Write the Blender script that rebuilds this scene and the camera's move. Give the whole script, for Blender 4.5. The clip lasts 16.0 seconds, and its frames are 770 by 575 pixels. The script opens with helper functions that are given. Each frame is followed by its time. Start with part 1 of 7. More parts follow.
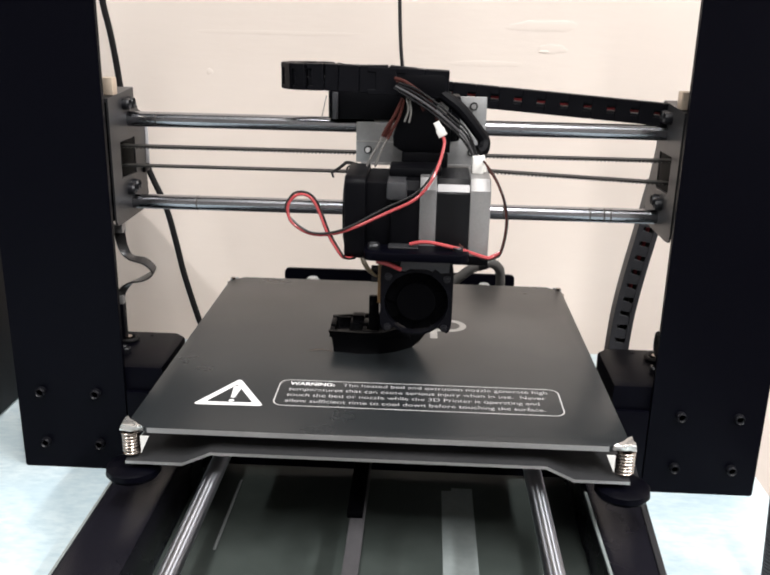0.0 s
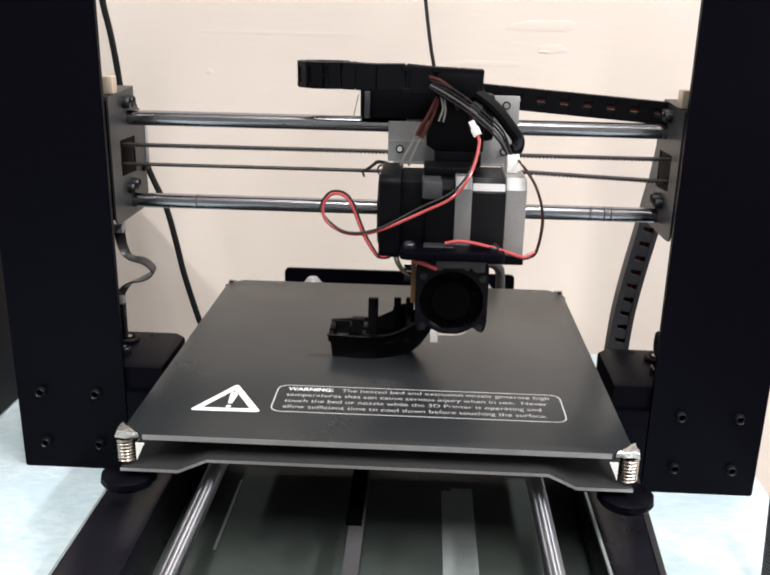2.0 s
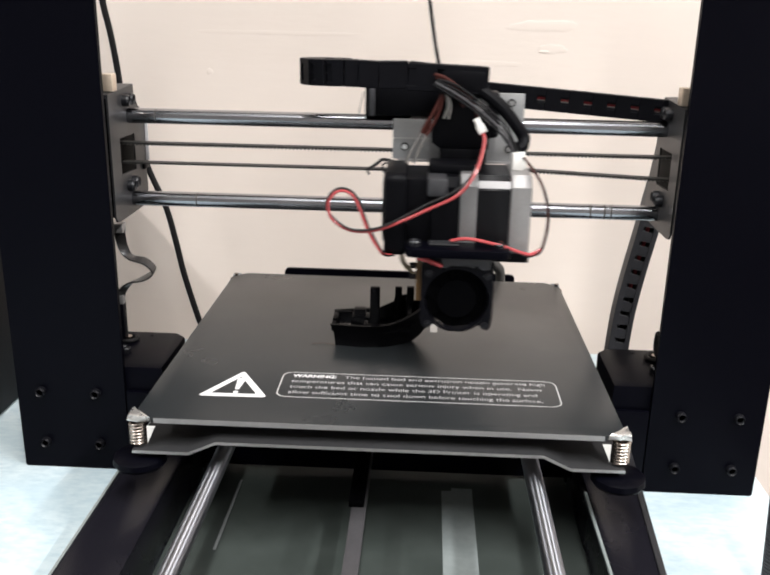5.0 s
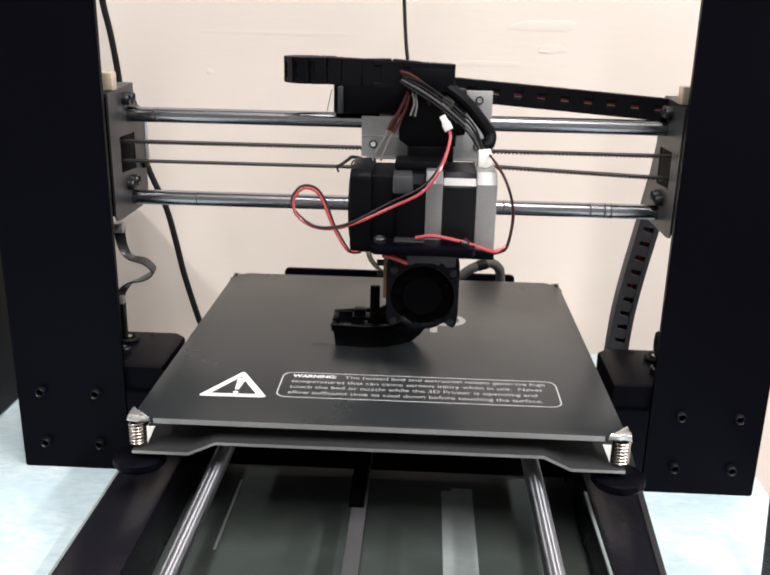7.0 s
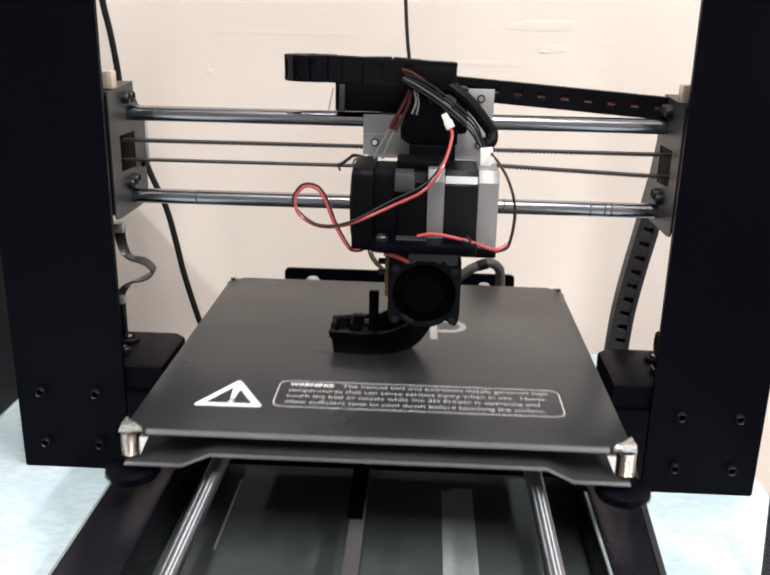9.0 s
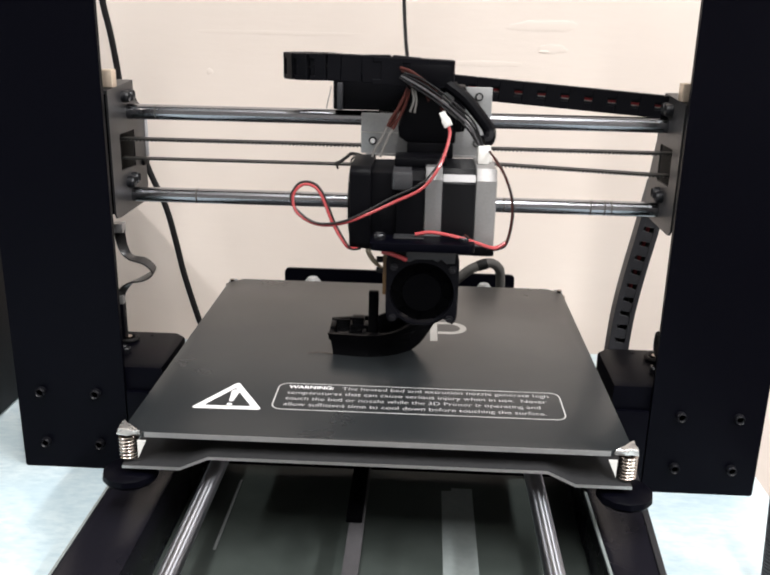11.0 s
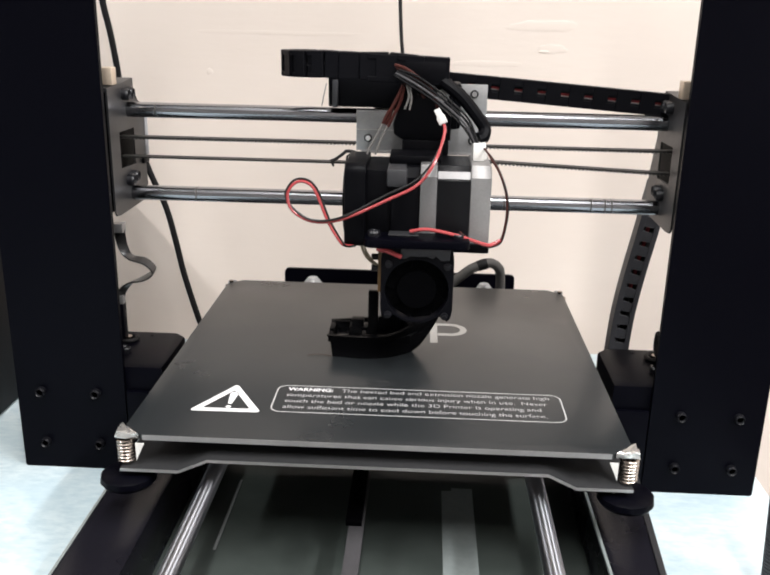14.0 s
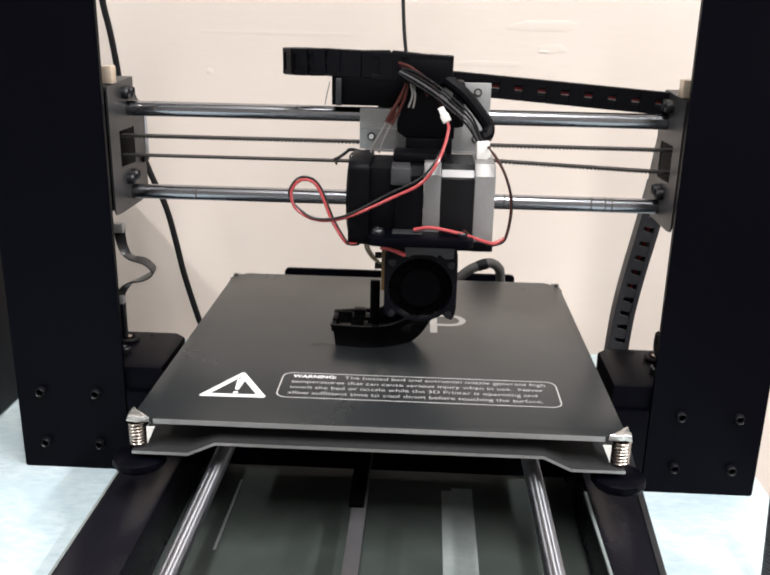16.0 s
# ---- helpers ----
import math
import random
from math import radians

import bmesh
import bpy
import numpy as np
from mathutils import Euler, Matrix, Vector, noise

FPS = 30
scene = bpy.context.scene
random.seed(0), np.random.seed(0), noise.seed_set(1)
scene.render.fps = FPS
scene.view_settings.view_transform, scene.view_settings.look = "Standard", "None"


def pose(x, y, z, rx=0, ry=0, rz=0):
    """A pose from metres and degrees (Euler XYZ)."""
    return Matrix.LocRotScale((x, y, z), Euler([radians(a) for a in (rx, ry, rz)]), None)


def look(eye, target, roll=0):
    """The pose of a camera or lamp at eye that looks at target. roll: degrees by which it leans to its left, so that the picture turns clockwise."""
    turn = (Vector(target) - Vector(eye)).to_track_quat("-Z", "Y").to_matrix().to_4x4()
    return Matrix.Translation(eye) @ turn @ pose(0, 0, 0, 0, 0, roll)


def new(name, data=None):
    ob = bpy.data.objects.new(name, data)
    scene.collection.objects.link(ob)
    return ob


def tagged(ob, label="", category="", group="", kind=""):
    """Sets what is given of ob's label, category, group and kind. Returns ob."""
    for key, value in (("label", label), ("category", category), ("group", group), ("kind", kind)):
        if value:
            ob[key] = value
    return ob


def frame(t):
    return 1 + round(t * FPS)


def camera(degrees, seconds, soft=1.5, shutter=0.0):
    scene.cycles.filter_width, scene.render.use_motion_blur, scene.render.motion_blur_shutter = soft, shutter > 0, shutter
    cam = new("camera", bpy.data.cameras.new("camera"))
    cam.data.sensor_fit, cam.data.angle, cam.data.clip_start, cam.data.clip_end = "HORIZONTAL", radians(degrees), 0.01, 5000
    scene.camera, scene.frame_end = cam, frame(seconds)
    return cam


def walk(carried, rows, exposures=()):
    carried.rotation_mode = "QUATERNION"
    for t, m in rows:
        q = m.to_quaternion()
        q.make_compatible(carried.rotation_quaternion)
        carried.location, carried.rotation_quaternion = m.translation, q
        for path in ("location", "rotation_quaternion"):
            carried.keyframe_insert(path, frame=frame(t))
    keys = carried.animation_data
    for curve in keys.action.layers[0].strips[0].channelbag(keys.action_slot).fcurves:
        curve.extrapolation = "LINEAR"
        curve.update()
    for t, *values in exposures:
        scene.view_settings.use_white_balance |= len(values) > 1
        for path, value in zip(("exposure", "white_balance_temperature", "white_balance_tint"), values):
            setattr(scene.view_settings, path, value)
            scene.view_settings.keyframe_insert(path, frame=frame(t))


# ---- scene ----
# Origin on the table top under the middle of the print bed; x to the right, y away from the camera.
cam = camera(47.66, 16.0, soft=2.0, shutter=0.5)
EYE = (0.01641, -0.42845, 0.24747)
AIM = (0.01641 - 0.03981, -0.42845 + 0.94957, 0.24747 - 0.31105)
walk(cam, [(0.0, look(EYE, AIM, 1.207)), (16.0, look(EYE, AIM, 1.207))])

# ---- light ----
world = bpy.data.worlds.new("room_world")
scene.world = world
world.use_nodes = True
world.node_tree.nodes["Background"].inputs[0].default_value = (0.9, 0.95, 1.0, 1)
world.node_tree.nodes["Background"].inputs[1].default_value = 0.05
scene.view_settings.exposure = 0.0


def ceiling_tube(x, y, z, length, width, power, colour, turn=0):
    data = bpy.data.lights.new("tube_light", "AREA")
    data.shape, data.size, data.size_y = "RECTANGLE", length, width
    data.energy, data.color = power, colour
    ob = new("tube_light", data)
    ob.matrix_world = pose(x, y, z, 0, 0, turn)
    return ob


ceiling_tube(-1.60, -1.02, 1.66, 1.2, 0.10, 36, (0.985, 0.99, 1.0), 90)
ceiling_tube(0.08, -1.02, 1.66, 1.2, 0.10, 36, (1.0, 0.99, 0.985), 90)
ceiling_tube(1.30, -1.02, 1.66, 1.2, 0.10, 60, (0.99, 0.99, 1.0), 90)


# ---- materials ----
def mat(name, colour, rough=0.5, metal=0.0, grain=0.0, scale=400.0, stain=0.0, stain_scale=20.0,
        bump=0.0, spec=0.5, stretch=(1, 1, 1), tint=None):
    """A procedural surface: fine grain and broad stains in colour and roughness, with a fine relief."""
    m = bpy.data.materials.new(name)
    m.use_nodes = True
    nt = m.node_tree
    b = nt.nodes["Principled BSDF"]
    b.inputs["Base Color"].default_value = (*colour, 1)
    b.inputs["Roughness"].default_value = rough
    b.inputs["Metallic"].default_value = metal
    b.inputs["Specular IOR Level"].default_value = spec
    if not (grain or stain or bump):
        return m
    co = nt.nodes.new("ShaderNodeTexCoord")
    mp = nt.nodes.new("ShaderNodeMapping")
    mp.inputs["Scale"].default_value = stretch
    nt.links.new(co.outputs["Object"], mp.inputs["Vector"])
    fine = nt.nodes.new("ShaderNodeTexNoise")
    fine.inputs["Scale"].default_value = scale
    fine.inputs["Detail"].default_value = 4
    broad = nt.nodes.new("ShaderNodeTexNoise")
    broad.inputs["Scale"].default_value = stain_scale
    broad.inputs["Detail"].default_value = 5
    for n in (fine, broad):
        nt.links.new(mp.outputs["Vector"], n.inputs["Vector"])
    t2 = tint or tuple(c * 0.6 for c in colour)
    mixes = []
    for src, amount in ((fine, grain), (broad, stain)):
        ramp = nt.nodes.new("ShaderNodeMapRange")
        ramp.inputs["From Min"].default_value, ramp.inputs["From Max"].default_value = 0.35, 0.7
        ramp.inputs["To Min"].default_value, ramp.inputs["To Max"].default_value = 0.0, amount
        nt.links.new(src.outputs["Fac"], ramp.inputs["Value"])
        mix = nt.nodes.new("ShaderNodeMix")
        mix.data_type = "RGBA"
        nt.links.new(ramp.outputs["Result"], mix.inputs["Factor"])
        if mixes:
            nt.links.new(mixes[-1].outputs["Result"], mix.inputs["A"])
        else:
            mix.inputs["A"].default_value = (*colour, 1)
        mix.inputs["B"].default_value = (*t2, 1)
        mixes.append(mix)
    nt.links.new(mixes[-1].outputs["Result"], b.inputs["Base Color"])
    rr = nt.nodes.new("ShaderNodeMapRange")
    rr.inputs["To Min"].default_value, rr.inputs["To Max"].default_value = max(rough - 0.08, 0.03), rough + 0.1
    nt.links.new(broad.outputs["Fac"], rr.inputs["Value"])
    nt.links.new(rr.outputs["Result"], b.inputs["Roughness"])
    if bump:
        bp = nt.nodes.new("ShaderNodeBump")
        bp.inputs["Strength"].default_value = 0.6
        bp.inputs["Distance"].default_value = bump
        nt.links.new(fine.outputs["Fac"], bp.inputs["Height"])
        nt.links.new(bp.outputs["Normal"], b.inputs["Normal"])
    return m


STEEL_BLACK = mat("black_powder_coat", (0.0010, 0.0010, 0.0026), 0.40, 0, 0.3, 900, 0.4, 12, 0.00004, spec=0.048, tint=(0.0017, 0.0017, 0.0036))
BRACKET = mat("dark_grey_coat", (0.028, 0.028, 0.030), 0.4, 0, 0.3, 900, 0.3, 30, 0.00005, spec=0.35)
BED = mat("black_bed_coating", (0.0172, 0.0194, 0.0208), 0.29, 0, 0.35, 1400, 0.3, 14, 0.0, spec=0.42, tint=(0.013, 0.015, 0.0165))
ALU = mat("brushed_aluminium", (0.62, 0.61, 0.60), 0.38, 0.85, 0.3, 300, 0.3, 40, 0.00002, stretch=(1, 8, 8))
PLATE_GREY = mat("grey_anodised_plate", (0.36, 0.36, 0.36), 0.45, 0.5, 0.25, 600, 0.3, 40, 0.00002)
# Darker copy of CAP: same roughness, lower base colour.
CAP_DARKER = mat("darker_motor_end_cap", (0.23, 0.225, 0.225), 0.45, 0.6, 0.2, 900, 0.25, 60, 0.00004)
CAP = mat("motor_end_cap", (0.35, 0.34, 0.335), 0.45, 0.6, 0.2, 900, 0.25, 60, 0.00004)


def ground_steel(name, axis, rough, stretch_out):
    """A centreless-ground rod: fine grooves round it spread its highlights along its length."""
    m = mat(name, (0.34, 0.345, 0.37), 0.24, 1.0, 0.15, 500, 0.2, 30)
    nt = m.node_tree
    b = nt.nodes["Principled BSDF"]
    tan = nt.nodes.new("ShaderNodeTangent")
    tan.direction_type, tan.axis = "RADIAL", axis
    nt.links.new(tan.outputs["Tangent"], b.inputs["Tangent"])
    b.inputs["Anisotropic"].default_value = stretch_out
    b.inputs["Anisotropic Rotation"].default_value = 0.25
    for link in list(b.inputs["Roughness"].links):
        nt.links.remove(link)
    b.inputs["Roughness"].default_value = rough
    return m


CHROME = ground_steel("ground_steel_rod", "X", 0.17, 0.8)
CHROME_Y = ground_steel("ground_steel_rail", "Y", 0.40, 1.0)
RING = mat("dark_rod_mark", (0.05, 0.045, 0.04), 0.5)
BRASS = mat("dull_brass", (0.66, 0.54, 0.42), 0.38, 0.35, 0.3, 500, 0.3, 80, 0.00003)
SPRING = mat("nickel_spring", (0.36, 0.31, 0.27), 0.25, 1.0, 0.2, 900)
PLASTIC = mat("black_plastic", (0.0026, 0.0026, 0.0036), 0.42, 0, 0.3, 900, 0.3, 60, 0.00004, spec=0.07)
PLASTIC_SOFT = mat("black_plastic_chain", (0.0032, 0.0032, 0.0046), 0.48, 0, 0.3, 700, 0.3, 50, 0.00004, spec=0.08)
RUBBER = mat("black_rubber", (0.005, 0.0045, 0.005), 0.6, 0, 0.3, 700, 0.3, 40, 0.00005, spec=0.25)
MOTOR_BLACK = mat("motor_laminations", (0.005, 0.005, 0.006), 0.34, 0.0, 0.2, 500, 0.2, 60, 0.00001, spec=0.2, stretch=(12, 1, 1))
BELT = mat("grey_rubber_belt", (0.055, 0.052, 0.055), 0.6, 0, 0.3, 600, 0.3, 60, 0.00004)
RED_WIRE = mat("red_wire_sleeve", (0.42, 0.062, 0.066), 0.22, 0, 0.2, 500, 0.2, 60, spec=0.8)
RED_DARK = mat("dark_red_wire_sleeve", (0.050, 0.013, 0.010), 0.5, 0, 0.2, 500, 0.2, 60, spec=0.15)
RIBBON = mat("black_ribbon_sleeve", (0.012, 0.011, 0.011), 0.3, 0, 0.3, 500, 0.2, 60, spec=0.7)
LOOM = mat("glossy_black_wire_sleeve", (0.009, 0.009, 0.010), 0.16, 0, 0.2, 500, 0.2, 60)
BLACK_WIRE = mat("black_wire_sleeve", (0.008, 0.007, 0.007), 0.4, 0, 0.2, 500, 0.2, 60)
GREY_WIRE = mat("grey_wire_sleeve", (0.16, 0.15, 0.14), 0.5, 0, 0.2, 500, 0.2, 60)
BEIGE_WIRE = mat("beige_thermistor_wire", (0.45, 0.38, 0.27), 0.5, 0, 0.2, 500, 0.2, 60)
WHITE_PLASTIC = mat("white_nylon_connector", (0.78, 0.76, 0.72), 0.45, 0, 0.15, 500, 0.2, 60)
WHITE_INK = mat("white_bed_print", (0.80, 0.80, 0.80), 0.5, 0, 0.2, 900, 0.15, 60)
TEXT_INK = mat("worn_text_print", (0.50, 0.50, 0.50), 0.5, 0, 0.5, 700, 0.5, 120, tint=(0.22, 0.22, 0.22))
LINE_INK = mat("worn_line_print", (0.52, 0.52, 0.51), 0.5, 0, 0.4, 900, 0.3, 80)
GREY_INK = mat("grey_bed_print", (0.46, 0.45, 0.43), 0.5, 0, 0.2, 900, 0.2, 60)
TAPE = mat("amber_tape", (0.20, 0.11, 0.04), 0.4, 0, 0.3, 300, 0.3, 90)
PALE_STRIP = mat("pale_strip", (0.25, 0.275, 0.27), 0.4, 0, 0.3, 300, 0.5, 60, tint=(0.15, 0.175, 0.17))
FLOORPLATE = mat("dark_base_plate", (0.034, 0.041, 0.037), 0.36, 0, 0.5, 90, 0.7, 20, 0.0, spec=0.35, tint=(0.055, 0.064, 0.059))
EDGE_DULL = mat("dull_scratch", (0.19, 0.20, 0.20), 0.4, 0, 0.4, 300, 0.5, 60)
TABLE = mat("pale_blue_laminate", (0.66, 0.755, 0.78), 0.4, 0, 0.7, 170, 0.5, 26, 0.00008, stretch=(1, 2.2, 1), tint=(0.42, 0.55, 0.61))
WALL = mat("cream_wall_paint", (0.855, 0.75, 0.67), 0.36, 0, 0.12, 130, 0.4, 6, 0.0002, stretch=(0.45, 1, 2.2), tint=(0.78, 0.68, 0.605))
# Greys of the unseen walls, chosen for how much light each gives back.
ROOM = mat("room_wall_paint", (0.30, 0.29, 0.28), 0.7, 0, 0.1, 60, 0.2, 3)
ROOM_DARK = mat("unseen_wall_low_bounce", (0.07, 0.07, 0.07), 0.7, 0, 0.1, 60, 0.2, 3)
ROOM_PALE = mat("unseen_wall_high_bounce", (0.70, 0.70, 0.72), 0.7, 0, 0.1, 60, 0.2, 3)
CEIL = mat("ceiling_paint", (0.72, 0.72, 0.70), 0.8, 0, 0.1, 60, 0.2, 3)
FLOOR = mat("grey_floor_vinyl", (0.22, 0.21, 0.20), 0.5, 0, 0.3, 60, 0.3, 4)
PALE_EDGE = mat("pale_grey_edge", (0.42, 0.41, 0.42), 0.4, 0, 0.2, 500, 0.3, 60)
ALU_DARK = mat("dark_carrier_metal", (0.06, 0.06, 0.062), 0.35, 0.5, 0.3, 500, 0.3, 30, 0.00002)
CLIP = mat("bright_clip_metal", (0.74, 0.72, 0.69), 0.28, 0.85, 0.3, 500, 0.4, 300, 0.0003)
BLACK_WIRE_BELT = mat("black_belt_rubber", (0.008, 0.008, 0.007), 0.55, 0, 0.3, 600, 0.3, 60)
CHAIN_GREY = mat("grey_chain_plastic", (0.046, 0.046, 0.052), 0.5, 0, 0.3, 700, 0.3, 50, 0.00004)
SLEEVE = mat("grey_braid_sleeve", (0.085, 0.08, 0.075), 0.6, 0, 0.6, 900, 0.3, 50, 0.0002)
RAIL = mat("dark_rail_coat", (0.009, 0.0085, 0.012), 0.25, 0, 0.3, 900, 0.35, 25, 0.00003, spec=0.19)
CAP_CLEAR = mat("clear_cap_plastic", (0.42, 0.42, 0.42), 0.15, 0, 0.3, 300, 0.4, 150)
EDGE = mat("dull_sheet_edge", (0.36, 0.355, 0.35), 0.42, 0.5, 0.3, 700, 0.4, 60)
FAN_FRAME = mat("fan_frame_plastic", (0.0034, 0.0034, 0.0050), 0.32, 0, 0.3, 900, 0.3, 60, 0.00003, spec=0.13)
# Near-black; on the bracket and fan backings it paints the shade inside.
VOID = mat("near_black_part_and_recess", (0.0012, 0.0012, 0.0016), 0.6, 0, 0.3, 900, 0.3, 60, 0.0, spec=0.02)
STRAND = mat("brown_plastic_strand", (0.06, 0.04, 0.03), 0.5)
CONTROL = mat("control_box_coat", (0.0035, 0.004, 0.006), 0.5, 0, 0.3, 900, 0.3, 20, 0.00006, spec=0.12)
LEVER = mat("grey_lever_coat", (0.034, 0.034, 0.037), 0.4, 0, 0.3, 900, 0.3, 60, 0.00004)


def printed_plastic():
    """Black filament with the fine ridges of printed layers."""
    m = mat("printed_black_plastic", (0.0010, 0.0010, 0.0016), 0.34, spec=0.04)
    nt = m.node_tree
    co = nt.nodes.new("ShaderNodeTexCoord")
    wv = nt.nodes.new("ShaderNodeTexWave")
    wv.bands_direction = "Z"
    wv.inputs["Scale"].default_value = 800
    wv.inputs["Distortion"].default_value = 0.6
    bp = nt.nodes.new("ShaderNodeBump")
    bp.inputs["Distance"].default_value = 0.00012
    nt.links.new(co.outputs["Object"], wv.inputs["Vector"])
    nt.links.new(wv.outputs["Fac"], bp.inputs["Height"])
    nt.links.new(bp.outputs["Normal"], nt.nodes["Principled BSDF"].inputs["Normal"])
    return m


PRINT = printed_plastic()
PRINT_GLOSS = mat("glossy_black_plastic", (0.004, 0.004, 0.005), 0.22, 0, 0.3, 900, 0.3, 90, spec=0.6)


# ---- mesh helpers ----
def box(bm, x0, x1, y0, y1, z0, z1, bevel=0.0, seg=2):
    got = bmesh.ops.create_cube(bm, size=1.0)
    for v in got["verts"]:
        v.co = Vector(((x0 + x1) / 2 + v.co.x * (x1 - x0), (y0 + y1) / 2 + v.co.y * (y1 - y0), (z0 + z1) / 2 + v.co.z * (z1 - z0)))
    if bevel:
        edges = list({e for v in got["verts"] for e in v.link_edges})
        bmesh.ops.bevel(bm, geom=edges, offset=bevel, segments=seg, affect="EDGES", profile=0.5)
    return bm


def rod(bm, a, b, r, seg=20, r2=None):
    a, b = Vector(a), Vector(b)
    d = b - a
    m = Matrix.Translation((a + b) / 2) @ d.to_track_quat("Z", "Y").to_matrix().to_4x4()
    bmesh.ops.create_cone(bm, cap_ends=True, segments=seg, radius1=r, radius2=r if r2 is None else r2, depth=d.length, matrix=m)
    return bm


def prism(bm, outline, axis, lo, hi, bevel=0.0):
    """A flat outline (pairs) drawn out along an axis: for x pairs are (y, z), for y (x, z), for z (x, y)."""
    def put(a, b, c):
        return Vector((c, a, b)) if axis == "x" else Vector((a, c, b)) if axis == "y" else Vector((a, b, c))
    lower = [bm.verts.new(put(a, b, lo)) for a, b in outline]
    upper = [bm.verts.new(put(a, b, hi)) for a, b in outline]
    n = len(outline)
    faces = [bm.faces.new(lower), bm.faces.new(upper[::-1])]
    for i in range(n):
        faces.append(bm.faces.new((lower[i], upper[i], upper[(i + 1) % n], lower[(i + 1) % n])))
    bmesh.ops.recalc_face_normals(bm, faces=faces)
    if bevel:
        edges = list({e for f in faces[:2] for e in f.edges})
        bmesh.ops.bevel(bm, geom=edges, offset=bevel, segments=2, affect="EDGES", profile=0.5)
    return bm


def smooth_path(points, steps=8):
    """A Catmull-Rom line through the points."""
    p = [Vector(q) for q in points]
    p = [p[0] * 2 - p[1]] + p + [p[-1] * 2 - p[-2]]
    out = []
    for i in range(1, len(p) - 2):
        for k in range(steps):
            t = k / steps
            out.append(0.5 * ((2 * p[i]) + (p[i + 1] - p[i - 1]) * t + (2 * p[i - 1] - 5 * p[i] + 4 * p[i + 1] - p[i + 2]) * t * t
                              + (3 * p[i] - p[i - 1] - 3 * p[i + 1] + p[i + 2]) * t ** 3))
    out.append(p[-2])
    return out


def tube(bm, points, r, seg=8, steps=8, flat=1.0):
    """A round or flattened cord swept along a smooth line through the points."""
    line = smooth_path(points, steps)
    rings, up = [], Vector((0.13, -0.9, 0.4)).normalized()
    for i, c in enumerate(line):
        d = (line[min(i + 1, len(line) - 1)] - line[max(i - 1, 0)]).normalized()
        side = d.cross(up).normalized()
        up = side.cross(d).normalized()
        rings.append([bm.verts.new(c + side * (r * flat * math.cos(a)) + up * (r * math.sin(a)))
                      for a in (2 * math.pi * k / seg for k in range(seg))])
    for a, b in zip(rings, rings[1:]):
        for k in range(seg):
            bm.faces.new((a[k], a[(k + 1) % seg], b[(k + 1) % seg], b[k]))
    bm.faces.new(rings[0][::-1])
    bm.faces.new(rings[-1])
    return bm


def rounded(x0, x1, z0, z1, r, seg=5):
    pts = []
    for cx, cz, a0 in ((x1 - r, z1 - r, 0), (x0 + r, z1 - r, 90), (x0 + r, z0 + r, 180), (x1 - r, z0 + r, 270)):
        pts += [(cx + r * math.cos(radians(a0 + 90 * k / seg)), cz + r * math.sin(radians(a0 + 90 * k / seg))) for k in range(seg + 1)]
    return pts


def thing(name, at, label, category, group="", kind=""):
    ob = new(name)
    ob.location = at
    ob.empty_display_size = 0.02
    return tagged(ob, label, category, group, kind)


def part(name, bm, material, parent, label="", smooth=35):
    """One mesh under a thing or a part; its vertices are given in world metres at the thing's resting place."""
    top = parent
    while top.parent:
        top = top.parent
    bm.transform(Matrix.Translation(-Vector(top.location)))
    bmesh.ops.recalc_face_normals(bm, faces=bm.faces)
    me = bpy.data.meshes.new(name)
    bm.to_mesh(me)
    bm.free()
    me.materials.append(material)
    if smooth:
        me.shade_smooth()
        me.set_sharp_from_angle(angle=radians(smooth))
    ob = new(name, me)
    ob.parent = parent
    return tagged(ob, label) if label else ob


def solid(name, bm, material, label, category, kind="", group="", at=None, smooth=35):
    """A thing that is one single mesh."""
    at = Vector(at) if at else Vector((0, 0, 0))
    bm.transform(Matrix.Translation(-at))
    bmesh.ops.recalc_face_normals(bm, faces=bm.faces)
    me = bpy.data.meshes.new(name)
    bm.to_mesh(me)
    bm.free()
    me.materials.append(material)
    if smooth:
        me.shade_smooth()
        me.set_sharp_from_angle(angle=radians(smooth))
    ob = new(name, me)
    ob.location = at
    return tagged(ob, label, category, group, kind)


def B():
    return bmesh.new()


def socket_screw(parent, at, axis, r=0.0024, h=0.0022, name="screw"):
    """A black cap screw with a hexagon socket, its head standing out along the axis."""
    bm = B()
    a, d = Vector(at), Vector(axis).normalized()
    rod(bm, a, a + d * h * 0.7, r, 20)
    rod(bm, a + d * h * 0.7, a + d * h, r, 20, r * 0.82)
    top = a + d * h
    cap = [f for f in bm.faces if len(f.verts) > 4 and (f.calc_center_median() - top).length < 1e-6]
    bmesh.ops.inset_region(bm, faces=cap, thickness=r * 0.26, depth=0.0)
    bmesh.ops.translate(bm, verts=list({v for f in cap for v in f.verts}), vec=-d * h * 0.25)
    got = bmesh.ops.inset_region(bm, faces=cap, thickness=r * 0.05, depth=0.0)
    bmesh.ops.translate(bm, verts=list({v for f in cap for v in f.verts}), vec=-d * h * 0.6)
    return part(name, bm, SCREW, parent)


SCREW = mat("black_oxide_screw", (0.006, 0.006, 0.008), 0.36, 0.0, 0.3, 900, spec=0.45)

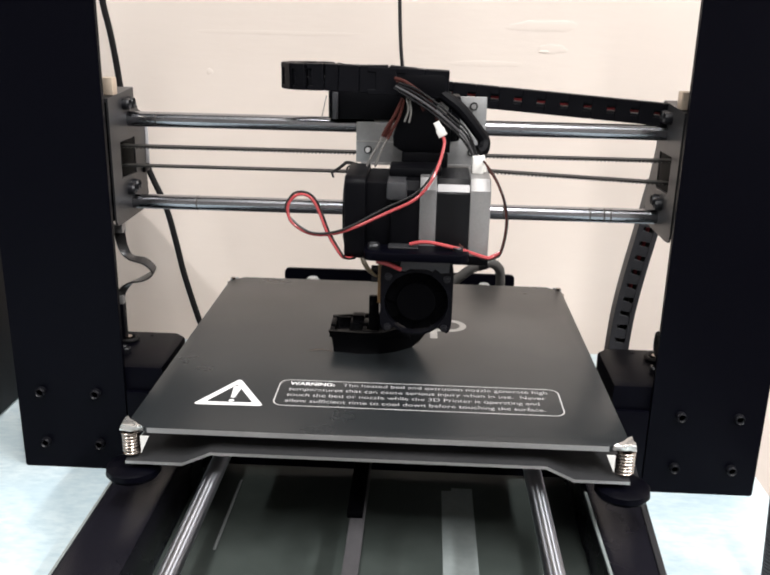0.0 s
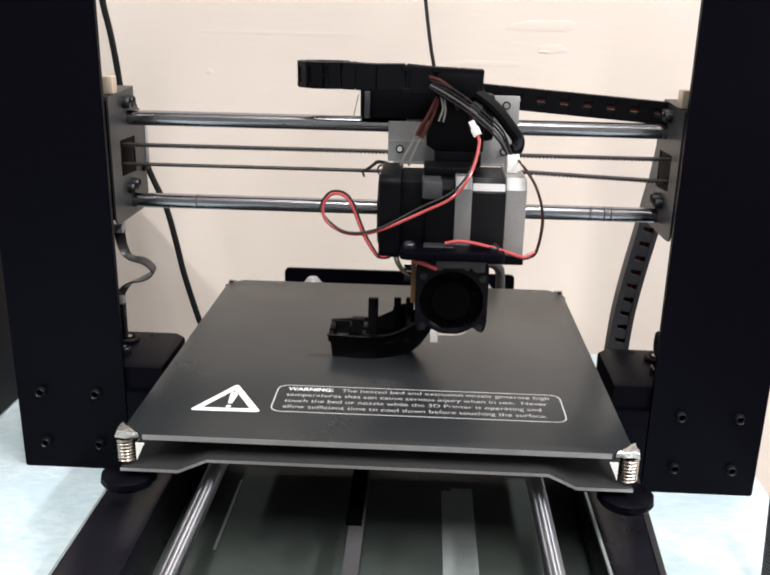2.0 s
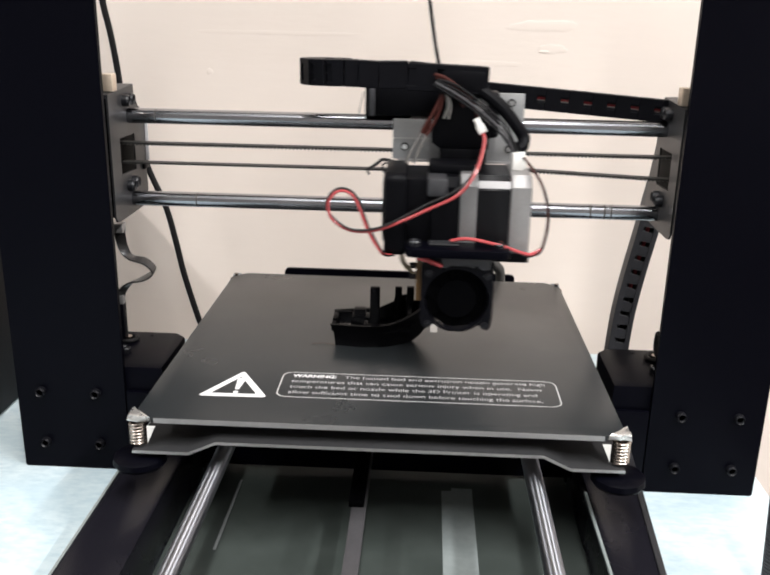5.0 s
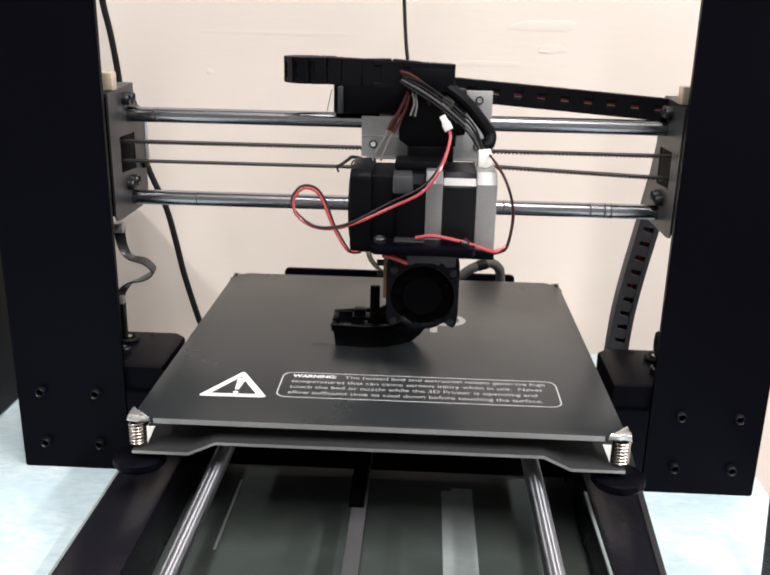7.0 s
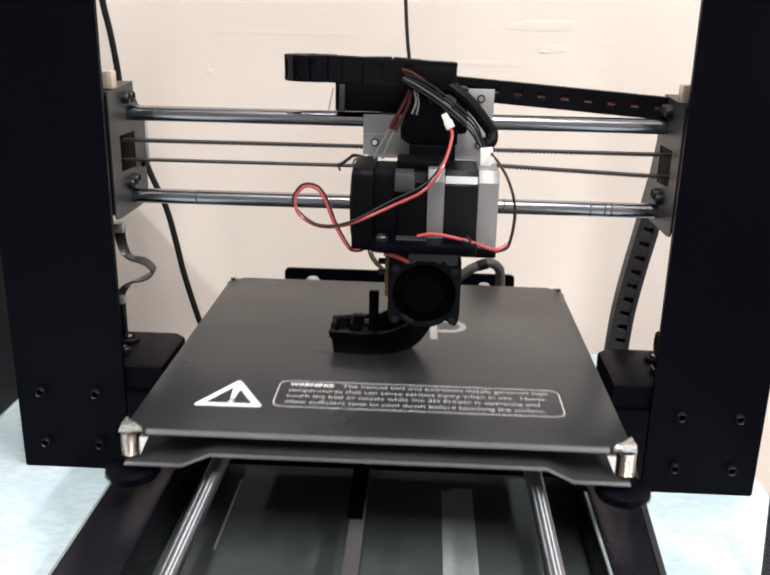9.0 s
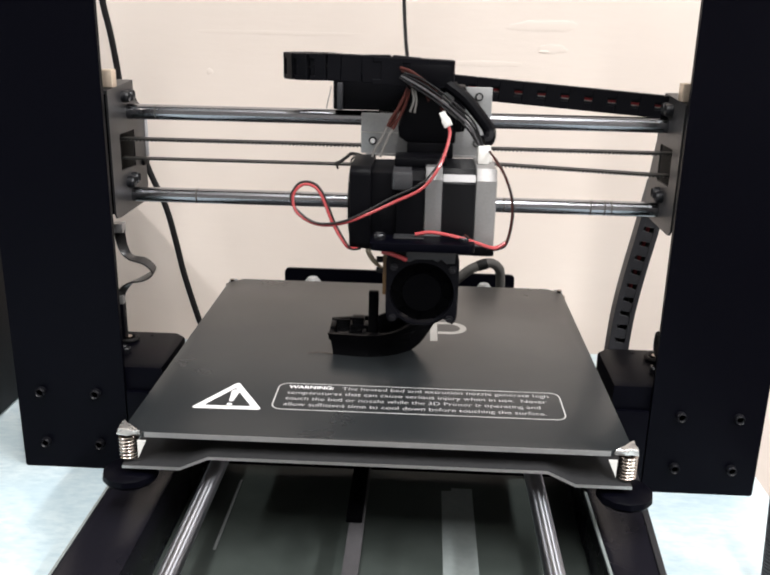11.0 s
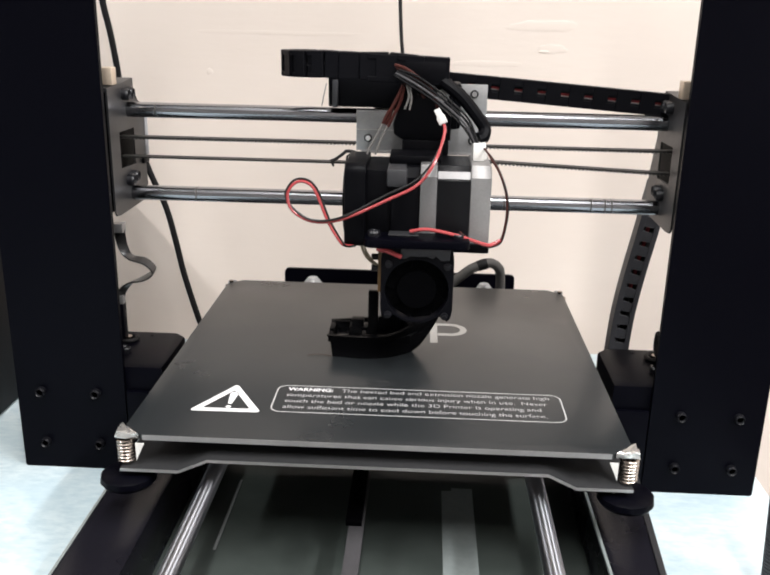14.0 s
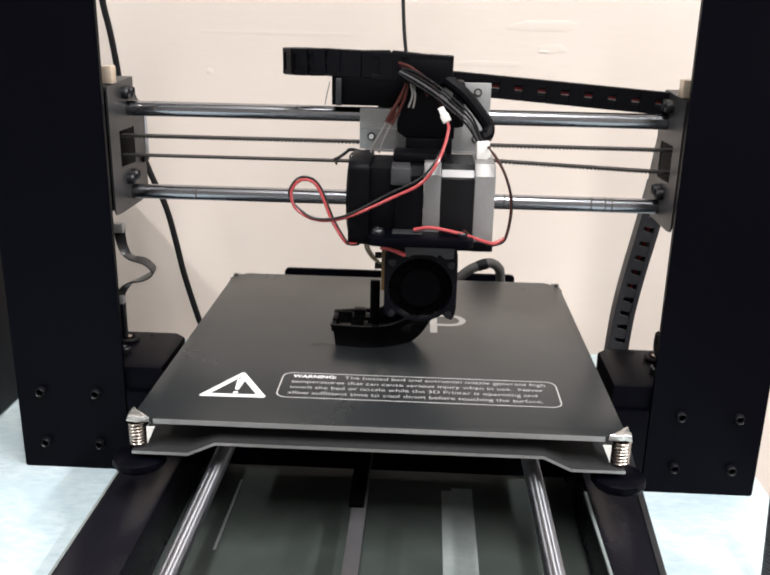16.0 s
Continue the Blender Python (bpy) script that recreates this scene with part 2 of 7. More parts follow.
# ---- the room ----
WALL_Y = 0.25
wall_back = solid("wall_back", box(B(), -2.2, 2.2, WALL_Y, WALL_Y + 0.12, -0.75, 1.7), WALL, "cream painted wall with uneven glossy patches", "wall", "structure")
# Unseen walls; the left is dark and the right pale to tilt bounced light.
solid("wall_front", box(B(), -2.2, 2.2, -2.42, -2.3, -0.75, 1.7), ROOM, "unseen plain room wall that bounces light", "wall", "structure")
solid("wall_left", box(B(), -2.32, -2.2, -2.3, WALL_Y, -0.75, 1.7), ROOM_DARK, "unseen dark wall that keeps bounced light low", "wall", "structure")
solid("wall_right", box(B(), 2.2, 2.32, -2.3, WALL_Y, -0.75, 1.7), ROOM_PALE, "unseen plain room wall that bounces light", "wall", "structure")
solid("ceiling", box(B(), -2.2, 2.2, -2.3, WALL_Y, 1.7, 1.8), CEIL, "plain white painted ceiling", "ceiling", "structure")
solid("floor", box(B(), -2.2, 2.2, -2.3, WALL_Y, -0.85, -0.75), FLOOR, "plain grey vinyl floor", "floor", "structure")

# uneven patches of old paint on the wall
for x, z, rx, rz, d in ((-0.1499, 0.1945, 0.0025, 0.0024, 0.0005), (0.1032, 0.2145, 0.0042, 0.0012, 0.0008), (0.1085, 0.2165, 0.011, 0.0035, 0.0006),
                        (-0.1000, 0.2238, 0.070, 0.0016, 0.0005), (0.1030, 0.2330, 0.026, 0.0045, 0.0006), (0.060, 0.2050, 0.030, 0.0022, 0.0004)):
    d = min(d, 0.05 * rz) if rx > 0.01 else d * 0.6
    bm = B()
    bmesh.ops.create_uvsphere(bm, u_segments=24, v_segments=12, radius=1.0)
    for v in bm.verts:
        w = 1 + 0.35 * noise.noise(Vector((v.co.x * 2 + x * 90, v.co.z * 2, z * 70)))
        v.co = Vector((x + v.co.x * rx * w, WALL_Y + v.co.y * d, z + v.co.z * rz * w))
    part("paint_patch", bm, WALL, wall_back)

table = thing("table", (-0.2, -0.1, -0.75), "white laminate table with pale blue streaks", "table")
part("tabletop", box(B(), -0.75, 0.208, -0.50, 0.186, -0.03, 0.0, 0.002), TABLE, table)
for lx in (-0.72, 0.17):
    for ly in (-0.47, 0.15):
        part("leg", box(B(), lx - 0.02, lx + 0.02, ly - 0.02, ly + 0.02, -0.75, -0.03, 0.002), STEEL_BLACK, table, "black steel leg")


# ---- the printer's frame ----
frame_thing = thing("desktop_printer", (0, -0.009, 0), "black steel desktop 3D printer with upright towers and open base", "3D printer")
for s in (-1, 1):
    def sx(a, b):
        return (min(s * a, s * b), max(s * a, s * b))
    tower = part("tower_plate", prism(B(), rounded(*sx(0.139, 0.1977), 0.0, 0.45, 0.0015, 3), "y", -0.0103, -0.0073), STEEL_BLACK, frame_thing, "black powder-coated upright sheet")
    part("side_flange", box(B(), *sx(0.1947, 0.1977), -0.0071, 0.030, 0.001, 0.45, 0.0006), STEEL_BLACK, frame_thing)
    for bx in (0.1545, 0.1843):
        for bz in (0.0157, 0.0457):
            socket_screw(tower, (s * bx, -0.0103, bz), (0, -1, 0), 0.0026, 0.0036)
    # motor covers at the feet of the towers
    cover = part("motor_cover", prism(B(), [(s * 0.1605, -0.0065), (s * 0.1605, 0.046), (s * 0.1255, 0.046), (s * 0.1195, 0.040), (s * 0.1195, 0.0), (s * 0.1195, -0.0065)], "z", 0.0, 0.0600, 0.0018), STEEL_BLACK, frame_thing, "black motor housing")
    part("lead_screw", rod(B(), (s * 0.1500, 0.031, 0.0600), (s * 0.1500, 0.031, 0.0625), 0.0026, 20), SPRING, cover, "bare steel screw end")
    part("coupling", tube(B(), [(s * 0.1495 + 0.0048 * math.cos(a), 0.031 + 0.0048 * math.sin(a), 0.0612) for a in (math.pi * k / 8 for k in range(17))], 0.0012, 8, 2), RUBBER, cover, "black shaft collar")
    socket_screw(cover, (s * 0.1455, 0.013, 0.0600), (0, 0, 1), 0.0032, 0.0034)
    socket_screw(cover, (s * 0.139, 0.040, 0.0600), (0, 0, 1), 0.0012, 0.0004)
part("cable_loop", tube(B(), [(0.1445, 0.012 + 0.0040 * math.cos(a), 0.0765 + 0.0062 * math.sin(a)) for a in (math.pi * k / 8 for k in range(17))], 0.0011, 8, 2), RUBBER, frame_thing, "small loop of black cable")
part("cross_member", box(B(), -0.1385, 0.1385, -0.0103, -0.0073, 0.006, 0.047, 0.0008), STEEL_BLACK, frame_thing)
part("top_beam", box(B(), -0.1977, 0.1977, -0.0103, -0.0073, 0.4505, 0.50, 0.0008), STEEL_BLACK, frame_thing)

# ---- the base under the bed ----
base = part("base_plate", box(B(), -0.098, 0.098, -0.30, 0.18, 0.0006, 0.0036), FLOORPLATE, frame_thing, "dark glossy base plate")
for s in (-1, 1):
    def sx(a, b):
        return (min(s * a, s * b), max(s * a, s * b))
    if s < 0:
        part("side_rail", box(B(), -0.1262, -0.0985, -0.30, -0.0115, 0.0005, 0.030, 0.001), RAIL, base, "dark coated side rail")
        part("rail_lip", box(B(), -0.1261, -0.1249, -0.2990, -0.0120, 0.0301, 0.0306, 0.0002), PALE_STRIP, base, "pale outer lip")
    else:                                                           # this one narrows towards the front
        rail = part("side_rail", prism(B(), [(0.0985, -0.30), (0.1062, -0.30), (0.1290, -0.0115), (0.0985, -0.0115)], "z", 0.0005, 0.030, 0.0006), RAIL, base, "dark coated side rail")
        part("rail_lip", prism(B(), [(0.1037, -0.2990), (0.1060, -0.2990), (0.1288, -0.0120), (0.1258, -0.0120)], "z", 0.0301, 0.0307, 0.0002), BRACKET, rail, "grey outer lip")
    part("side_rail", box(B(), *sx(0.0985, 0.1185), -0.0065, 0.178, 0.0005, 0.030, 0.001), RAIL, base, "dark coated side rail")
    part("guide_rod", rod(B(), (s * 0.0724 - 0.0012, -0.30, 0.043), (s * 0.0724 - 0.0012, 0.178, 0.043), 0.004, 32), CHROME_Y, base, "polished steel guide rod")
part("rear_panel", prism(B(), rounded(-0.083, 0.085, 0.0, 0.0605, 0.003, 4), "y", 0.1800, 0.1830), STEEL_BLACK, base, "black rear panel")
part("front_panel", box(B(), -0.098, 0.098, -0.303, -0.3003, 0.0005, 0.06, 0.001), STEEL_BLACK, base)
# Pale reflection in the glossy base plate, painted as a flat strip.
part("label", prism(B(), [(0.0308, -0.26), (0.0478, -0.26), (0.0474, -0.0218), (0.0366, -0.0218), (0.0366, -0.0248), (0.0314, -0.0248)], "z", 0.0037, 0.0039), PALE_STRIP, base, "pale reflection painted on the base plate")
part("drive_belt", box(B(), -0.0122, -0.0052, -0.30, 0.178, 0.020, 0.0214, 0.0003), BELT, base, "grey toothed rubber belt")
part("plate_groove", box(B(), -0.0757, -0.0743, -0.085, -0.0226, 0.0037, 0.0040), EDGE_DULL, base, "pale scratch along the base plate")
part("glass_edge", box(B(), 0.0968, 0.0982, -0.290, -0.0640, 0.0290, 0.0304, 0.0003), PALE_STRIP, base, "pale bare inner edge")
part("rear_cap", rod(B(), (-0.061, 0.170, 0.052), (-0.061, 0.170, 0.0575), 0.0080, 20, 0.0034), CAP_CLEAR, base, "clear plastic screw cap")
part("rear_cap", rod(B(), (0.0625, 0.170, 0.051), (0.0625, 0.170, 0.0568), 0.0080, 20, 0.0034), CAP_CLEAR, base, "clear plastic screw cap")

# ---- the moving print bed ----
BED_Z = 0.0737
bed = thing("print_bed", (0, 0, BED_Z), "black heated print bed on corner springs with white warning print", "print bed")
c = 0.0085
h = 0.107
plate = part("bed_plate", prism(B(), [(-h + c, -h), (h - c, -h), (h, -h + c), (h, h - c), (h - c, h), (-h + c, h), (-h, h - c), (-h, -h + c)], "z", BED_Z - 0.0026, BED_Z, 0.0002), BED, bed)
part("plate_edge", box(B(), -h + c + 0.001, h - c - 0.001, -h - 0.0003, -h - 0.00005, BED_Z - 0.0025, BED_Z - 0.0002), EDGE, plate, "bare grey metal front edge")
yp = [(-0.1072, 0.0570), (-0.0825, 0.0570), (-0.0702, 0.0626), (0.0720, 0.0626), (0.0840, 0.0570), (0.1072, 0.0570)]
carrier = [(x, z) for x, z in yp] + [(x, z + 0.0016) for x, z in yp[::-1]]
part("carrier_plate", prism(B(), carrier, "y", -0.109, 0.109, 0.0003), ALU_DARK, bed, "dark folded metal carrier plate")
part("carrier_edge", prism(B(), [(x, z + 0.0002) for x, z in yp] + [(x, z + 0.0015) for x, z in yp[::-1]], "y", -0.1093, -0.1091), ALU, bed, "bare metal edge")
for sxx in (-1, 1):
    for syy in (-1, 1):
        cx, cy = sxx * 0.1058, syy * 0.1035
        coil = [(cx + 0.0034 * math.cos(a), cy + 0.0034 * math.sin(a), 0.0592 + 0.0114 * a / (15 * math.pi)) for a in (k * math.pi / 6 for k in range(91))]
        spring = part("spring", tube(B(), coil, 0.0007, 6, 1), SPRING, bed, "nickel levelling spring")
        part("screw", rod(B(), (cx, cy, 0.050), (cx, cy, BED_Z + 0.0006), 0.0015, 12), SPRING, spring)
        bm = B()
        f = 1.0 if syy < 0 else 0.5
        prism(bm, [(cx + sxx * 0.0028 * f, cy + syy * 0.0045 * f), (cx + sxx * 0.0028 * f, cy - syy * 0.0048 * f), (cx - sxx * 0.0066 * f, cy + syy * 0.0045 * f)], "z", BED_Z - 0.0016, BED_Z + 0.0011 * f * f * f, 0.0004 * f * f)
        bmesh.ops.subdivide_edges(bm, edges=list(bm.edges), cuts=3, use_grid_fill=True)
        for v in bm.verts:
            v.co += Vector(noise.noise_vector(v.co * 420)) * 0.0008 * f * f * f
        part("corner_clip", bm, CLIP if syy < 0 else CAP_CLEAR, bed, "bright metal corner clip")
        part("insulation_pad", prism(B(), [(cx - sxx * 0.0055, 0.0700), (cx - sxx * 0.0092, 0.0700), (cx - sxx * 0.0055, 0.0618)], "y", cy - 0.0047, cy - 0.0042), WHITE_PLASTIC, bed, "white insulation pad")
        bm = B()
        prof = [(0.0, 0.0482), (0.0080, 0.0482), (0.0108, 0.0492), (0.0118, 0.0508), (0.0115, 0.0532), (0.0100, 0.0543), (0.0, 0.0546)]
        seg = 72
        rings = []
        for r, z in prof:
            rings.append([bm.verts.new((cx + r * (1 + 0.010 * math.cos(12 * a)) * math.cos(a), cy + r * (1 + 0.010 * math.cos(12 * a)) * math.sin(a), z)) for a in (2 * math.pi * k / seg for k in range(seg))])
        for a, b in zip(rings, rings[1:]):
            for k in range(seg):
                bm.faces.new((a[k], a[(k + 1) % seg], b[(k + 1) % seg], b[k]))
        bmesh.ops.remove_doubles(bm, verts=bm.verts, dist=0.00001)
        part("levelling_knob", bm, STEEL_BLACK, bed, "black levelling knob")
part("belt_clamp", box(B(), -0.0135, -0.0062, -0.0885, 0.030, 0.0216, 0.0250, 0.0004), VOID, bed, "black belt clamp")
part("clamp_post", box(B(), -0.0125, -0.0072, -0.010, 0.010, 0.0250, 0.0623, 0.0004), RUBBER, bed)
for bx in (-0.0745, 0.0745):
    for by in (-0.045, 0.045):
        part("bearing_block", box(B(), bx - 0.012, bx + 0.012, by - 0.016, by + 0.016, 0.035, 0.0623, 0.001), STEEL_BLACK, bed)

# warning print on the bed
TOP = BED_Z + 0.00008


def flat(outline, z=TOP):
    bm = B()
    bm.faces.new([bm.verts.new((x, y, z)) for x, y in outline])
    return bm


def band(outline, inner, z=TOP):
    bm = B()
    a = [bm.verts.new((x, y, z)) for x, y in outline]
    b = [bm.verts.new((x, y, z)) for x, y in inner]
    for i in range(len(a)):
        j = (i + 1) % len(a)
        bm.faces.new((a[i], a[j], b[j], b[i]))
    return bm


def corner_cut(tri, d):
    """A triangle with each corner cut by d."""
    out = []
    for i in range(3):
        p, q, n = Vector(tri[i]), Vector(tri[i - 1]), Vector(tri[(i + 1) % 3])
        out += [tuple(p + (q - p).normalized() * d), tuple(p + (n - p).normalized() * d)]
    return out


tri = [(-0.0682, -0.0540), (-0.0843, -0.0832), (-0.0520, -0.0826)]
cen = (-0.0682, -0.0733)
inner = [(cen[0] + (x - cen[0]) * 0.66, cen[1] + (y - cen[1]) * 0.66) for x, y in tri]
sign = part("warning_triangle", band(corner_cut(tri, 0.0016), corner_cut(inner, 0.0008)), WHITE_INK, bed, "white printed warning triangle", smooth=0)
part("exclamation_bar", flat([(-0.0684, -0.0750), (-0.0666, -0.0750), (-0.0655, -0.0638), (-0.0664, -0.0625), (-0.0686, -0.0625), (-0.0695, -0.0638)]), WHITE_INK, sign, smooth=0)
part("exclamation_dot", flat([(-0.0675 + 0.0013 * math.cos(a), -0.0780 + 0.0013 * math.sin(a)) for a in (k * math.pi / 6 for k in range(12))]), WHITE_INK, sign, smooth=0)
border = part("warning_border", band(rounded(-0.0487, 0.0836, -0.0812, -0.0528, 0.005), rounded(-0.0481, 0.0830, -0.0806, -0.0534, 0.0044)), LINE_INK, bed, "white rounded border line", smooth=0)


def lettering(text, x, y, size, width, parent, ink=TEXT_INK, bold=0.0):
    data = bpy.data.curves.new("lettering", "FONT")
    data.body, data.size, data.offset = text, size, bold
    tmp = bpy.data.objects.new("lettering", data)
    scene.collection.objects.link(tmp)
    bpy.context.view_layer.update()
    me = bpy.data.meshes.new_from_object(tmp.evaluated_get(bpy.context.evaluated_depsgraph_get()))
    bpy.data.objects.remove(tmp)
    wide = max(v.co.x for v in me.vertices)
    for v in me.vertices:
        v.co = Vector((x + v.co.x * width / wide, y + v.co.y, TOP - BED_Z))
    me.materials.clear()
    me.materials.append(ink)
    ob = new("lettering", me)
    ob.parent = parent
    return ob


lettering("WARNING:", -0.0435, -0.0585, 0.0047, 0.021, border, WHITE_INK, 0.00012)
lettering("The heated bed and extrusion nozzle generate high", -0.0185, -0.0585, 0.0047, 0.0965, border)
lettering("temperatures that can cause serious injury when in use.  Never", -0.0435, -0.0647, 0.0047, 0.1200, border)
lettering("touch the bed or nozzle while the 3D Printer is operating and", -0.0435, -0.0709, 0.0047, 0.1165, border)
lettering("allow sufficient time to cool down before touching the surface.", -0.0435, -0.0771, 0.0047, 0.1185, border)

# grey emblem on the middle of the bed: an upright bar with a half-round band
emblem = part("emblem", flat([(0.0230, 0.0085), (0.0270, 0.0085), (0.0270, 0.0385), (0.0230, 0.0385)]), GREY_INK, bed, "grey printed emblem", smooth=0)
arc_o = [(0.0272, 0.0385), (0.0340, 0.0385)] + [(0.0340 + 0.0095 * math.sin(a), 0.0290 + 0.0095 * math.cos(a)) for a in (math.pi * k / 12 for k in range(1, 12))] + [(0.0340, 0.0195), (0.0272, 0.0195)]
arc_i = [(0.0272, 0.0350), (0.0340, 0.0350)] + [(0.0340 + 0.0058 * math.sin(a), 0.0290 + 0.0060 * math.cos(a)) for a in (math.pi * k / 12 for k in range(1, 12))] + [(0.0340, 0.0230), (0.0272, 0.0230)]
bm = B()
vo = [bm.verts.new((x, y, TOP)) for x, y in arc_o]
vi = [bm.verts.new((x, y, TOP)) for x, y in arc_i]
for i in range(len(vo) - 1):
    bm.faces.new((vo[i], vo[i + 1], vi[i + 1], vi[i]))
part("emblem_band", bm, GREY_INK, emblem, smooth=0)

# ---- the half-printed boat on the bed ----
BOAT_Y = -0.005
boat = thing("printed_boat", (0.0, BOAT_Y, BED_Z), "half-printed small boat model in black plastic", "3D print")


def hull_mesh():
    bm = B()
    sections = []
    n = 26
    for i in range(n + 1):
        u = i / n
        xt = -0.0300 + 0.0592 * u                                  # rim line
        xb = -0.0274 + 0.0406 * u                                  # keel line
        zt = 0.0122 + 0.0020 * u + 0.0152 * max(0, (u - 0.42) / 0.58) ** 1.7
        wt = 0.0150 * (1 - max(0, (u - 0.45) / 0.55) ** 2.4) * (0.80 + 0.20 * min(1, u / 0.3)) + 0.0003
        wb = 0.0118 * (1 - max(0, (u - 0.40) / 0.60) ** 2.2) * (0.84 + 0.16 * min(1, u / 0.3)) + 0.0003
        ring = []
        for k in range(9):                                          # outside, keel to rim
            f = k / 8
            bow = min(1.0, f / (1 - 0.16 * u)) ** (3.0 - 2.27 * u)
            ring.append((xb + (xt - xb) * bow, wb + (wt - wb) * f ** 1.6, zt * f))
        inner_w = max(wt - 0.0019, 0.0001)
        ring.append((xt - 0.0016 * u, inner_w, zt))
        deck = min(0.0088 + 0.010 * max(0, (u - 0.55) / 0.45) ** 1.5, zt - 0.001)
        ring.append((xt - 0.004 * u + 0.0014 * (1 - u), inner_w, deck))
        sections.append(ring)
    rows = []
    for ring in sections:
        near = [bm.verts.new((x, -w, z)) for x, w, z in ring]
        far = [bm.verts.new((x, w, z)) for x, w, z in ring]
        rows.append(near[::-1] + far)
    m = len(rows[0])
    for a, b in zip(rows, rows[1:]):
        for k in range(m):
            bm.faces.new((a[k], a[(k + 1) % m], b[(k + 1) % m], b[k]))
    bm.faces.new(rows[0])
    bm.faces.new(rows[-1][::-1])
    bmesh.ops.recalc_face_normals(bm, faces=bm.faces)
    bm.transform(Matrix.Translation((0, 0, BED_Z)))
    return bm


def boat_part(name, bm, label=""):
    bm.transform(Matrix.Translation((0, BOAT_Y, 0)))
    return part(name, bm, STRAND if name == "stray_strand" else PRINT_GLOSS if name == "deck" else PRINT, boat, label)


Z0 = BED_Z
boat_part("hull", hull_mesh())
bm = B()
for b4 in ((-0.0296, -0.0272, -0.0105, 0.0080), (-0.0272, -0.0195, 0.0060, 0.0080), (-0.0272, -0.0195, -0.0105, -0.0088)):
    box(bm, b4[0], b4[1], b4[2], b4[3], Z0 + 0.0080, Z0 + 0.0118, 0.0004)
box(bm, -0.0296, -0.0195, 0.0060, 0.0082, Z0 + 0.0112, Z0 + 0.0134, 0.0009)
box(bm, -0.0296, -0.0268, -0.0040, 0.0080, Z0 + 0.0112, Z0 + 0.0130, 0.0009)
boat_part("stern_box", bm)
boat_part("deck_block", box(B(), -0.0195, -0.0098, -0.0010, 0.0080, Z0 + 0.0080, Z0 + 0.0128, 0.0006))
boat_part("deck", box(B(), -0.0266, -0.0197, -0.0086, 0.0058, Z0 + 0.0086, Z0 + 0.0093, 0.0002), "smooth glossy top layer")
boat_part("cargo_box", box(B(), -0.0186, -0.0122, 0.0015, 0.0075, Z0 + 0.0085, Z0 + 0.0162, 0.0006))
bm = B()
prism(bm, [(-0.0060, Z0 + 0.0085), (-0.0060, Z0 + 0.0145), (0.0025, Z0 + 0.0188), (0.0030, Z0 + 0.0212), (0.0080, Z0 + 0.0228), (0.0125, Z0 + 0.0234), (0.0125, Z0 + 0.0085)], "y", 0.0090, 0.0110, 0.0003)
box(bm, -0.0125, 0.0125, -0.0110, -0.0092, Z0 + 0.0085, Z0 + 0.0125, 0.0004)
box(bm, 0.0105, 0.0125, -0.0090, 0.0088, Z0 + 0.0095, Z0 + 0.0185, 0.0004)
box(bm, -0.0125, -0.0105, -0.0090, -0.0040, Z0 + 0.0085, Z0 + 0.0125, 0.0004)
boat_part("cabin_wall", bm)
posts = []
for x0, x1, y0, y1 in ((-0.0098, -0.0046, -0.0012, 0.0022), (0.0032, 0.0070, 0.0066, 0.0086), (0.0095, 0.0135, 0.0052, 0.0088)):
    posts.append(boat_part("cabin_post", box(B(), x0, x1, y0, y1, Z0 + 0.004, Z0 + 0.0292 - 0.26 * max(y0, 0), 0.0005)))
bm = B()
tube(bm, [(-0.0275, -0.011, Z0 + 0.0004), (-0.034, -0.0095, Z0 + 0.0006), (-0.040, -0.011, Z0 + 0.0005)], 0.00018, 5)
boat_part("stray_strand", bm, "thin brown plastic strand")

# ---- the x gantry: end brackets, rods and belt ----
GZ = 0.165
gantry = thing("x_gantry", (0, 0.0336, GZ), "horizontal axis with two polished rods, belt and dark end brackets", "printer gantry")
part("guide_rod", rod(B(), (-0.144, 0.0336, 0.1870), (0.144, 0.0336, 0.1870), 0.004, 32), CHROME, gantry, "polished steel guide rod")
low = part("guide_rod", rod(B(), (-0.144, 0.0336, 0.1424), (0.144, 0.0336, 0.1424), 0.004, 32), CHROME, gantry, "polished steel guide rod")
for rx in (0.1055, 0.1130, 0.1165, -0.1065, 0.0595):
    part("rod_mark", rod(B(), (rx, 0.0336, 0.1424), (rx + 0.0007, 0.0336, 0.1424), 0.00405, 24), RING, low)
part("rod_mark", rod(B(), (-0.1262, 0.0336, 0.1870), (-0.1257, 0.0336, 0.1870), 0.00405, 24), RING, gantry)


def toothed_belt(x0, x1, z, y=0.0336, teeth=True, drop=0.0):
    bm = B()
    box(bm, x0, x1, y - 0.003, y + 0.003, z - 0.0005, z + 0.0004)
    n = int((x1 - x0) / 0.002) if teeth else 0
    for i in range(n):
        x = x0 + (i + 0.5) * (x1 - x0) / n
        box(bm, x - 0.0005, x + 0.0005, y - 0.003, y + 0.003, z - 0.0011, z - 0.0005)
    for v in bm.verts:
        v.co.z -= drop * (v.co.x - x0) / (x1 - x0)
    return bm


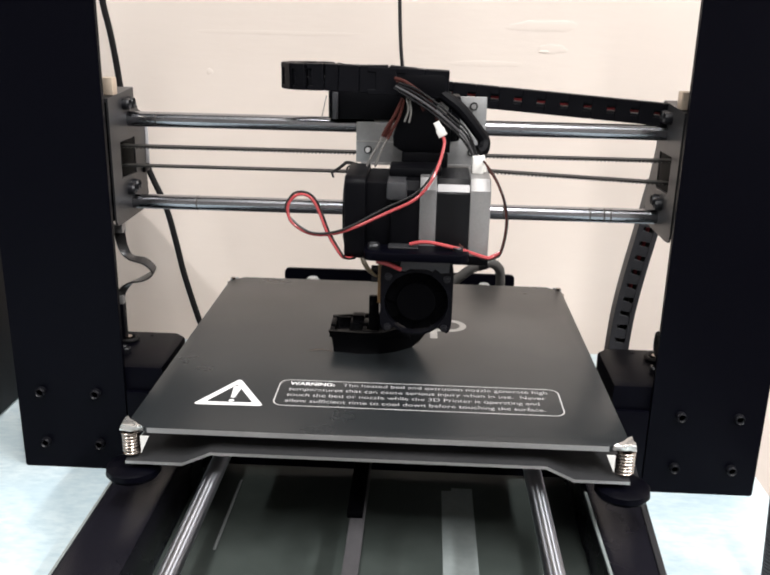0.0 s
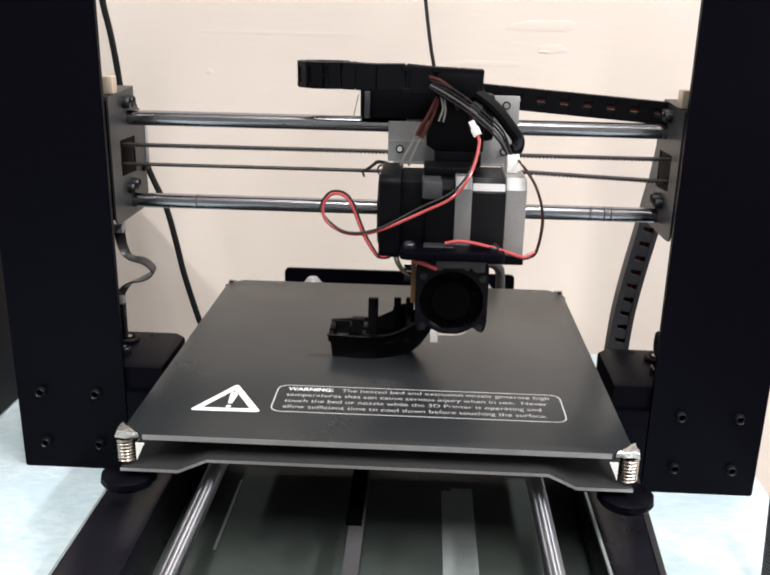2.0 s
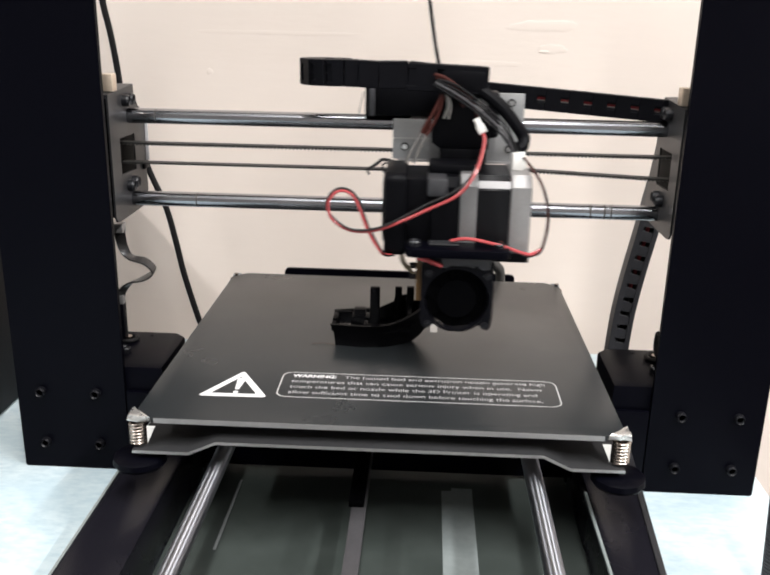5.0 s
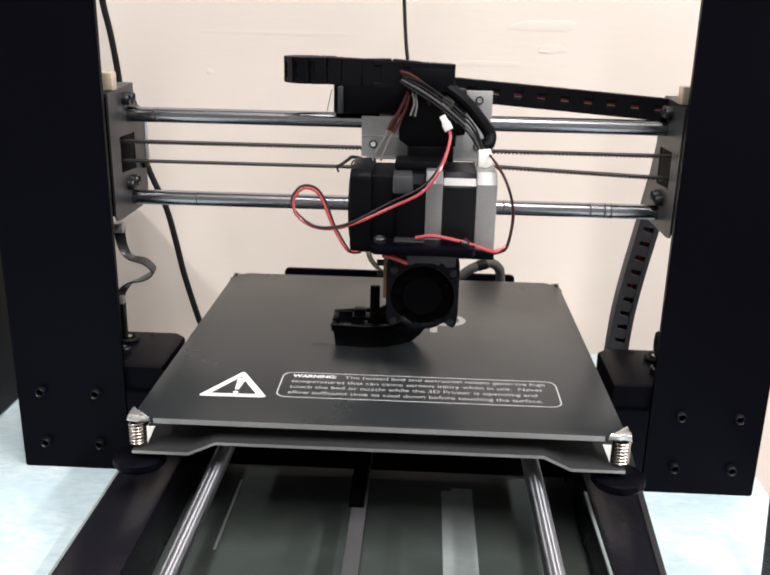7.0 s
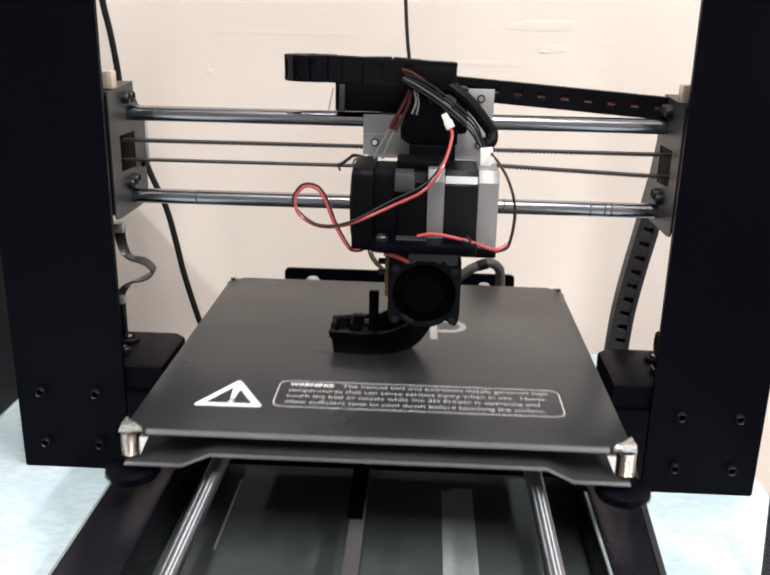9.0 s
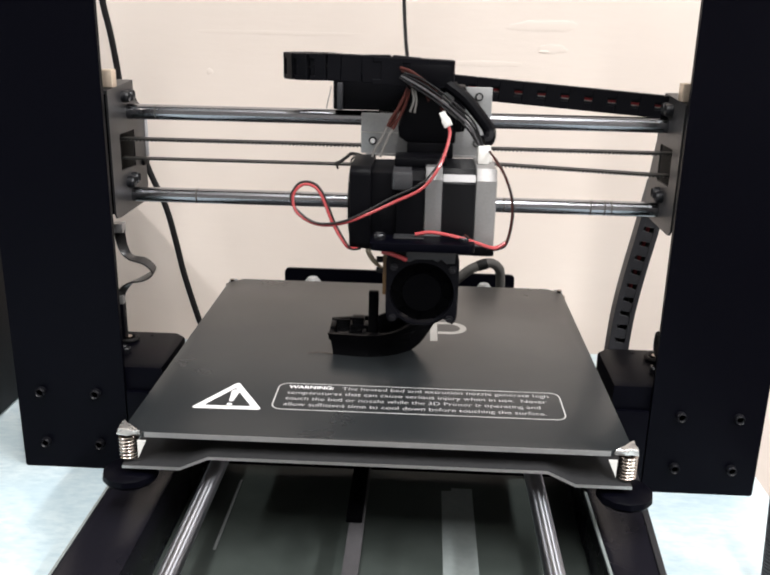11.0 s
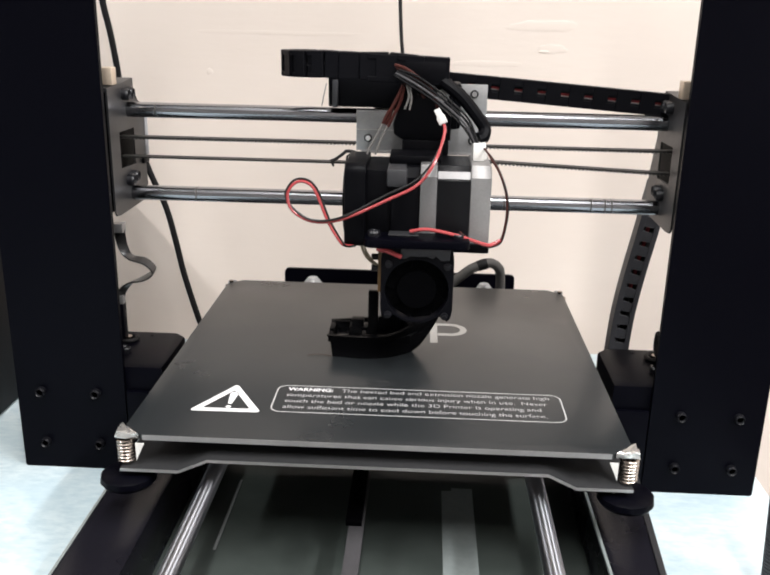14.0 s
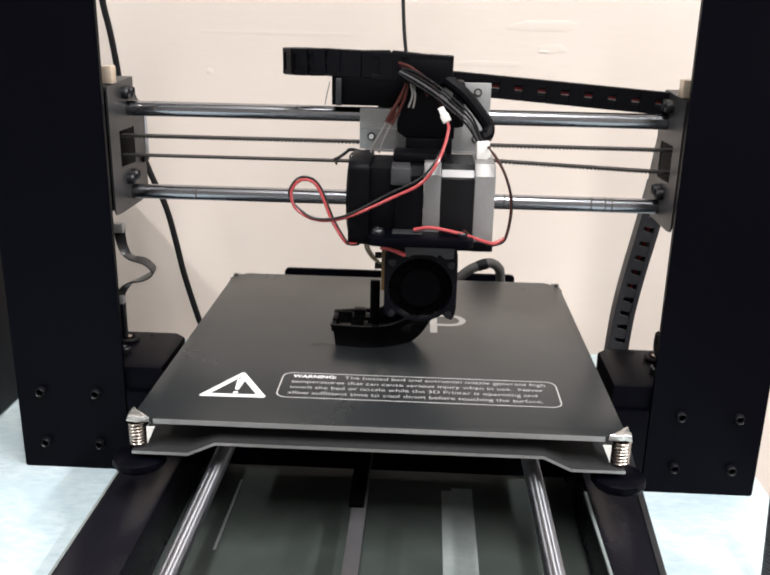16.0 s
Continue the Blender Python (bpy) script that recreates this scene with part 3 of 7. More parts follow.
part("belt_upper", toothed_belt(-0.146, 0.146, 0.1728), BLACK_WIRE_BELT, gantry, "black toothed belt")
part("belt_lower", toothed_belt(-0.146, 0.008, 0.1622, teeth=False), BLACK_WIRE_BELT, gantry, "black toothed belt")
part("belt_lower", toothed_belt(0.028, 0.146, 0.1656, drop=0.0046), BLACK_WIRE_BELT, gantry, "black toothed belt")
for s in (-1, 1):
    x0, x1 = sorted((s * 0.1415, s * 0.1424))
    bm = B()
    y_f, bulge = 0.0045, 0.060 if s < 0 else 0.050
    # plate in strips round its window
    prism(bm, [(y_f, 0.2005), (0.0440, 0.2026), (0.0440, 0.1930), (bulge, 0.1860), (bulge, 0.1775), (0.0410, 0.1765), (0.0178, 0.1770), (y_f, 0.1770)], "x", x0, x1)
    prism(bm, [(y_f, 0.1580), (0.0178, 0.1580), (0.0410, 0.1570), (0.058, 0.1570), (0.0595, 0.1420), (0.0480, 0.1345), (0.012, 0.1345), (0.0065, 0.1352), (y_f, 0.1375)], "x", x0, x1)
    prism(bm, [(y_f, 0.1770), (0.0178, 0.1770), (0.0178, 0.1580), (y_f, 0.1580)], "x", x0, x1)
    prism(bm, [(0.0410, 0.1765), (bulge, 0.1775), (0.058, 0.1570), (0.0410, 0.1570)], "x", x0, x1)
    # folded top flange
    xf0, xf1 = sorted((s * 0.1425, s * 0.1540))
    prism(bm, [(y_f, 0.1988), (y_f, 0.2005), (0.0440, 0.2026), (0.0440, 0.2009)], "x", xf0, xf1)
    bracket = part("end_bracket", bm, BRACKET, gantry, "dark grey sheet metal end bracket", smooth=0)
    xa, xb = sorted((s * 0.1495, s * 0.158))
    # Near-black blocks added behind the plate paint the shaded depth of its window.
    part("bracket_dark_backing", box(box(B(), xa, xb, 0.0050, 0.0740, 0.1450, 0.1900, 0.001), *sorted((s * 0.1426, s * 0.1494)), 0.0050, 0.0120, 0.1375, 0.1985, 0.0008), VOID, bracket)
    part("nut_block", box(B(), *sorted((s * 0.1412, s * 0.1472)), 0.0120, 0.0190, 0.2012, 0.2100, 0.0006), BRASS, bracket, "square brass nut")
    if s < 0:
        part("idler_edge", box(B(), -0.1428, -0.1402, 0.0602, 0.0614, 0.1585, 0.1860, 0.0005), PALE_EDGE, bracket, "pale edge of the belt idler")
        part("idler_shoe", box(B(), -0.1414, -0.1396, 0.0500, 0.0595, 0.1550, 0.1585, 0.0008), PLASTIC, bracket)
    for zz, yy in ((0.1955, 0.034), (0.1955, 0.027), (0.1515, 0.034), (0.1505, 0.027)):
        socket_screw(bracket, (s * 0.1415, yy, zz), (-s, 0, 0), 0.0032, 0.0036)


# ---- drag chains ----
def chain_links(bm, line, half_h, half_w, lap=0.92, gap=0.25, edge=0.62, reach=0.22):
    """Open links along a line of (x, y, z); each is a frame of two cheeks and two bridges."""
    for a, b in zip(line, line[1:]):
        a, b = Vector(a), Vector(b)
        d = b - a
        ln = d.length * lap
        ex = d.normalized()
        ez = Vector((0, 0, 1)) if abs(ex.z) < 0.9 else Vector((1, 0, 0))
        ey = ez.cross(ex).normalized()
        ez = ex.cross(ey)
        m = Matrix((ex, ey, ez)).transposed().to_4x4()
        m.translation = (a + b) / 2
        for p in ((-ln / 2, ln / 2, -half_w, half_w, half_h * edge, half_h), (-ln / 2, ln / 2, -half_w, half_w, -half_h, -half_h * edge),
                  (-ln / 2, ln * reach, -half_w, -half_w * 0.72, -half_h * 0.7, half_h * 0.7), (-ln / 2, ln * reach, half_w * 0.72, half_w, -half_h * 0.7, half_h * 0.7),
                  (-d.length / 2, d.length / 2, -half_w * 0.7, half_w * 0.7, half_h * gap, half_h * 0.62), (-d.length / 2, d.length / 2, -half_w * 0.7, half_w * 0.7, -half_h * 0.62, -half_h * gap)):
            t = B()
            box(t, *p, 0.0003, 1)
            t.transform(m)
            me = bpy.data.meshes.new("tmp")
            t.to_mesh(me)
            t.free()
            bm.from_mesh(me)
            bpy.data.meshes.remove(me)
    return bm


def lerp(a, b, n):
    return [tuple(Vector(a).lerp(Vector(b), k / n)) for k in range(n + 1)]


BACK_Y = 0.044
rear_chain = thing("cable_chain", (0.15, BACK_Y, 0.195), "black plastic drag chain with wires showing through its links", "cable chain")
chain_line = lerp((-0.006, BACK_Y, 0.2062), (0.151, BACK_Y - 0.006, 0.1952), 13)
for a, b in zip(chain_line, chain_line[1:]):
    part("chain_link", chain_links(B(), [a, b], 0.0058, 0.0030, 1.0, 0.16, 0.30, 0.16), PLASTIC_SOFT, rear_chain)
for k, (dz, m) in enumerate(((0.0005, RED_WIRE), (-0.0012, WHITE_PLASTIC), (-0.0022, BLACK_WIRE))):
    part("wire", tube(B(), [Vector(p) + Vector((0, 0.001 * k, dz)) for p in chain_line[::3]], 0.0009, 6), m, rear_chain)

loop_chain = thing("chain_bend", (-0.03, 0.022, 0.214), "curved end of a black plastic drag chain", "cable chain")
FRONT_Y = 0.002
R = (BACK_Y - FRONT_Y) / 2
bend = [(0.012, FRONT_Y, 0.2129), (-0.002, FRONT_Y, 0.2140), (-0.016, FRONT_Y, 0.2137), (-0.026, FRONT_Y, 0.2140)]
bend += [(-0.0325 - R * math.sin(a), FRONT_Y + R - R * math.cos(a), 0.2142 - 0.0007 * a) for a in (math.pi * k / 8 for k in range(9))]
bend += [(-0.020, BACK_Y, 0.2095), (-0.006, BACK_Y, 0.2078), (0.008, BACK_Y, 0.2070)]
for i, (a, b) in enumerate(zip(bend, bend[1:])):
    part("chain_link", chain_links(B(), [a, b], 0.0063, 0.0040, 0.98, 0.0, 0.62, 0.22 if 3 < i < 9 else 0.5), PLASTIC_SOFT, loop_chain)
part("wire", tube(B(), [Vector(p) for p in bend[1:12]], 0.0018, 6), BLACK_WIRE, loop_chain)

side_chain = thing("cable_chain", (0.146, 0.085, 0.03), "upright black plastic drag chain with red wires inside", "cable chain")
raw = smooth_path([(0.1396, 0.085, 0.026), (0.1408, 0.085, 0.044), (0.1424, 0.085, 0.0685), (0.1458, 0.085, 0.0930), (0.1507, 0.085, 0.1208), (0.1555, 0.085, 0.150)], 8)
raw = [Vector(p) for p in raw]
sc = []
for k in range(15):                                                 # even steps in height
    z = raw[0].z + (raw[-1].z - raw[0].z) * k / 14
    i = max(j for j in range(len(raw) - 1) if raw[j].z <= z + 1e-6)
    sc.append(raw[i].lerp(raw[i + 1], min(1, (z - raw[i].z) / (raw[i + 1].z - raw[i].z))))
for a, b in zip(sc, sc[1:]):
    bm = B()
    d = b - a
    ln = d.length
    ang = math.atan2(d.x, d.z)
    for p in ((-0.0059, 0.0059, -0.0037, -0.0020, -ln * 0.50, ln * 0.10), (-0.0063, -0.0030, -0.0040, 0.006, -ln * 0.51, ln * 0.51), (0.0031, 0.0063, -0.0040, 0.006, -ln * 0.51, ln * 0.51),
              (-0.0045, 0.0045, 0.0050, 0.0058, -ln * 0.51, ln * 0.51)):
        t = B()
        box(t, *p, 0.0002, 1)
        if p[3] < 0:
            for v in t.verts:
                if v.co.z > 0:
                    v.co.z += 0.0016 * (0.5 - v.co.x / 0.0118)
        t.transform(Matrix.Translation((a + b) / 2) @ Matrix.Rotation(ang, 4, "Y"))
        me = bpy.data.meshes.new("tmp")
        t.to_mesh(me)
        t.free()
        bm.from_mesh(me)
        bpy.data.meshes.remove(me)
    part("chain_link", bm, CHAIN_GREY, side_chain)
part("wire", tube(B(), [p + Vector((0.0012, 0.002, 0)) for p in sc[6:]], 0.0016, 6), RED_WIRE, side_chain)
part("wire", tube(B(), [p + Vector((-0.0016, 0.002, 0)) for p in sc[::2]], 0.0018, 6), BLACK_WIRE, side_chain)
part("wire", tube(B(), [p + Vector((0.0014, 0.0035, 0)) for p in sc[::2]], 0.0016, 6), BLACK_WIRE, side_chain)

# ---- the extruder carriage ----
carriage = thing("extruder_carriage", (0.015, 0.0336, GZ), "black extruder carriage with stepper motor, fans and red wires", "extruder")
bm = B()
box(bm, -0.0188, 0.0472, 0.0205, 0.0222, 0.1700, 0.1905, 0.0003)
box(bm, 0.0330, 0.0472, 0.0205, 0.0222, 0.1905, 0.2045, 0.0003)
backplate = part("carriage_plate", bm, PLATE_GREY, carriage, "grey metal carriage plate")
part("fold_line", box(B(), -0.0186, 0.0005, 0.0200, 0.0204, 0.1806, 0.1810), ALU, backplate)
for hx, hz, m in ((-0.0127, 0.1765, WHITE_INK), (0.0406, 0.1998, EDGE), (0.0406, 0.1765, EDGE)):
    ring = part("washer", rod(B(), (hx, 0.0206, hz), (hx, 0.0201, hz), 0.0021, 18), SCREW, backplate, "dark washer")
    part("screw_head", rod(B(), (hx, 0.0200, hz), (hx, 0.0190, hz), 0.0013, 14), m, ring)
part("plate_lip", box(B(), -0.0160, 0.0440, 0.0190, 0.0202, 0.1690, 0.1702, 0.0002), CAP, backplate, "bright folded lower lip")
for bz in (0.1870, 0.1424):
    for bx in (0.002, 0.028):
        part("linear_bearing", rod(B(), (bx - 0.012, 0.0336, bz), (bx + 0.012, 0.0336, bz), 0.0078, 24), ALU, carriage, "steel linear bearing")
part("chain_mount", box(B(), -0.0335, 0.0080, 0.0235, 0.0330, 0.1915, 0.2080, 0.0006), PLASTIC, carriage)
part("mount_spacer", box(B(), -0.0312, -0.0285, 0.0205, 0.0234, 0.1915, 0.2050, 0.0003), CHAIN_GREY, carriage, "grey metal spacer")
part("mount_bracket", prism(B(), [(0.0045, 0.2070), (0.0035, 0.1950), (0.0006, 0.1860), (0.0010, 0.1812), (0.0050, 0.1785), (0.0290, 0.1785), (0.0290, 0.2070)], "y", 0.0040, 0.0203, 0.0010), PLASTIC, carriage)
part("mount_arm", box(B(), 0.0288, 0.0336, 0.0060, 0.0203, 0.1840, 0.2060, 0.0012), PLASTIC, carriage)
part("mount_neck", box(B(), 0.0052, 0.0282, 0.0040, 0.0203, 0.1660, 0.1787, 0.0012), PLASTIC, carriage)
# chain end fixed to the carriage
chain_end = [(0.0270, FRONT_Y, 0.2120), (0.0150, FRONT_Y, 0.2125), (0.0020, FRONT_Y, 0.2129), (-0.0120, FRONT_Y, 0.2132)]
for a, b in zip(chain_end, chain_end[1:]):
    part("chain_link", chain_links(B(), [a, b], 0.0064, 0.0045, 1.0, 0.0), PLASTIC_SOFT, carriage)
part("chain_clamp", box(B(), 0.0040, 0.0272, -0.0030, 0.0120, 0.2050, 0.2182, 0.0030), PLASTIC, carriage)
part("chain_clamp_foot", box(B(), 0.0040, 0.0285, 0.0060, 0.0200, 0.2000, 0.2062, 0.0010), PLASTIC, carriage)


def octagon(y0, y1, z0, z1, c):
    return [(y0 + c, z0), (y1 - c, z0), (y1, z0 + c), (y1, z1 - c), (y1 - c, z1), (y0 + c, z1), (y0, z1 - c), (y0, z0 + c)]


YM = -0.030
motor = part("stepper_motor", prism(B(), octagon(YM + 0.0006, YM + 0.0414, 0.1301, 0.1711, 0.0062), "x", 0.0230, 0.0383, 0.0003), MOTOR_BLACK, carriage, "black laminated stepper motor body")
part("front_cap", prism(B(), octagon(YM, YM + 0.042, 0.1295, 0.1717, 0.0050), "x", 0.0150, 0.0229, 0.0006), CAP_DARKER, motor, "silver cast end cap")
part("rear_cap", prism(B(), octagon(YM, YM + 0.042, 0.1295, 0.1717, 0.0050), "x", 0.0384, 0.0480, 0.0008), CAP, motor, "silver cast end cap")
# Lamp highlight on the laminations' top chamfer, painted as a thin bright strip.
part("lamination_glint", prism(B(), [(YM + 0.0012, 0.1658), (YM + 0.0040, 0.1688), (YM + 0.0046, 0.1684), (YM + 0.0018, 0.1654)], "x", 0.0232, 0.0382), CAP_DARKER, motor, "painted glint along the top of the laminations")
part("motor_socket", box(B(), 0.0395, 0.0450, -0.014, -0.004, 0.1718, 0.1800, 0.0005), WHITE_PLASTIC, motor, "white cable socket")
side_fan = part("side_fan", prism(B(), rounded(YM, YM + 0.040, 0.1318, 0.1718, 0.0045), "x", -0.0203, -0.0103, 0.0007), PLASTIC, carriage, "black cooling fan seen edge-on")
part("fan_grille", rod(B(), (-0.0205, YM + 0.02, 0.1518), (-0.0214, YM + 0.02, 0.1518), 0.017, 32), PLASTIC, side_fan)
part("heat_sink", box(B(), -0.0105, 0.0030, YM + 0.003, YM + 0.040, 0.1325, 0.1690, 0.0008), PLASTIC, carriage, "black heat sink")
part("drive_block", prism(B(), octagon(YM + 0.001, YM + 0.041, 0.1305, 0.1700, 0.004), "x", 0.0016, 0.0149, 0.0006), PLASTIC, carriage, "black extruder drive block")
part("idler_lever", box(B(), -0.0005, 0.0090, YM - 0.0015, YM + 0.020, 0.1615, 0.1702, 0.0012), LEVER, carriage, "dark grey idler lever")
part("idler_arm", box(B(), 0.0000, 0.0250, YM + 0.012, YM + 0.030, 0.1700, 0.1745, 0.0010), PLASTIC, carriage)
# fan shelf below the motor
shelf = part("fan_shelf", prism(B(), rounded(-0.0098, 0.0385, -0.0460, -0.0306, 0.004), "z", 0.1362, 0.1402, 0.0005), STEEL_BLACK, carriage, "black mounting shelf")
part("shelf_pad", box(B(), 0.0010, 0.0150, -0.0385, -0.0310, 0.1403, 0.1410, 0.0003), BRACKET, shelf, "bare metal tab")
socket_screw(shelf, (-0.0055, -0.0385, 0.1402), (0, 0, 1), 0.0030, 0.0026)
socket_screw(shelf, (0.0335, -0.0385, 0.1402), (0, 0, 1), 0.0024, 0.0020)
part("shelf_rib", box(B(), 0.0300, 0.0480, -0.0330, -0.0304, 0.1318, 0.1361, 0.0004), PLASTIC, shelf)
# part-cooling fan in front of the hot end
FX0, FX1, FZ0, FZ1, FY = -0.0020, 0.0320, 0.0988, 0.1358, -0.0400
fcx, fcz = (FX0 + FX1) / 2, (FZ0 + FZ1) / 2
foz = FZ0 + 0.0158                                                  # the round opening sits low in the frame
bm = B()
n = 72
hx_, hz_ = (FX1 - FX0) / 2, (FZ1 - FZ0) / 2
out, circ = [], []
for k in range(n):
    a = 2 * math.pi * k / n
    r = 1 / ((abs(math.cos(a)) / hx_) ** 9 + (abs(math.sin(a)) / hz_) ** 9) ** (1 / 9)
    if math.sin(a) < 0:
        drop, big = fcz - foz, 0.0161
        bow = -drop * math.sin(a) + math.sqrt(big ** 2 - (drop * math.cos(a)) ** 2)
        ear = 0.62 < abs(math.cos(a)) < 0.78
        r = max(bow, r * 0.99) if ear else min(r, bow) if abs(math.cos(a)) < 0.78 else r
    out.append((fcx + r * math.cos(a), fcz + r * math.sin(a)))
    circ.append((fcx + 0.0150 * math.cos(a), foz + 0.0150 * math.sin(a)))
loops = [[bm.verts.new((x, y, z)) for x, z in pts] for y, pts in ((FY, out), (FY, circ), (FY + 0.010, circ), (FY + 0.010, out))]
for k in range(4):
    a, b = loops[k], loops[(k + 1) % 4]
    for i in range(n):
        bm.faces.new((a[i], a[(i + 1) % n], b[(i + 1) % n], b[i]))
front_fan = part("front_fan", bm, FAN_FRAME, carriage, "black square cooling fan")
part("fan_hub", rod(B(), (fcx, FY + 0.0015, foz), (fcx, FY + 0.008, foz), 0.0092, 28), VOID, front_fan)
for k in range(9):
    t = B()
    box(t, 0.0088, 0.0145, -0.0004, 0.0004, -0.0048, 0.0048)
    t.transform(Matrix.Translation((fcx, FY + 0.005, foz)) @ Matrix.Rotation(2 * math.pi * k / 9, 4, "Y") @ Matrix.Rotation(0.10, 4, "X"))
    part("fan_blade", t, VOID, front_fan)
# Near-black sheet added behind the opening paints the shade inside the fan.
part("fan_dark_backing", prism(B(), rounded(FX0 + 0.0005, FX1 - 0.0005, FZ0 + 0.004, FZ1 - 0.0005, 0.008), "y", FY + 0.0101, FY + 0.0109), VOID, front_fan)
# Highlight across the black frame's top, painted as a lighter grey piece.
part("fan_top_sheen", prism(B(), [(FX0 + 0.0095, FZ1 - 0.0008), (FX0 + 0.0085, FZ1 - 0.0052), (FX0 + 0.0110, FZ1 - 0.0058), (FX0 + 0.0135, FZ1 - 0.0044), (FX1 - 0.0125, FZ1 - 0.0044), (FX1 - 0.0100, FZ1 - 0.0054), (FX1 - 0.0085, FZ1 - 0.0040), (FX1 - 0.0060, FZ1 - 0.0062), (FX1 - 0.0022, FZ1 - 0.0058), (FX1 - 0.0018, FZ1 - 0.0008)], "y", FY - 0.0006, FY + 0.002, 0.0002), CHAIN_GREY, front_fan)
for px_, pz_ in ((FX0 + 0.0036, FZ0 + 0.0036), (FX1 - 0.0036, FZ0 + 0.0036), (FX0 + 0.0036, FZ1 - 0.0085), (FX1 - 0.0030, FZ1 - 0.0090)):
    bm = B()
    rod(bm, (px_, FY + 0.0004, pz_), (px_, FY - 0.0012, pz_), 0.0017, 16)
    rod(bm, (px_, FY - 0.0012, pz_), (px_, FY - 0.0022, pz_), 0.0010, 12)
    part("fan_screw", bm, SCREW, front_fan)
part("hot_end_block", box(B(), -0.0010, 0.0200, -0.0290, 0.0160, 0.1080, 0.1294, 0.0006), PLASTIC, carriage, "dark heater block")
part("insulation_tape", box(B(), -0.0045, -0.0012, -0.0180, 0.0050, 0.1060, 0.1290, 0.0004), TAPE, carriage, "amber insulation tape")
part("nozzle", rod(B(), (0.010, 0.009, 0.1080), (0.010, 0.009, 0.1025), 0.0035, 16, 0.0008), BRASS, carriage, "brass nozzle")
for zz in (0.1225, 0.1170):
    part("terminal_screw", rod(B(), (-0.0045, -0.012, zz), (-0.0080, -0.012, zz), 0.0016, 12), SCREW, carriage)

# wires on the carriage
W = YM - 0.004
part("fan_wire", tube(B(), [(0.0248, -0.0105, 0.1895), (0.0256, -0.016, 0.1850), (0.0214, W, 0.1746), (0.0138, W - 0.002, 0.1641), (0.0003, W - 0.002, 0.1567), (-0.0204, W, 0.1466), (-0.0343, W, 0.1449), (-0.0440, W, 0.1500), (-0.0462, W, 0.1575), (-0.0425, W, 0.1630), (-0.0375, W, 0.1634), (-0.0331, W, 0.1592), (-0.0274, W, 0.1452), (-0.0215, W, 0.1355), (-0.0190, W + 0.003, 0.1330), (-0.0160, W + 0.006, 0.1322)], 0.00075, 8), RED_WIRE, carriage, "red fan wire")
part("fan_wire", tube(B(), [(0.0256, -0.0095, 0.1892), (0.0258, -0.015, 0.1845), (0.0205, W + 0.001, 0.1748), (0.0128, W, 0.1655), (-0.0010, W, 0.1582), (-0.0204, W - 0.001, 0.1478), (-0.0343, W - 0.001, 0.1458), (-0.0432, W, 0.1505), (-0.0472, W, 0.1572), (-0.0432, W, 0.1641), (-0.0368, W, 0.1645), (-0.0320, W, 0.1595), (-0.0266, W, 0.1458), (-0.0205, W, 0.1352), (-0.0185, W + 0.003, 0.1326), (-0.0150, W + 0.006, 0.1322)], 0.00055, 8), BLACK_WIRE, carriage, "black fan wire")
part("fan_wire", tube(B(), [(0.0440, -0.010, 0.1790), (0.0470, -0.022, 0.1755), (0.0509, W, 0.1700), (0.0545, W, 0.1600), (0.0552, W, 0.1500), (0.0535, W, 0.1395), (0.0500, W, 0.1365), (0.0460, W - 0.001, 0.1366), (0.0380, W - 0.001, 0.1395), (0.0340, W + 0.001, 0.1420)], 0.0005, 8), RED_DARK, carriage, "brownish red motor wire")
part("fan_wire", tube(B(), [(0.0430, -0.010, 0.1790), (0.0480, -0.022, 0.1750), (0.0518, W, 0.1690), (0.0552, W, 0.1590), (0.0558, W, 0.1500), (0.0538, W, 0.1385), (0.0500, W, 0.1356), (0.0465, W, 0.1352), (0.0420, -0.030, 0.1352)], 0.00045, 8), BLACK_WIRE, carriage, "black motor wire")
part("fan_wire", tube(B(), [(0.0530, W - 0.001, 0.1392), (0.0500, W - 0.001, 0.1372), (0.0460, W - 0.003, 0.1372), (0.0332, W - 0.004, 0.1412), (0.0192, W - 0.004, 0.1438), (0.0110, W - 0.003, 0.1424)], 0.0009, 8), RED_WIRE, carriage, "red fan wire")
part("fan_wire", tube(B(), [(-0.0040, -0.040, 0.1345), (0.0010, -0.0415, 0.1338), (0.0075, -0.0412, 0.1312)], 0.0011, 8), RED_WIRE, carriage, "red fan wire")
t = B()
prism(t, [(-0.0014, 0.0036), (0.0014, 0.0036), (0.0016, 0.0004), (0.0021, -0.0004), (0.0021, -0.0038), (-0.0021, -0.0038), (-0.0021, -0.0004), (-0.0016, 0.0004)], "y", -0.0020, 0.0020, 0.0005)
t.transform(Matrix.Translation((0.0233, -0.0105, 0.1922)) @ Matrix.Rotation(radians(-28), 4, "Y"))
part("connector", t, WHITE_PLASTIC, carriage, "white plastic wire connector")
t = B()
box(t, -0.0030, 0.0030, -0.002, 0.002, -0.0040, 0.0040, 0.0005)
t.transform(Matrix.Translation((0.0430, -0.010, 0.1760)) @ Matrix.Rotation(radians(-8), 4, "Y"))
part("connector", t, WHITE_PLASTIC, carriage, "white plastic motor plug")
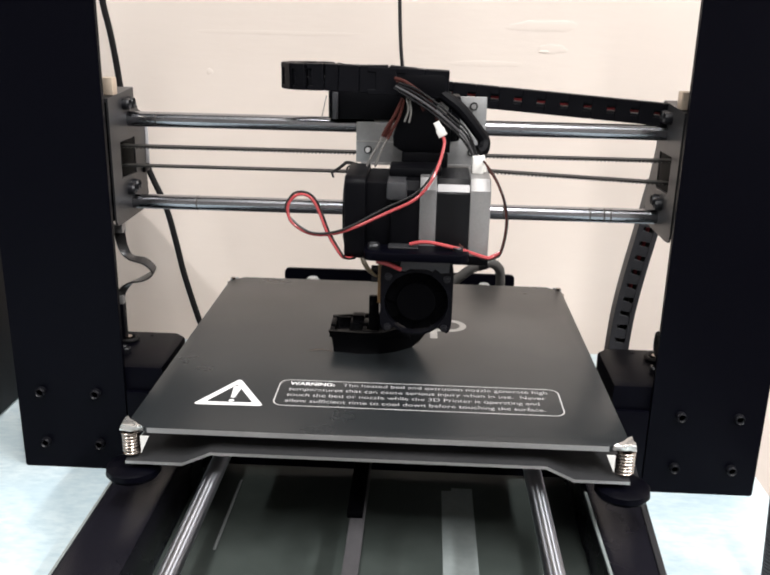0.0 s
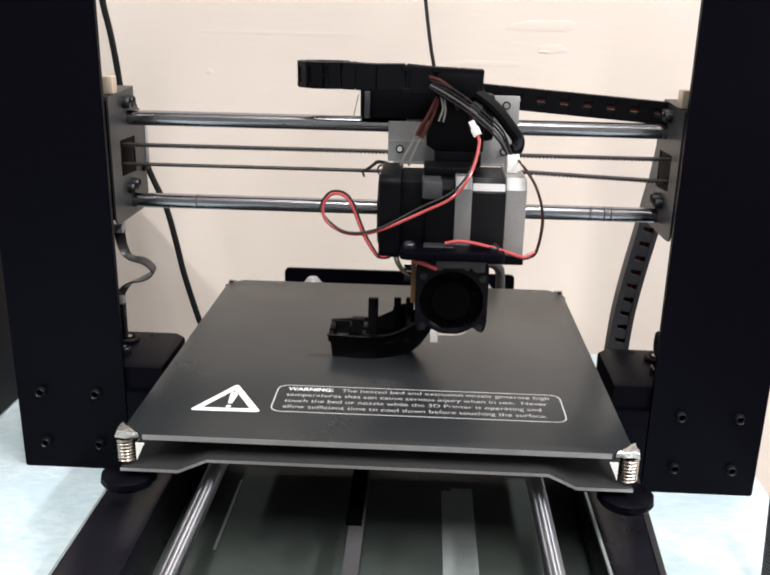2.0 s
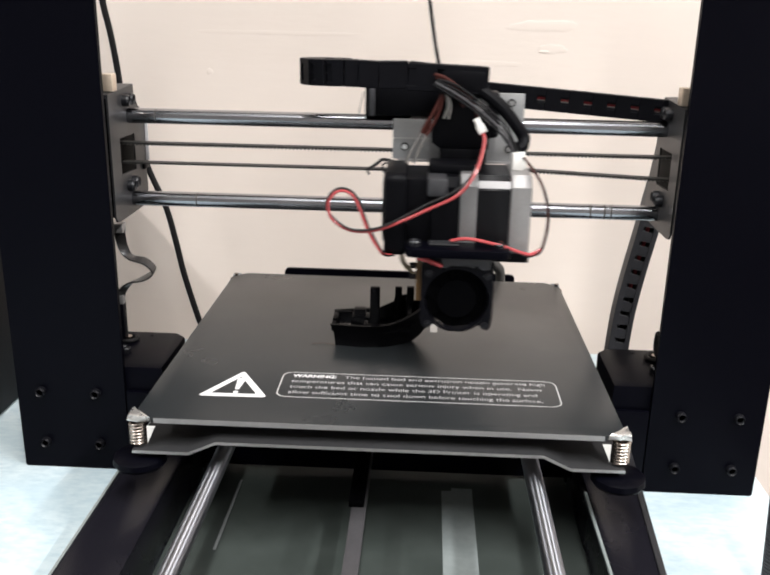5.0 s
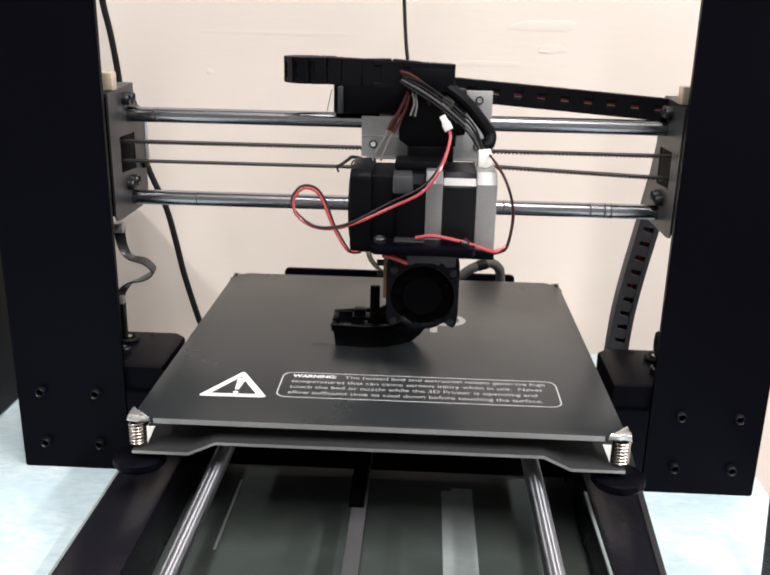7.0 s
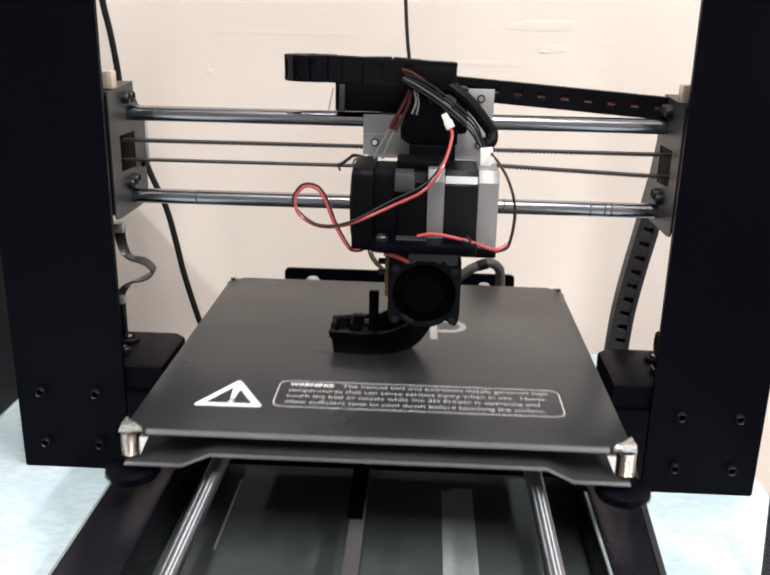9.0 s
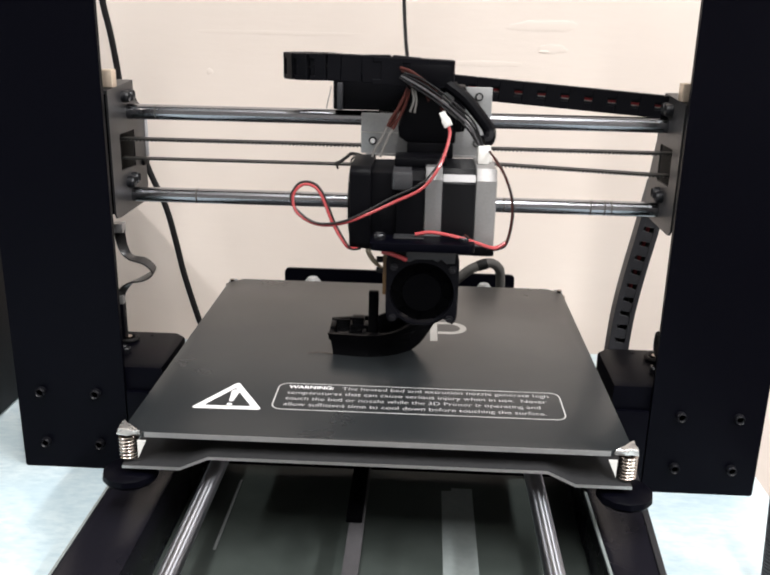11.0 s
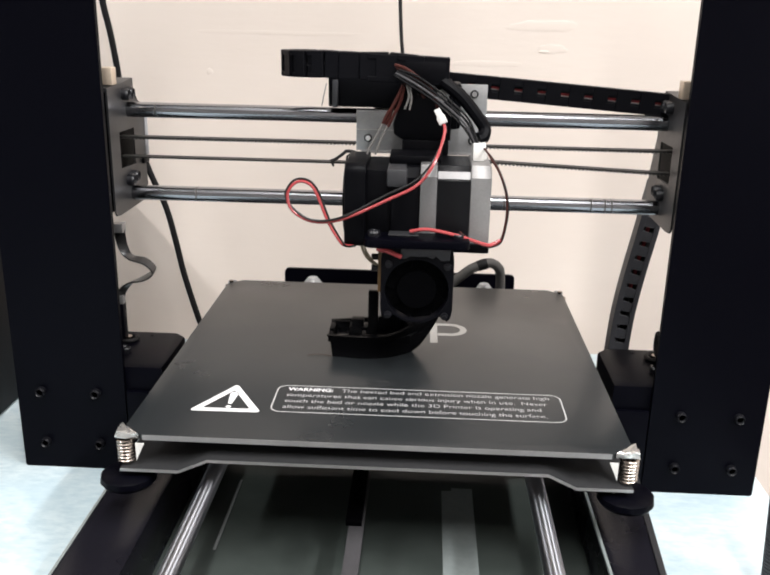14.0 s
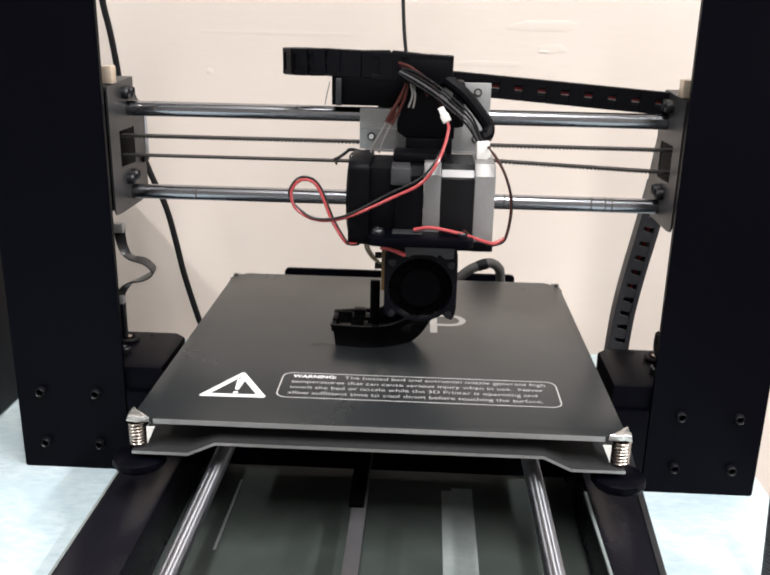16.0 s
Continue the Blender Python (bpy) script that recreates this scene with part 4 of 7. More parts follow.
for k in range(4):
    o = 0.0015 * k
    # The second wire's grey puts the glints of glossy black wires into colour.
    part("loom_wire", tube(B(), [(0.0010 + o * 0.5, -0.0065, 0.2105 + o * 0.5), (0.0084 + o * 0.5, -0.0080, 0.2062 + o), (0.0169 + o * 0.5, -0.0085, 0.2012 + o), (0.0264 + o * 0.5, -0.0088, 0.1945 + o * 0.9), (0.0345 + o * 0.6, -0.0095, 0.1873 + o * 0.7), (0.0400 + o * 0.4, -0.0100, 0.1795)], 0.00060, 8), (LOOM, BELT, LOOM, LOOM)[k], carriage, ("glossy black wire", "grey-toned wire", "glossy black wire", "glossy black wire")[k])
part("loom_wire", tube(B(), [(0.0012, -0.0045, 0.2148), (0.0060, -0.0062, 0.2135), (0.0120, -0.0072, 0.2098), (0.0172, -0.0068, 0.2060), (0.0205, -0.0060, 0.2000), (0.0225, -0.0060, 0.1950)], 0.0009, 8), RED_DARK, carriage, "dark red wire")
part("loom_wire", tube(B(), [(0.0020, -0.0045, 0.2135), (0.0075, -0.0062, 0.2118), (0.0130, -0.0070, 0.2080), (0.0190, -0.0068, 0.2022)], 0.0008, 8), RED_DARK, carriage, "dark red wire")
part("loom_sleeve", tube(B(), [(0.0240, 0.000, 0.2075), (0.0330, -0.003, 0.2010), (0.0405, -0.004, 0.1925), (0.0448, -0.004, 0.1865), (0.0445, -0.006, 0.1825), (0.0420, -0.007, 0.1815)], 0.0032, 10), PLASTIC, carriage, "black cable sleeve")
rust = [[(0.0051, -0.004, 0.2056), (0.0020, -0.004, 0.1981), (-0.0021, -0.004, 0.1915), (-0.0042, -0.004, 0.1872)], [(0.0060, -0.004, 0.2047), (0.0039, -0.004, 0.1972), (0.0003, -0.004, 0.1896), (-0.0016, -0.004, 0.1858)], [(0.0046, -0.003, 0.2040), (0.0008, -0.003, 0.1960), (-0.0010, -0.003, 0.1905), (-0.0030, -0.003, 0.1866)]]
for line in rust:
    part("thermistor_wire", tube(B(), line, 0.00075, 8), RED_DARK, carriage, "rust-red wire")
for line in ([(-0.0042, -0.004, 0.1874), (-0.0067, -0.004, 0.1819), (-0.0100, -0.004, 0.1760), (-0.0115, -0.004, 0.1722)], [(-0.0016, -0.004, 0.1860), (-0.0038, -0.004, 0.1820), (-0.0062, -0.004, 0.1760), (-0.0075, -0.004, 0.1722)]):
    part("thermistor_wire", tube(B(), line, 0.00055, 8), GREY_WIRE, carriage, "grey-toned wire")
for line in ([(0.0071, -0.004, 0.2065), (0.0075, -0.0058, 0.2040), (0.0081, -0.006, 0.2000), (0.0064, -0.0055, 0.1945)], [(0.0085, -0.004, 0.2062), (0.0089, -0.0058, 0.2035), (0.0094, -0.006, 0.1994), (0.0086, -0.0055, 0.1942)]):
    part("sensor_wire", tube(B(), line, 0.00050, 8), GREY_WIRE, carriage, "pale grey-toned wire end")
for k in range(2):
    o = 0.0014 * k
    part("heater_wire", tube(B(), [(-0.0130 + o, -0.020, 0.1330), (-0.0120 + o, -0.018, 0.1270), (-0.0090 + o, -0.015, 0.1215), (-0.0050, -0.012, 0.1180)], 0.0006, 6), BEIGE_WIRE, carriage, "beige heater wire")
part("belt_clip_wire", tube(B(), [(-0.0330, 0.0295, 0.1623), (-0.0300, 0.0290, 0.1638), (-0.0262, 0.0285, 0.1667), (-0.0243, 0.0280, 0.1681), (-0.0191, 0.0260, 0.1677), (-0.0150, 0.0230, 0.1655)], 0.0009, 6), BLACK_WIRE, carriage, "black cable tie end")
part("belt_clip_tail", tube(B(), [(-0.0322, 0.0290, 0.1624), (-0.0318, 0.0288, 0.1608), (-0.0313, 0.0288, 0.1598)], 0.0006, 6), BLACK_WIRE, carriage)
part("belt_clip_loop", tube(B(), [(-0.0222 + 0.0021 * math.cos(a), 0.0270, 0.1640 + 0.0026 * math.sin(a)) for a in (1.2 + math.pi * k / 8 for k in range(12))], 0.0005, 6, 2), BLACK_WIRE, carriage)
part("thin_wire", tube(B(), [(-0.0345, 0.024, 0.2030), (-0.0355, 0.022, 0.1980), (-0.0368, 0.022, 0.1920)], 0.00025, 5), GREY_WIRE, carriage)

part("clamp_bolt", rod(B(), (0.0245, 0.0038, 0.2005), (0.0245, 0.0010, 0.2005), 0.0030, 20), EDGE, carriage, "grey clamp bolt")
part("cable_tie", box(B(), 0.0285, 0.0320, 0.0050, 0.0180, 0.1840, 0.1905, 0.0008), PLASTIC, carriage)
part("wire_stub", tube(B(), [(0.0062, -0.004, 0.2065), (0.0090, -0.006, 0.2090), (0.0130, -0.0065, 0.2050), (0.0155, -0.006, 0.2000)], 0.0008, 6), RED_DARK, carriage, "dark red wire")
for ly in (YM - 0.0002,):
    for lz in (0.1340, 0.1672):
        for lx in (0.0405, 0.0450)[: 2 if lz < 0.15 else 0]:
            part("motor_rivet", rod(B(), (lx, ly, lz), (lx, ly - 0.0004, lz), 0.0007, 10), EDGE, motor)

# filament strand that the carriage pulls in
strand = thing("filament_strand", (0.0052, 0.006, 0.2080), "thin black filament strand running down into the extruder", "filament")
part("strand", tube(B(), [(0.0052, 0.006, 0.2000), (0.0045, 0.006, 0.2175), (0.0030, 0.006, 0.2350), (0.0005, 0.005, 0.290), (-0.004, 0.003, 0.36)], 0.0009, 10), BLACK_WIRE, strand)

# ---- cables and the box beside the printer ----
CY = 0.205
solid("power_cable", tube(B(), [(-0.222, CY, 0.345), (-0.2158, CY, 0.275), (-0.2129, CY, 0.245), (-0.2090, CY, 0.2235), (-0.2061, CY, 0.2016), (-0.2040, CY, 0.1827), (-0.1976, CY, 0.1565), (-0.1869, CY, 0.1241), (-0.1765, CY, 0.0984), (-0.1703, CY, 0.0718), (-0.1650, CY, 0.0446), (-0.1555, CY, 0.0087), (-0.144, CY, -0.030), (-0.140, CY, -0.20), (-0.150, CY, -0.50), (-0.18, CY, -0.7455), (-0.30, CY - 0.02, -0.7470)], 0.0023, 12), RUBBER, "thick black power cable hanging before the wall", "cable", at=(-0.18, CY, -0.75))
solid("corner_cable", tube(B(), [(0.1500, 0.030, 0.2015), (0.1535, 0.028, 0.2110), (0.1580, 0.024, 0.2180), (0.1660, 0.02, 0.2200), (0.1700, 0.02, 0.150), (0.1700, 0.02, 0.0606)], 0.0016, 8), RUBBER, "thin black cable behind the printer tower", "cable", at=(0.17, 0.02, 0.06))
rib = thing("ribbon_cable", (-0.1515, 0.030, 0.09), "black flat motor cable with silver plugs, bent in a loop", "cable")


def ribbon(rows, thick):
    """A flat band: each row is a middle point and the vector from it to the band's edge."""
    mids = smooth_path([r[0] for r in rows], 8)
    edges = smooth_path([r[1] for r in rows], 8)
    bm = B()
    rings = []
    for i, (c, e) in enumerate(zip(mids, edges)):
        d = (mids[min(i + 1, len(mids) - 1)] - mids[max(i - 1, 0)]).normalized()
        n = d.cross(e).normalized() * thick / 2
        rings.append([bm.verts.new(c + q) for q in (e + n, n * 1.5, -e + n, -e - n, -n * 1.5, e - n)])
    for a, b in zip(rings, rings[1:]):
        for k in range(6):
            bm.faces.new((a[k], a[(k + 1) % 6], b[(k + 1) % 6], b[k]))
    bm.faces.new(rings[0][::-1])
    bm.faces.new(rings[-1])
    return bm


part("cable", ribbon([((-0.1498, 0.030, 0.1252), (0.0030, 0.0003, 0.0002)), ((-0.1486, 0.030, 0.1159), (0.0024, 0.0012, 0.0004)), ((-0.1448, 0.030, 0.1100), (0.0008, 0.0024, 0.0004)), ((-0.1366, 0.030, 0.1077), (0.0001, 0.0023, 0.0012)), ((-0.1320, 0.030, 0.1026), (0.0003, 0.0022, 0.0012)), ((-0.1373, 0.030, 0.0983), (0.0002, 0.0021, 0.0012)), ((-0.1455, 0.030, 0.0951), (0.0006, 0.0024, -0.0003)), ((-0.1508, 0.030, 0.0900), (0.0016, 0.0018, -0.0006)), ((-0.1522, 0.030, 0.0855), (0.0018, 0.0016, -0.0002))], 0.0009), RIBBON, rib)
part("plug", box(B(), -0.1535, -0.1470, 0.027, 0.033, 0.1242, 0.1295, 0.0004), CAP, rib, "silver plug")
part("plug", box(B(), -0.1535, -0.1500, 0.028, 0.032, 0.0825, 0.0875, 0.0004), CAP, rib, "silver plug")
part("sensor_post", box(B(), -0.1540, -0.1505, 0.028, 0.034, 0.060, 0.0830, 0.0005), STEEL_BLACK, rib)
bed_cable = thing("bed_cable", (0.0730, 0.16, 0.0036), "grey braided cable arched behind the print bed", "cable")
part("sleeve", tube(B(), [(0.026, 0.150, 0.0500), (0.0369, 0.150, 0.0608), (0.0494, 0.150, 0.0722), (0.0578, 0.150, 0.0765), (0.0645, 0.151, 0.0780), (0.0700, 0.153, 0.0745), (0.0722, 0.156, 0.0680), (0.0730, 0.160, 0.050), (0.0730, 0.160, 0.0036)], 0.0034, 12), SLEEVE, bed_cable)
part("tape_band", tube(B(), [(0.0560, 0.150, 0.0757), (0.0590, 0.1502, 0.0769), (0.0620, 0.1506, 0.0776)], 0.0038, 12), RUBBER, bed_cable, "black tape band")
cbox = thing("control_box", (-0.31, 0.08, 0), "dark metal printer control box on the table", "control box")
part("case", box(B(), -0.40, -0.2385, -0.05, 0.25, 0.0, 0.11, 0.003), CONTROL, cbox)
part("case_lid", box(B(), -0.401, -0.2378, -0.051, 0.251, 0.1105, 0.114, 0.001), CONTROL, cbox)

# ribbed hose at the edge of the table
bm = B()
hx, hy = 0.1738, -0.10
for k in range(40):
    z = 0.001 + k * 0.0017
    rod(bm, (hx - 0.0001 * k, hy, z), (hx - 0.0001 * k, hy, z + 0.0009), 0.0042, 16)
    rod(bm, (hx - 0.0001 * k, hy, z + 0.0009), (hx - 0.0001 * k, hy, z + 0.0017), 0.0035, 16)
solid("ribbed_hose", bm, CHAIN_GREY, "grey ribbed hose standing at the table edge", "hose", at=(hx, hy, 0.0))


# ---- what moves ----
def motions():
    # the bed slides to and fro, and the boat rides on it
    walk(bed, [
        (0, pose(0, 0.0072, BED_Z)), (0.0334, pose(0, 0.0072, BED_Z)), (0.1, pose(0, 0.0000, BED_Z)),
        (0.2, pose(0, 0.0131, BED_Z)), (0.3, pose(0, 0.0066, BED_Z)), (0.4, pose(0, 0.0131, BED_Z)),
        (0.4666, pose(0, 0.0180, BED_Z)), (0.5, pose(0, 0.0180, BED_Z)), (0.5334, pose(0, 0.0180, BED_Z)),
        (0.6, pose(0, 0.0164, BED_Z)), (0.7, pose(0, 0.0033, BED_Z)), (0.8, pose(0, 0.0033, BED_Z)), (0.9, pose(0, 0.0033, BED_Z)),
        (0.9666, pose(0, 0.0162, BED_Z)), (1, pose(0, 0.0162, BED_Z)), (1.0334, pose(0, 0.0162, BED_Z)),
        (1.1, pose(0, 0.0033, BED_Z)), (1.2, pose(0, 0.0033, BED_Z)), (1.3, pose(0, 0.0066, BED_Z)), (1.4, pose(0, 0.0131, BED_Z)),
        (1.5, pose(0, 0.0072, BED_Z)), (1.6, pose(0, 0.0000, BED_Z)), (1.7, pose(0, 0.0000, BED_Z)), (1.8, pose(0, 0.0098, BED_Z)),
        (1.9, pose(0, 0.0098, BED_Z)), (1.9666, pose(0, 0.0011, BED_Z)), (2, pose(0, 0.0011, BED_Z)),
        (2.0334, pose(0, 0.0011, BED_Z)), (2.1, pose(0, 0.0131, BED_Z)), (2.2, pose(0, 0.0033, BED_Z)),
        (2.3, pose(0, 0.0000, BED_Z)), (2.4, pose(0, 0.0164, BED_Z)), (2.4666, pose(0, 0.0090, BED_Z)),
        (2.5, pose(0, 0.0090, BED_Z)), (2.5334, pose(0, 0.0090, BED_Z)), (2.6, pose(0, 0.0033, BED_Z)),
        (2.7, pose(0, 0.0098, BED_Z)), (2.8, pose(0, 0.0000, BED_Z)), (2.9, pose(0, 0.0000, BED_Z)),
        (2.9666, pose(0, 0.0162, BED_Z)), (3, pose(0, 0.0162, BED_Z)), (3.0334, pose(0, 0.0162, BED_Z)),
        (3.1, pose(0, 0.0098, BED_Z)), (3.2, pose(0, 0.0000, BED_Z)), (3.3, pose(0, 0.0164, BED_Z)), (3.4, pose(0, 0.0033, BED_Z)),
        (3.4666, pose(0, 0.0000, BED_Z)), (3.5, pose(0, 0.0000, BED_Z)), (3.5334, pose(0, 0.0000, BED_Z)),
        (3.6, pose(0, 0.0164, BED_Z)), (3.7, pose(0, 0.0066, BED_Z)), (3.8, pose(0, 0.0066, BED_Z)), (3.9, pose(0, 0.0131, BED_Z)),
        (3.9666, pose(0, 0.0008, BED_Z)), (4, pose(0, 0.0008, BED_Z)), (4.0334, pose(0, 0.0008, BED_Z)),
        (4.1, pose(0, 0.0000, BED_Z)), (4.2, pose(0, 0.0153, BED_Z)), (4.3, pose(0, 0.0098, BED_Z)), (4.4, pose(0, 0.0000, BED_Z)),
        (4.5, pose(0, 0.0033, BED_Z)), (4.6, pose(0, 0.0164, BED_Z)), (4.7, pose(0, 0.0098, BED_Z)), (4.8, pose(0, 0.0000, BED_Z)),
        (4.9, pose(0, 0.0000, BED_Z)), (5, pose(0, 0.0164, BED_Z)), (5.1, pose(0, 0.0098, BED_Z)), (5.2, pose(0, 0.0000, BED_Z)),
        (5.3, pose(0, 0.0131, BED_Z)), (5.4, pose(0, 0.0066, BED_Z)), (5.5, pose(0, 0.0000, BED_Z)), (5.6, pose(0, 0.0164, BED_Z)),
        (5.7, pose(0, 0.0066, BED_Z)), (5.8, pose(0, 0.0000, BED_Z)), (5.9, pose(0, 0.0131, BED_Z)), (6, pose(0, 0.0164, BED_Z)),
        (6.1, pose(0, 0.0033, BED_Z)), (6.2, pose(0, 0.0131, BED_Z)), (6.3, pose(0, 0.0033, BED_Z)), (6.4, pose(0, 0.0000, BED_Z)),
        (6.4666, pose(0, 0.0150, BED_Z)), (6.5, pose(0, 0.0150, BED_Z)), (6.5334, pose(0, 0.0150, BED_Z)),
        (6.6, pose(0, 0.0131, BED_Z)), (6.7, pose(0, 0.0131, BED_Z)), (6.8, pose(0, 0.0033, BED_Z)), (6.9, pose(0, 0.0033, BED_Z)),
        (6.9666, pose(0, 0.0162, BED_Z)), (7, pose(0, 0.0162, BED_Z)), (7.0334, pose(0, 0.0162, BED_Z)),
        (7.1, pose(0, 0.0164, BED_Z)), (7.2, pose(0, 0.0164, BED_Z)), (7.3, pose(0, 0.0033, BED_Z)), (7.4, pose(0, 0.0033, BED_Z)),
        (7.4666, pose(0, 0.0150, BED_Z)), (7.5, pose(0, 0.0150, BED_Z)), (7.5334, pose(0, 0.0150, BED_Z)),
        (7.6, pose(0, 0.0066, BED_Z)), (7.7, pose(0, 0.0131, BED_Z)), (7.8, pose(0, 0.0033, BED_Z)), (7.9, pose(0, 0.0033, BED_Z)),
        (7.9666, pose(0, 0.0162, BED_Z)), (8, pose(0, 0.0162, BED_Z)), (8.0334, pose(0, 0.0162, BED_Z)),
        (8.1, pose(0, 0.0131, BED_Z)), (8.2, pose(0, 0.0131, BED_Z)), (8.3, pose(0, 0.0033, BED_Z)), (8.4, pose(0, 0.0033, BED_Z)),
        (8.4666, pose(0, 0.0132, BED_Z)), (8.5, pose(0, 0.0132, BED_Z)), (8.5334, pose(0, 0.0132, BED_Z)),
        (8.6, pose(0, 0.0164, BED_Z)), (8.7, pose(0, 0.0131, BED_Z)), (8.8, pose(0, 0.0000, BED_Z)), (8.9, pose(0, 0.0000, BED_Z)),
        (8.9666, pose(0, 0.0017, BED_Z)), (9, pose(0, 0.0062, BED_Z)), (9.0334, pose(0, 0.0107, BED_Z)),
        (9.1, pose(0, 0.0164, BED_Z)), (9.2, pose(0, 0.0164, BED_Z)), (9.3, pose(0, 0.0033, BED_Z)), (9.4, pose(0, 0.0000, BED_Z)),
        (9.5, pose(0, 0.0164, BED_Z)), (9.6, pose(0, 0.0164, BED_Z)), (9.7, pose(0, 0.0033, BED_Z)), (9.8, pose(0, 0.0033, BED_Z)),
        (9.9, pose(0, 0.0164, BED_Z)), (10, pose(0, 0.0131, BED_Z)), (10.1, pose(0, 0.0000, BED_Z)),
        (10.2, pose(0, 0.0033, BED_Z)), (10.3, pose(0, 0.0164, BED_Z)), (10.4, pose(0, 0.0164, BED_Z)),
        (10.5, pose(0, 0.0033, BED_Z)), (10.6, pose(0, 0.0000, BED_Z)), (10.7, pose(0, 0.0164, BED_Z)),
        (10.8, pose(0, 0.0164, BED_Z)), (10.9, pose(0, 0.0033, BED_Z)), (11, pose(0, 0.0033, BED_Z)),
        (11.1, pose(0, 0.0164, BED_Z)), (11.2, pose(0, 0.0066, BED_Z)), (11.3, pose(0, 0.0011, BED_Z)),
        (11.4, pose(0, 0.0164, BED_Z)), (11.4666, pose(0, 0.0150, BED_Z)), (11.5, pose(0, 0.0150, BED_Z)),
        (11.5334, pose(0, 0.0150, BED_Z)), (11.6, pose(0, 0.0033, BED_Z)), (11.7, pose(0, 0.0000, BED_Z)),
        (11.8, pose(0, 0.0164, BED_Z)), (11.9, pose(0, 0.0131, BED_Z)), (11.9666, pose(0, 0.0159, BED_Z)),
        (12, pose(0, 0.0159, BED_Z)), (12.0334, pose(0, 0.0159, BED_Z)), (12.1, pose(0, 0.0000, BED_Z)),
        (12.2, pose(0, 0.0033, BED_Z)), (12.3, pose(0, 0.0164, BED_Z)), (12.4, pose(0, 0.0164, BED_Z)),
        (12.4666, pose(0, 0.0014, BED_Z)), (12.5, pose(0, 0.0014, BED_Z)), (12.5334, pose(0, 0.0014, BED_Z)),
        (12.6, pose(0, 0.0033, BED_Z)), (12.7, pose(0, 0.0033, BED_Z)), (12.8, pose(0, 0.0164, BED_Z)),
        (12.9, pose(0, 0.0164, BED_Z)), (12.9666, pose(0, 0.0017, BED_Z)), (13, pose(0, 0.0017, BED_Z)),
        (13.0334, pose(0, 0.0017, BED_Z)), (13.1, pose(0, 0.0033, BED_Z)), (13.2, pose(0, 0.0197, BED_Z)),
        (13.3, pose(0, 0.0131, BED_Z)), (13.4, pose(0, 0.0033, BED_Z)), (13.5, pose(0, 0.0011, BED_Z)),
        (13.6, pose(0, 0.0000, BED_Z)), (13.7, pose(0, 0.0164, BED_Z)), (13.8, pose(0, 0.0131, BED_Z)),
        (13.9, pose(0, 0.0033, BED_Z)), (13.9666, pose(0, 0.0008, BED_Z)), (14, pose(0, 0.0008, BED_Z)),
        (14.0334, pose(0, 0.0008, BED_Z)), (14.1, pose(0, 0.0164, BED_Z)), (14.2, pose(0, 0.0197, BED_Z)),
        (14.3, pose(0, 0.0164, BED_Z)), (14.4, pose(0, 0.0033, BED_Z)), (14.4666, pose(0, 0.0006, BED_Z)),
        (14.5, pose(0, 0.0006, BED_Z)), (14.5334, pose(0, 0.0006, BED_Z)), (14.6, pose(0, 0.0164, BED_Z)),
        (14.7, pose(0, 0.0164, BED_Z)), (14.8, pose(0, 0.0000, BED_Z)), (14.9, pose(0, 0.0000, BED_Z)),
        (14.9666, pose(0, 0.0000, BED_Z)), (15, pose(0, 0.0000, BED_Z)), (15.0334, pose(0, 0.0000, BED_Z)),
        (15.1, pose(0, 0.0164, BED_Z)), (15.2, pose(0, 0.0164, BED_Z)), (15.3, pose(0, 0.0000, BED_Z)),
        (15.4, pose(0, 0.0000, BED_Z)), (15.4666, pose(0, 0.0159, BED_Z)), (15.5, pose(0, 0.0159, BED_Z)),
        (15.5334, pose(0, 0.0159, BED_Z)), (15.6, pose(0, 0.0164, BED_Z)), (15.7, pose(0, 0.0098, BED_Z)),
        (15.8, pose(0, 0.0000, BED_Z)), (15.9, pose(0, 0.0000, BED_Z)), (15.9667, pose(0, 0.0159, BED_Z)),
        (16, pose(0, 0.0159, BED_Z)),])
